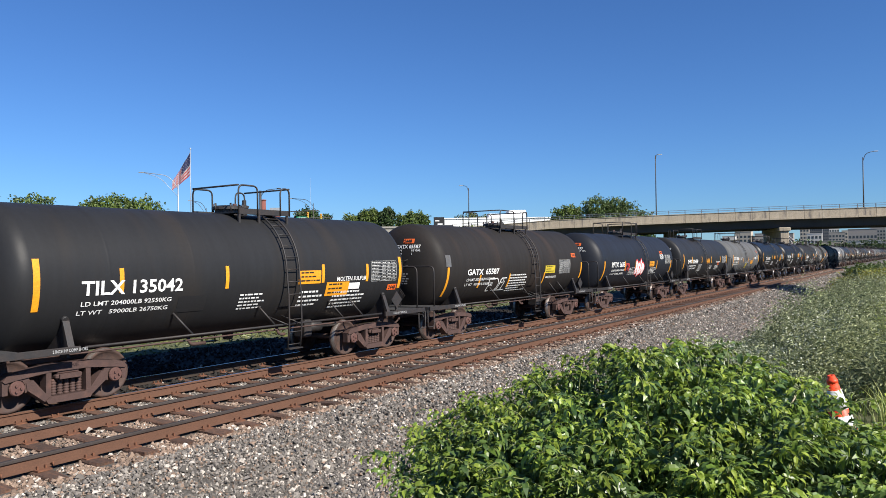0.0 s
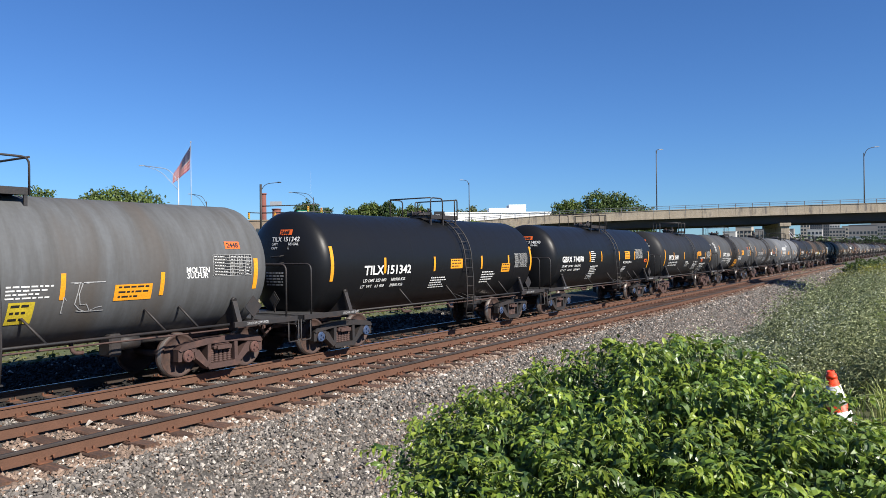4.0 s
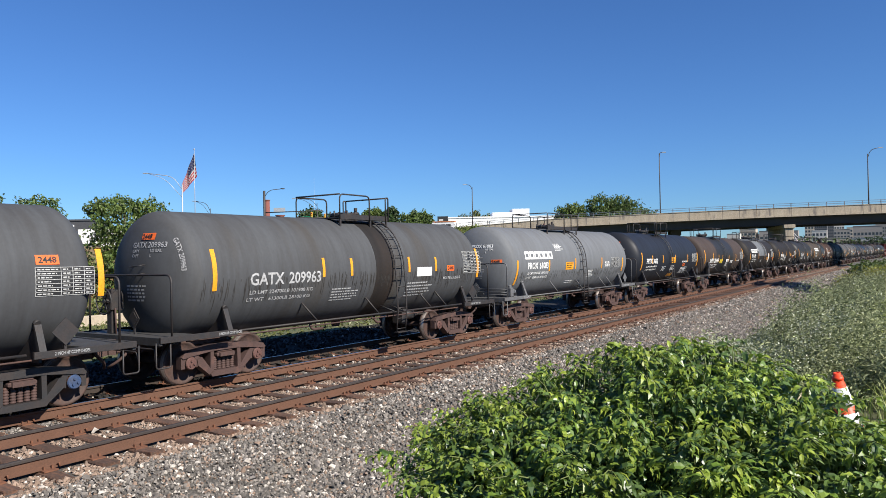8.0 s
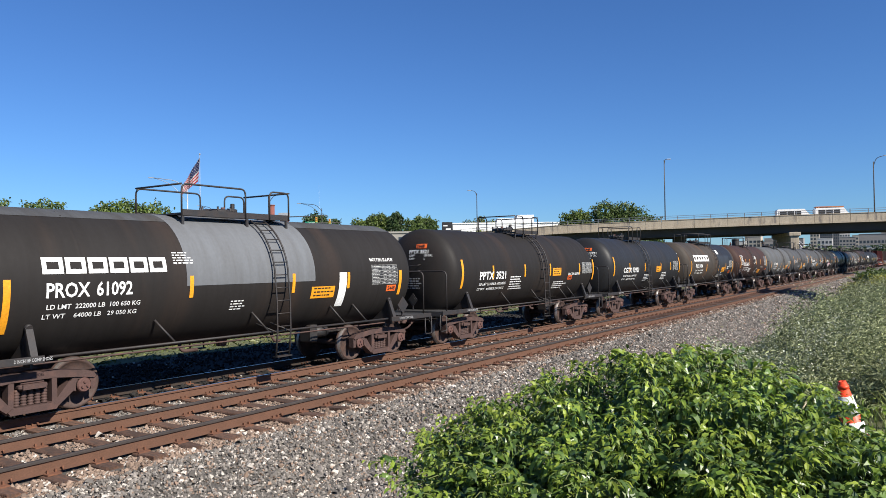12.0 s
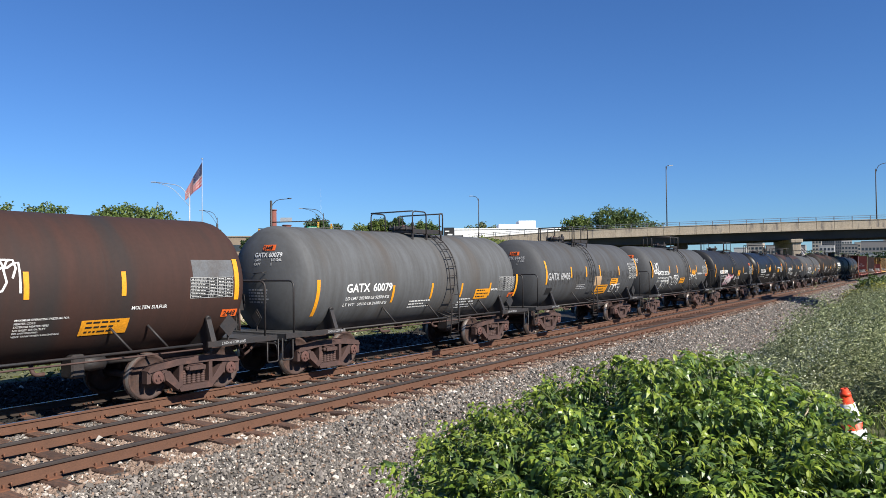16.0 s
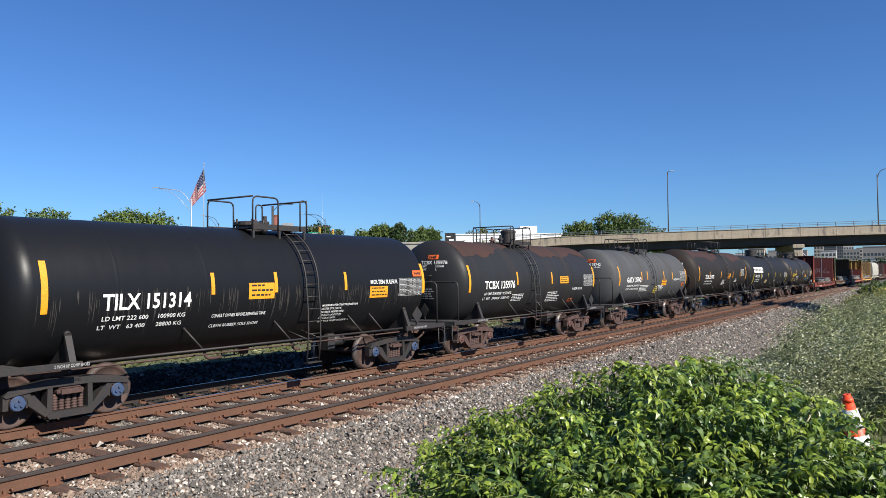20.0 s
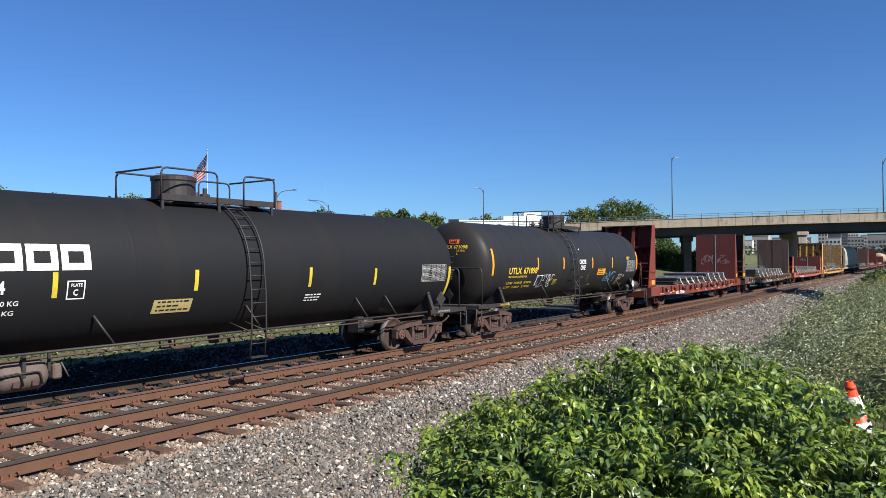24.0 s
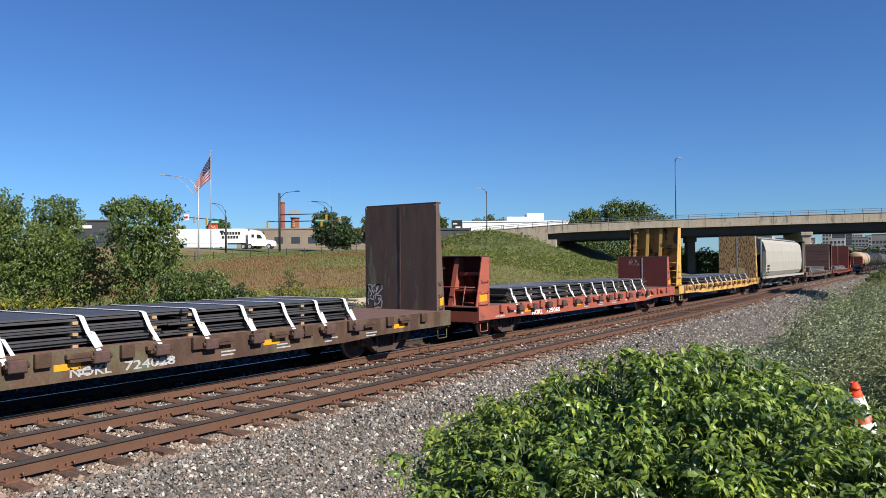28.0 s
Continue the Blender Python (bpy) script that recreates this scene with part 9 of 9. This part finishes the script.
def build_bank_plants():
    rng = np.random.default_rng(31)
    # green grass on the bank
    n = 56000
    x = 6 + 60 * rng.random(n) ** 1.8
    y = rng.uniform(-3, 3.4, n)
    keep = (y < 0.10 * x - 0.45 + rng.normal(0, 0.25, n)) & (y > 0.02 * x - 1.2) & ((x > 7.4) | (y < 0.0))
    x, y = x[keep], y[keep]
    v, f = blades(rng, x, y, ground_z(x, y) - 0.02, rng.uniform(0.18, 0.50, len(x)), 0.006 + 0.0007 * x, 0.6)
    stuff("bank_grass", v, f, leaf_mat("grass_blade", (0.12, 0.175, 0.038), (0.34, 0.37, 0.11), 0.5, 0.35, 0.4), "tall bright green grass on the bank", "grass")
    # pale flowering weeds: bushy stalks with small leaves and flat flower heads
    n = 7600
    x = 9.0 + 120 * rng.random(n) ** 1.75
    y = 0.02 * x - 0.8 + rng.random(n) * (weed_edge(x) - 0.02 * x + 0.8)
    inside = weed_edge(x) - y
    keep = (inside > rng.uniform(0, 0.35, n)) & ((y > 0.085 * x - 0.5 + rng.normal(0, 0.4, n)) | (x > 26))
    x, y, inside = x[keep], y[keep], inside[keep]
    n = len(x)
    z = ground_z(x, y)
    mound = np.sin(x * 1.15 + 1.7 * np.sin(y * 1.3)) * np.sin(y * 1.9 + 1.3 * np.sin(x * 0.6))
    h = (0.16 + 0.60 * sstep(inside, 0.1, 2.2)) * np.clip(0.72 + 0.95 * mound, 0.22, None) * rng.uniform(0.75, 1.15, n)
    m = 60
    a = rng.uniform(0, 6.28, (n, m))
    lev = rng.beta(2.2, 1.2, (n, m))
    r = np.abs(rng.normal(0, 0.17, (n, m))) * (0.4 + 0.8 * lev)
    P = np.stack([x[:, None] + np.cos(a) * r, y[:, None] + np.sin(a) * r, z[:, None] + h[:, None] * (lev - 0.25 * r / 0.17 * 0.3)], -1).reshape(-1, 3)
    R3 = rng.normal(0, 0.55, (len(P), 2))
    bv, bf = leaf_plain(0.2, 0.30)
    far = 1 + P[:, 0] * 0.022
    S = rng.uniform(0.028, 0.066, len(P)) * far
    patchy = np.sin(P[:, 0] * 0.55 + 2 * np.sin(P[:, 1] * 0.9)) + np.sin(P[:, 1] * 1.7 - P[:, 0] * 0.21)
    head = (lev.reshape(-1) > 0.70) & (rng.random(len(P)) < np.clip(0.24 + 0.26 * patchy, 0.02, 0.62))
    rot = euler_mats(R3[:, 0], R3[:, 1] - 0.1, rng.uniform(0, 6.28, len(P)))
    v, f = scatter(bv, bf, P[~head], rot[~head], S[~head])
    stuff("weed_leaves", v, f, leaf_mat("weed_leaf", (0.075, 0.100, 0.040), (0.375, 0.400, 0.210), 0.65, 0.15, 0.45), "grey-green weeds along the ballast edge", "weeds")
    fv, ff = leaf_plain(0.05, 0.7)
    v, f = scatter(fv, ff, P[head] + [0, 0, 0.02], rot[head], S[head] * 0.46)
    stuff("weed_flowers", v, f, leaf_mat("weed_flower", (0.30, 0.33, 0.22), (0.56, 0.58, 0.45), 0.7, 0.25), "pale feathery flower heads of weeds", "flowers")
    # yellow-green clumps along the far edge and goldenrod at the back
    P = []
    for cx, cy, k, hh in ((62, 4.4, 500, 0.9), (68, 5.6, 420, 0.8), (57, 3.4, 500, 0.9), (74, 6.0, 380, 0.8), (48, 4.6, 300, 0.6), (40, 1.8, 420, 1.1), (44, 2.3, 380, 1.1)):
        P.append(np.stack([rng.normal(cx, 1.6, k), rng.normal(cy, 0.45, k), float(ground_z(cx, cy)) + rng.uniform(0.1, hh, k)], -1))
    P = np.concatenate(P)
    rot = euler_mats(rng.normal(0, 0.5, len(P)), rng.normal(-0.3, 0.5, len(P)), rng.uniform(0, 6.28, len(P)))
    v, f = scatter(bv, bf, P, rot, rng.uniform(0.12, 0.30, len(P)))
    stuff("edge_weeds", v, f, leaf_mat("edge_weed_leaf", (0.17, 0.20, 0.03), (0.30, 0.27, 0.05), 0.6, 0.25), "yellow-green weeds at the far ballast edge", "weeds")


build_bank_plants()


# trees: trunk, limbs and crowns of many small leaves
def crown(rng, blobs, n, size, m, name="crown"):
    """Leaves over uneven lobes; blobs: (centre, radii)."""
    w = np.array([b[1][0] * b[1][1] + b[1][2] * b[1][0] for b in blobs])
    pick = rng.choice(len(blobs), n, p=w / w.sum())
    C = np.array([b[0] for b in blobs])[pick]
    Rr = np.array([b[1] for b in blobs])[pick]
    d = rng.normal(0, 1, (n, 3))
    d /= np.linalg.norm(d, axis=1)[:, None]
    lump = 1 + 0.28 * np.sin(d[:, 0] * 7 + pick) * np.sin(d[:, 1] * 6 + 2 * pick) + 0.12 * np.sin(d[:, 2] * 13 + pick)
    rad = rng.uniform(0.45, 1.0, n) ** 0.5 * lump
    P = C + d * Rr * rad[:, None]
    bv, bf = leaf_plain(0.3, 0.6)
    rot = euler_mats(rng.normal(0, 0.7, n), rng.normal(0.5, 0.5, n), rng.uniform(0, 6.28, n))
    v, f = scatter(bv, bf, P, rot, size * rng.uniform(0.7, 1.5, n))
    return big_mesh(name, v, f, m)


GREENS = dict(
    vine=leaf_mat("vine_leaf", (0.048, 0.085, 0.017), (0.125, 0.170, 0.034), 0.5, 0.2, 0.35),
    bright=leaf_mat("bright_leaf", (0.062, 0.100, 0.020), (0.13, 0.170, 0.034), 0.5, 0.25, 0.35),
    dark=leaf_mat("dark_leaf", (0.028, 0.052, 0.014), (0.05, 0.085, 0.022), 0.5, 0.2, 0.3),
    mid=leaf_mat("mid_leaf", (0.058, 0.094, 0.022), (0.102, 0.146, 0.034), 0.5, 0.2, 0.35),
    olive=leaf_mat("olive_leaf", (0.09, 0.11, 0.03), (0.14, 0.15, 0.045), 0.5, 0.2, 0.3),
    goldenrod=leaf_mat("goldenrod", (0.35, 0.28, 0.02), (0.18, 0.20, 0.03), 0.6, 0.2, 0.3),
    dry=leaf_mat("dry_seed_grass", (0.225, 0.120, 0.054), (0.28, 0.175, 0.072), 0.7, 0.4, 0.25),
    field=leaf_mat("field_green", (0.115, 0.165, 0.034), (0.21, 0.240, 0.058), 0.6, 0.4, 0.3),
)
BARK = mat("bark", (0.09, 0.065, 0.05), 0.95, scale=3, fine=15, bump=0.6, stretch=(3, 3, 0.6))


def tree(name, label, base, blobs, n, size, leaf, seed, trunk=0.16):
    """base: foot on the ground; blobs relative to it."""
    rng = np.random.default_rng(seed)
    z = float(ground_z(base[0], base[1])) - 0.1
    t = empty(name, (base[0], base[1], z), label, "tree" if trunk else "bush")
    part("crown", crown(rng, blobs, n, size, GREENS[leaf]), None, t)
    if trunk:
        top = max(b[0][2] for b in blobs)
        pts = [(0, 0, 0), (0.08, 0.05, top * 0.3), (-0.05, 0.1, top * 0.6), (0, 0, top)]
        part("trunk", MB().tube(pts, trunk, 8, r1=trunk * 0.25), BARK, t)
        for b in blobs:
            part("limb", MB().tube([(0, 0.05, top * 0.35), (b[0][0] * 0.5, b[0][1] * 0.5, (top * 0.45 + b[0][2]) / 2), tuple(b[0])], trunk * 0.45, 6, r1=trunk * 0.12), BARK, t)
    return t


# vine-grown trees and thicket behind the train
tree("vine_covered_tree", "young tree smothered in dark green vines", (21.7, 33.6), [((0.0, 0.0, 4.9), (1.75, 1.6, 1.1)), ((-0.3, 0.4, 5.6), (1.0, 1.0, 0.5)), ((0.6, -0.9, 5.4), (0.9, 0.9, 0.6)), ((-0.2, 0.3, 3.8), (1.4, 1.4, 1.0)), ((0.2, -0.2, 2.9), (1.7, 1.5, 1.0)), ((0.6, -0.8, 3.7), (1.0, 1.0, 1.0)), ((-0.9, 1.3, 5.5), (0.5, 0.5, 0.3)), ((0.2, -0.2, 1.5), (1.8, 1.5, 1.3))], 11000, 0.15, "vine", 1)
tree("vine_covered_tree", "slender tree crown grown over with vines", (21.8, 42.1), [((0.0, 0.0, 5.8), (1.25, 1.2, 0.9)), ((0.3, -0.5, 5.1), (0.9, 0.9, 0.8)), ((-0.1, 0.2, 4.6), (1.2, 1.2, 1.1)), ((0, 0, 3.0), (1.5, 1.4, 1.5))], 5000, 0.16, "mid", 2)
tree("thicket_tree", "broad bright green thicket tree", (18.7, 41.4), [((0.0, 0.0, 5.6), (0.9, 0.9, 1.1)), ((-0.5, 0.7, 4.8), (1.5, 1.5, 1.8)), ((0.4, -0.5, 4.0), (1.8, 1.8, 1.4)), ((1.4, -2.0, 3.6), (1.9, 1.7, 1.1)), ((2.3, -3.2, 3.2), (1.2, 1.2, 1.0))], 9000, 0.16, "bright", 3)
tree("thicket_tree", "dark thicket tree at the edge of the clearing", (19.2, 40.0), [((0.4, -0.0, 2.5), (2.3, 2.0, 0.9)), ((-0.8, 1.7, 2.7), (1.8, 1.8, 1.2)), ((0.6, -0.6, 1.3), (2.4, 2.0, 1.2)), ((1.8, -2.4, 1.9), (1.8, 1.5, 1.1))], 9000, 0.16, "vine", 4)
tree("shrub", "dark spreading shrub below the vine tree", (20.8, 28.8), [((0.0, 0.0, 1.7), (1.1, 1.0, 0.8)), ((0.6, -0.9, 1.8), (0.9, 0.9, 0.7)), ((-0.3, 0.4, 1.0), (0.9, 0.9, 0.6)), ((-0.4, 0.6, 1.9), (0.6, 0.6, 0.7)), ((0.3, -0.4, 0.7), (1.2, 1.0, 0.7))], 4600, 0.13, "mid", 5, 0)
tree("shrub", "dark spreading shrub beside the wall", (24.6, 31.0), [((0, 0, 0.9), (1.2, 0.9, 0.9)), ((0.9, -0.2, 0.7), (0.9, 0.9, 0.8))], 2600, 0.14, "dark", 6, 0)
tree("sapling", "slim sapling standing in the field", (33.7, 35.7), [((0, 0, 1.9), (0.35, 0.35, 0.6)), ((0.2, -0.3, 1.1), (0.6, 0.6, 0.6)), ((-0.3, 0.3, 0.8), (0.6, 0.6, 0.5)), ((0.7, -0.9, 0.5), (0.6, 0.6, 0.5))], 900, 0.15, "olive", 7, 0.03)
# far trees
FAR = [("broad dark tree by the crossroads", (121, 114.5), [((0, 0, 5.4), (4.3, 4.3, 3.6)), ((-1, 1.5, 7.4), (2.6, 2.6, 2.2)), ((1.6, -2.2, 4.0), (3.4, 3.4, 2.6))], 5200, 0.5, "dark", 0.3),
       ("rounded green tree behind the block building", (131.4, 108.5), [((0, 0, 5.4), (4.9, 4.9, 3.8)), ((1, -1.5, 7.6), (3.2, 3.2, 2.2))], 5200, 0.5, "bright", 0.35),
       ("dark rounded tree behind the dark shed", (132.8, 103.0), [((0, 0, 6.4), (1.9, 1.9, 3.0)), ((0.2, -0.3, 8.6), (1.3, 1.3, 1.4))], 2200, 0.5, "dark", 0.3),
       ("green tree beside the store", (139.2, 100.9), [((0, 0, 5.6), (3.6, 3.6, 3.6)), ((1.2, -1.6, 6.8), (2.4, 2.4, 2.2))], 4200, 0.5, "mid", 0.3),
       ("broad green tree behind the overpass", (158.7, 60.4), [((0, 0, 10.8), (5.0, 5.0, 3.8)), ((-1.2, 1.8, 13.8), (3.2, 3.2, 2.4)), ((2.6, -4.2, 11.0), (4.0, 4.0, 3.4)), ((1.2, -2.0, 14.0), (2.8, 2.8, 2.0)), ((4.2, -7.5, 9.4), (3.0, 3.0, 3.0)), ((0.5, -1.0, 6.0), (5.0, 6.0, 4.5))], 7200, 0.5, "mid", 0.35),
       ("light green tree behind the overpass", (154.0, 68.0), [((0, 0, 10.6), (3.6, 3.6, 3.2)), ((0.6, -1, 12.0), (2.4, 2.4, 1.8)), ((0, 0, 6.5), (3.4, 3.4, 4.0))], 3200, 0.5, "bright", 0.3),
       ("dense green trees beyond the overpass", (131, 56.0), [((0, 0, 3.4), (3.6, 5.6, 3.6)), ((2, -5, 2.6), (3.4, 4.2, 3.2)), ((3.5, -9, 2.4), (3.2, 4.0, 2.8)), ((-1.5, 5.5, 3.6), (3.4, 4.6, 3.6)), ((-3, 11, 3.6), (3.2, 4.6, 3.4))], 11000, 0.42, "mid", 0.2),
       ("full green tree beyond the overpass", (131.0, 41.5), [((0, 0, 3.0), (3.0, 3.2, 2.6)), ((1.4, -2.2, 2.2), (2.4, 2.6, 2.2)), ((-1.2, 2.4, 2.2), (2.6, 2.6, 2.2)), ((0.2, 0.4, 4.8), (2.0, 2.0, 1.4))], 5200, 0.34, "mid", 0.15),
       ("bushy green tree beside the tracks", (123.0, 33.0), [((0, 0, 2.0), (2.2, 3.0, 2.2)), ((1, -3, 1.4), (2.0, 2.6, 1.8)), ((-1, 3, 1.6), (2.0, 2.4, 1.8))], 4200, 0.34, "mid", 0.1),
       ("rounded tree behind the traffic lights", (113.5, 143.5), [((0, 0, 4.6), (2.2, 2.2, 2.4)), ((-1, 1.4, 5.6), (1.6, 1.6, 1.4))], 2000, 0.5, "mid", 0.25),
       ("small dark tree in front of the beige building", (114.0, 131.5), [((0, 0, 2.2), (1.6, 1.6, 1.9))], 1800, 0.45, "dark", 0.2),
       ("olive tree crown beyond the white trailer", (107.0, 151.5), [((0, 0, 4.4), (1.9, 1.9, 1.6))], 2200, 0.5, "olive", 0.25),
       ("pale tree above the store roof", (215, 130.0), [((0, 0, 7.0), (6.0, 6.0, 5.2))], 2600, 0.7, "olive", 0.35),
       ("distant row of dark trees beside the tracks", (342, 27), [((0, 0, 3.6), (4, 6, 3.6)), ((-4, 9, 3.2), (4, 6, 3.2)), ((3, -9, 3.8), (4, 6, 3.8)), ((5, -19, 4.2), (4, 7, 4.2))], 3000, 0.9, "dark", 0.2),
       ("slender tree on the bank shading the ballast", (58.0, -1.1), [((0, 0, 6.2), (2.8, 2.4, 2.4)), ((1.6, 0.0, 8.6), (2.6, 2.0, 2.0)), ((-0.6, -0.3, 4.4), (2.2, 1.6, 1.2)), ((3.0, 0, 7.2), (2.0, 1.6, 1.6))], 5200, 0.34, "mid", 0.16),
       ("dark low bushes at the edge of the ballast", (77.0, 5.0), [((0, 0, 0.9), (2.6, 1.3, 1.1)), ((3.5, -0.8, 0.9), (2.2, 1.3, 1.1)), ((6, -2.2, 1.0), (2.2, 1.5, 1.2))], 3600, 0.24, "mid", 0.05)]
for k, (lab, base, blobs, n, size, leaf, tr) in enumerate(FAR):
    tree("tree", lab, base, blobs, int(n * 1.5), size, leaf, 50 + k, tr)


def build_field():
    rng = np.random.default_rng(77)
    # tall dry grass and green growth on the slope
    for name, leaf, n, h0, h1, lab, mask in (("dry_grass", "dry", 150000, 0.16, 0.42, "tall rust-brown dry grass on the slope", 0), ("field_growth", "field", 150000, 0.14, 0.38, "yellow-green growth on the slope", 1)):
        x = rng.uniform(14, 112, n)
        y = rng.uniform(30.5, 104, n)
        f = np.sin(x * 0.13 + 1) + np.sin(y * 0.21 + x * 0.05) + 0.6 * np.sin(x * 0.31 - y * 0.17) + rng.normal(0, 0.6, n)
        mid = sstep(y, 42, 54) * (1 - sstep(x, 78, 96)) * (1 - 1.6 * sstep(y, 84, 94))
        keep = (f + 3.0 * mid > 1.9) if mask == 0 else (f + 2.6 * mid < 2.4)
        d = -((x - ROAD_P.x) * 0.943 + (y - ROAD_P.y) * 0.333)
        keep &= (d > 4) & ~((x > 96) & (y < 40))
        x, y = x[keep], y[keep]
        h = rng.uniform(h0, h1, len(x)) * (1 - 0.35 * sstep(y, 60, 100))
        dist = np.hypot(x, y)
        v, fc = blades(rng, x, y, ground_z(x, y) - 0.05, h, 0.0007 * dist, 0.8)
        stuff(name, v, fc, GREENS[leaf], lab, "grass")
    # leafy undergrowth between the wall and the tracks
    n = 26000
    x, y = rng.uniform(6, 60, n), rng.uniform(18.3, 35.5, n)
    keep = rng.random(n) < np.clip(1.25 - (x - 18) * 0.03, 0.2, 1)
    keep &= (np.abs(y - 29.8) > 0.3)
    x, y = x[keep], y[keep]
    lump = 0.55 + 0.35 * np.sin(x * 0.9 + 2 * np.sin(y * 0.6)) + 0.25 * np.sin(y * 1.7 + x)
    z = ground_z(x, y) + rng.random(len(x)) * np.maximum(0.15, lump) * np.where(y > 29.6, 1.1, np.where(x > 22, 0.3, 0.22)) * (0.25 + 0.75 * sstep(y, 18.5, 23))
    bv, bf = leaf_plain(0.2, 0.5)
    rot = euler_mats(rng.normal(0, 0.6, len(x)), rng.normal(0.2, 0.6, len(x)), rng.uniform(0, 6.28, len(x)))
    v, f = scatter(bv, bf, np.stack([x, y, z], -1), rot, rng.uniform(0.10, 0.24, len(x)))
    stuff("undergrowth", v, f, GREENS["olive"], "tangled green undergrowth beyond the tracks", "undergrowth")
    # goldenrod clumps
    P = []
    for cx, cy in ((15.6, 34.6), (17.2, 33.6), (14.4, 35.4), (33.0, 34.5), (29.0, 33.2), (36.5, 34.0)):
        k = 260
        P.append(np.stack([rng.normal(cx, 0.45, k), rng.normal(cy, 0.45, k), ground_z(cx, cy) + rng.uniform(0.3, 1.1, k)], -1))
    P = np.concatenate(P)
    rot = euler_mats(rng.normal(0, 0.6, len(P)), rng.normal(0, 0.6, len(P)), rng.uniform(0, 6.28, len(P)))
    v, f = scatter(bv, bf, P, rot, rng.uniform(0.08, 0.18, len(P)))
    stuff("goldenrod", v, f, GREENS["goldenrod"], "yellow goldenrod clumps in the undergrowth", "flowers")
    # green shrubs over the bridge's embankment
    n = 16000
    x, y = rng.uniform(84, 122, n), rng.uniform(38, 72, n)
    d = -((x - ROAD_P.x) * 0.943 + (y - ROAD_P.y) * 0.333)
    keep = (d > 7.6) & (d < 34)
    x, y = x[keep], y[keep]
    z = ground_z(x, y) + rng.random(len(x)) * (0.5 + 0.4 * np.sin(x * 0.8) * np.sin(y * 0.7))
    rot = euler_mats(rng.normal(0, 0.6, len(x)), rng.normal(0.2, 0.6, len(x)), rng.uniform(0, 6.28, len(x)))
    v, f = scatter(bv, bf, np.stack([x, y, z], -1), rot, rng.uniform(0.25, 0.55, len(x)))
    stuff("embankment_growth", v, f, GREENS["field"], "green growth over the bridge embankment", "undergrowth")
    # distant woods at the horizon, right of the bridge
    n = 9000
    x, y = rng.uniform(330, 560, n), rng.uniform(-20, 150, n)
    z = rng.random(n) * (5 + 3 * np.sin(x * 0.05) + 2.5 * np.sin(y * 0.16)) - 0.3
    keep = y > 20
    x, y, z = x[keep], y[keep], z[keep]
    rot = euler_mats(rng.normal(0, 0.6, len(x)), rng.normal(0.2, 0.6, len(x)), rng.uniform(0, 6.28, len(x)))
    v, f = scatter(bv, bf, np.stack([x, y, z], -1), rot, rng.uniform(1.4, 2.6, len(x)))
    stuff("far_woods", v, f, GREENS["mid"], "distant belt of trees before the city", "woods")


build_field()


# ---- what moves ----
def motions():
    for car in TRAIN:
        x, y, z = car.location
        x = 11.5 + (x - 11.5) * SPEED / 14.45
        walk(car, [(0.0, pose(x, y, z)), (14.0, pose(x - SPEED * 14, y, z)), (28.0, pose(x - SPEED * 28, y, z))])
    # the wheels of all trucks turn alike, so one set of rows serves each place in the truck
    step = SPEED / FPS / 0.457
    for s, sets in AXLES.items():
        walk(sets[0], [(k / FPS, pose(s * 0.889, 0, 0.457, 0, -math.degrees(step) * k, 0)) for k in range(28 * FPS + 1)])
        act, slot = sets[0].animation_data.action, sets[0].animation_data.action_slot
        for w in sets[1:]:
            w.rotation_mode = "QUATERNION"
            w.animation_data_create().action = act
            w.animation_data.action_slot = slot
    # vans cross the overpass
    yaw = math.degrees(math.atan2(-ROAD_U.y, -ROAD_U.x))
    for van, s11, z in ((VANS[0], -28.8, 8.5), (VANS[1], -23.2, 8.5)):
        rows = []
        for t in range(0, 29):
            s = max(s11 - 15.5 * (t - 11), -140.0)
            x, y, _ = br(s, -2.0)
            rows.append((t, pose(x, y, z + rise(s) if s < 50 else max(5.4, float(ground_z(x, y))), 0, 0, yaw)))
        walk(van, rows)
    # the semi pulls away from the lights
    d = Vector((103.7 - 91.8, 113.5 - 130.6, 0)).normalized()
    a = math.degrees(math.atan2(d.y, d.x))
    rows = []
    for t, s in ((0, -14.5), (20, -14.5), (24, -12.2), (25, -9.4), (26, -6.4), (27, -3.4), (28, -0.4)):
        p = Vector((91.0, 131.5, 5.4)) + d * s
        rows.append((t, pose(p.x, p.y, p.z, 0, 0, a)))
    walk(SEMI, rows)
    # the flag stirs in a light wind
    for k, strip in enumerate(FLAG):
        rows = []
        for i in range(0, 57):
            t = i * 0.5
            q = 4.0 * math.sin(t * 1.7 - k * 0.7) + 3.0 * math.sin(t * 2.9 + 0.5)
            rows.append((t, pose(0, 0, 16.2, 0, 6.0 * math.sin(t * 0.55 + 0.4), -57 + q)))
        walk(strip, rows)


motions()
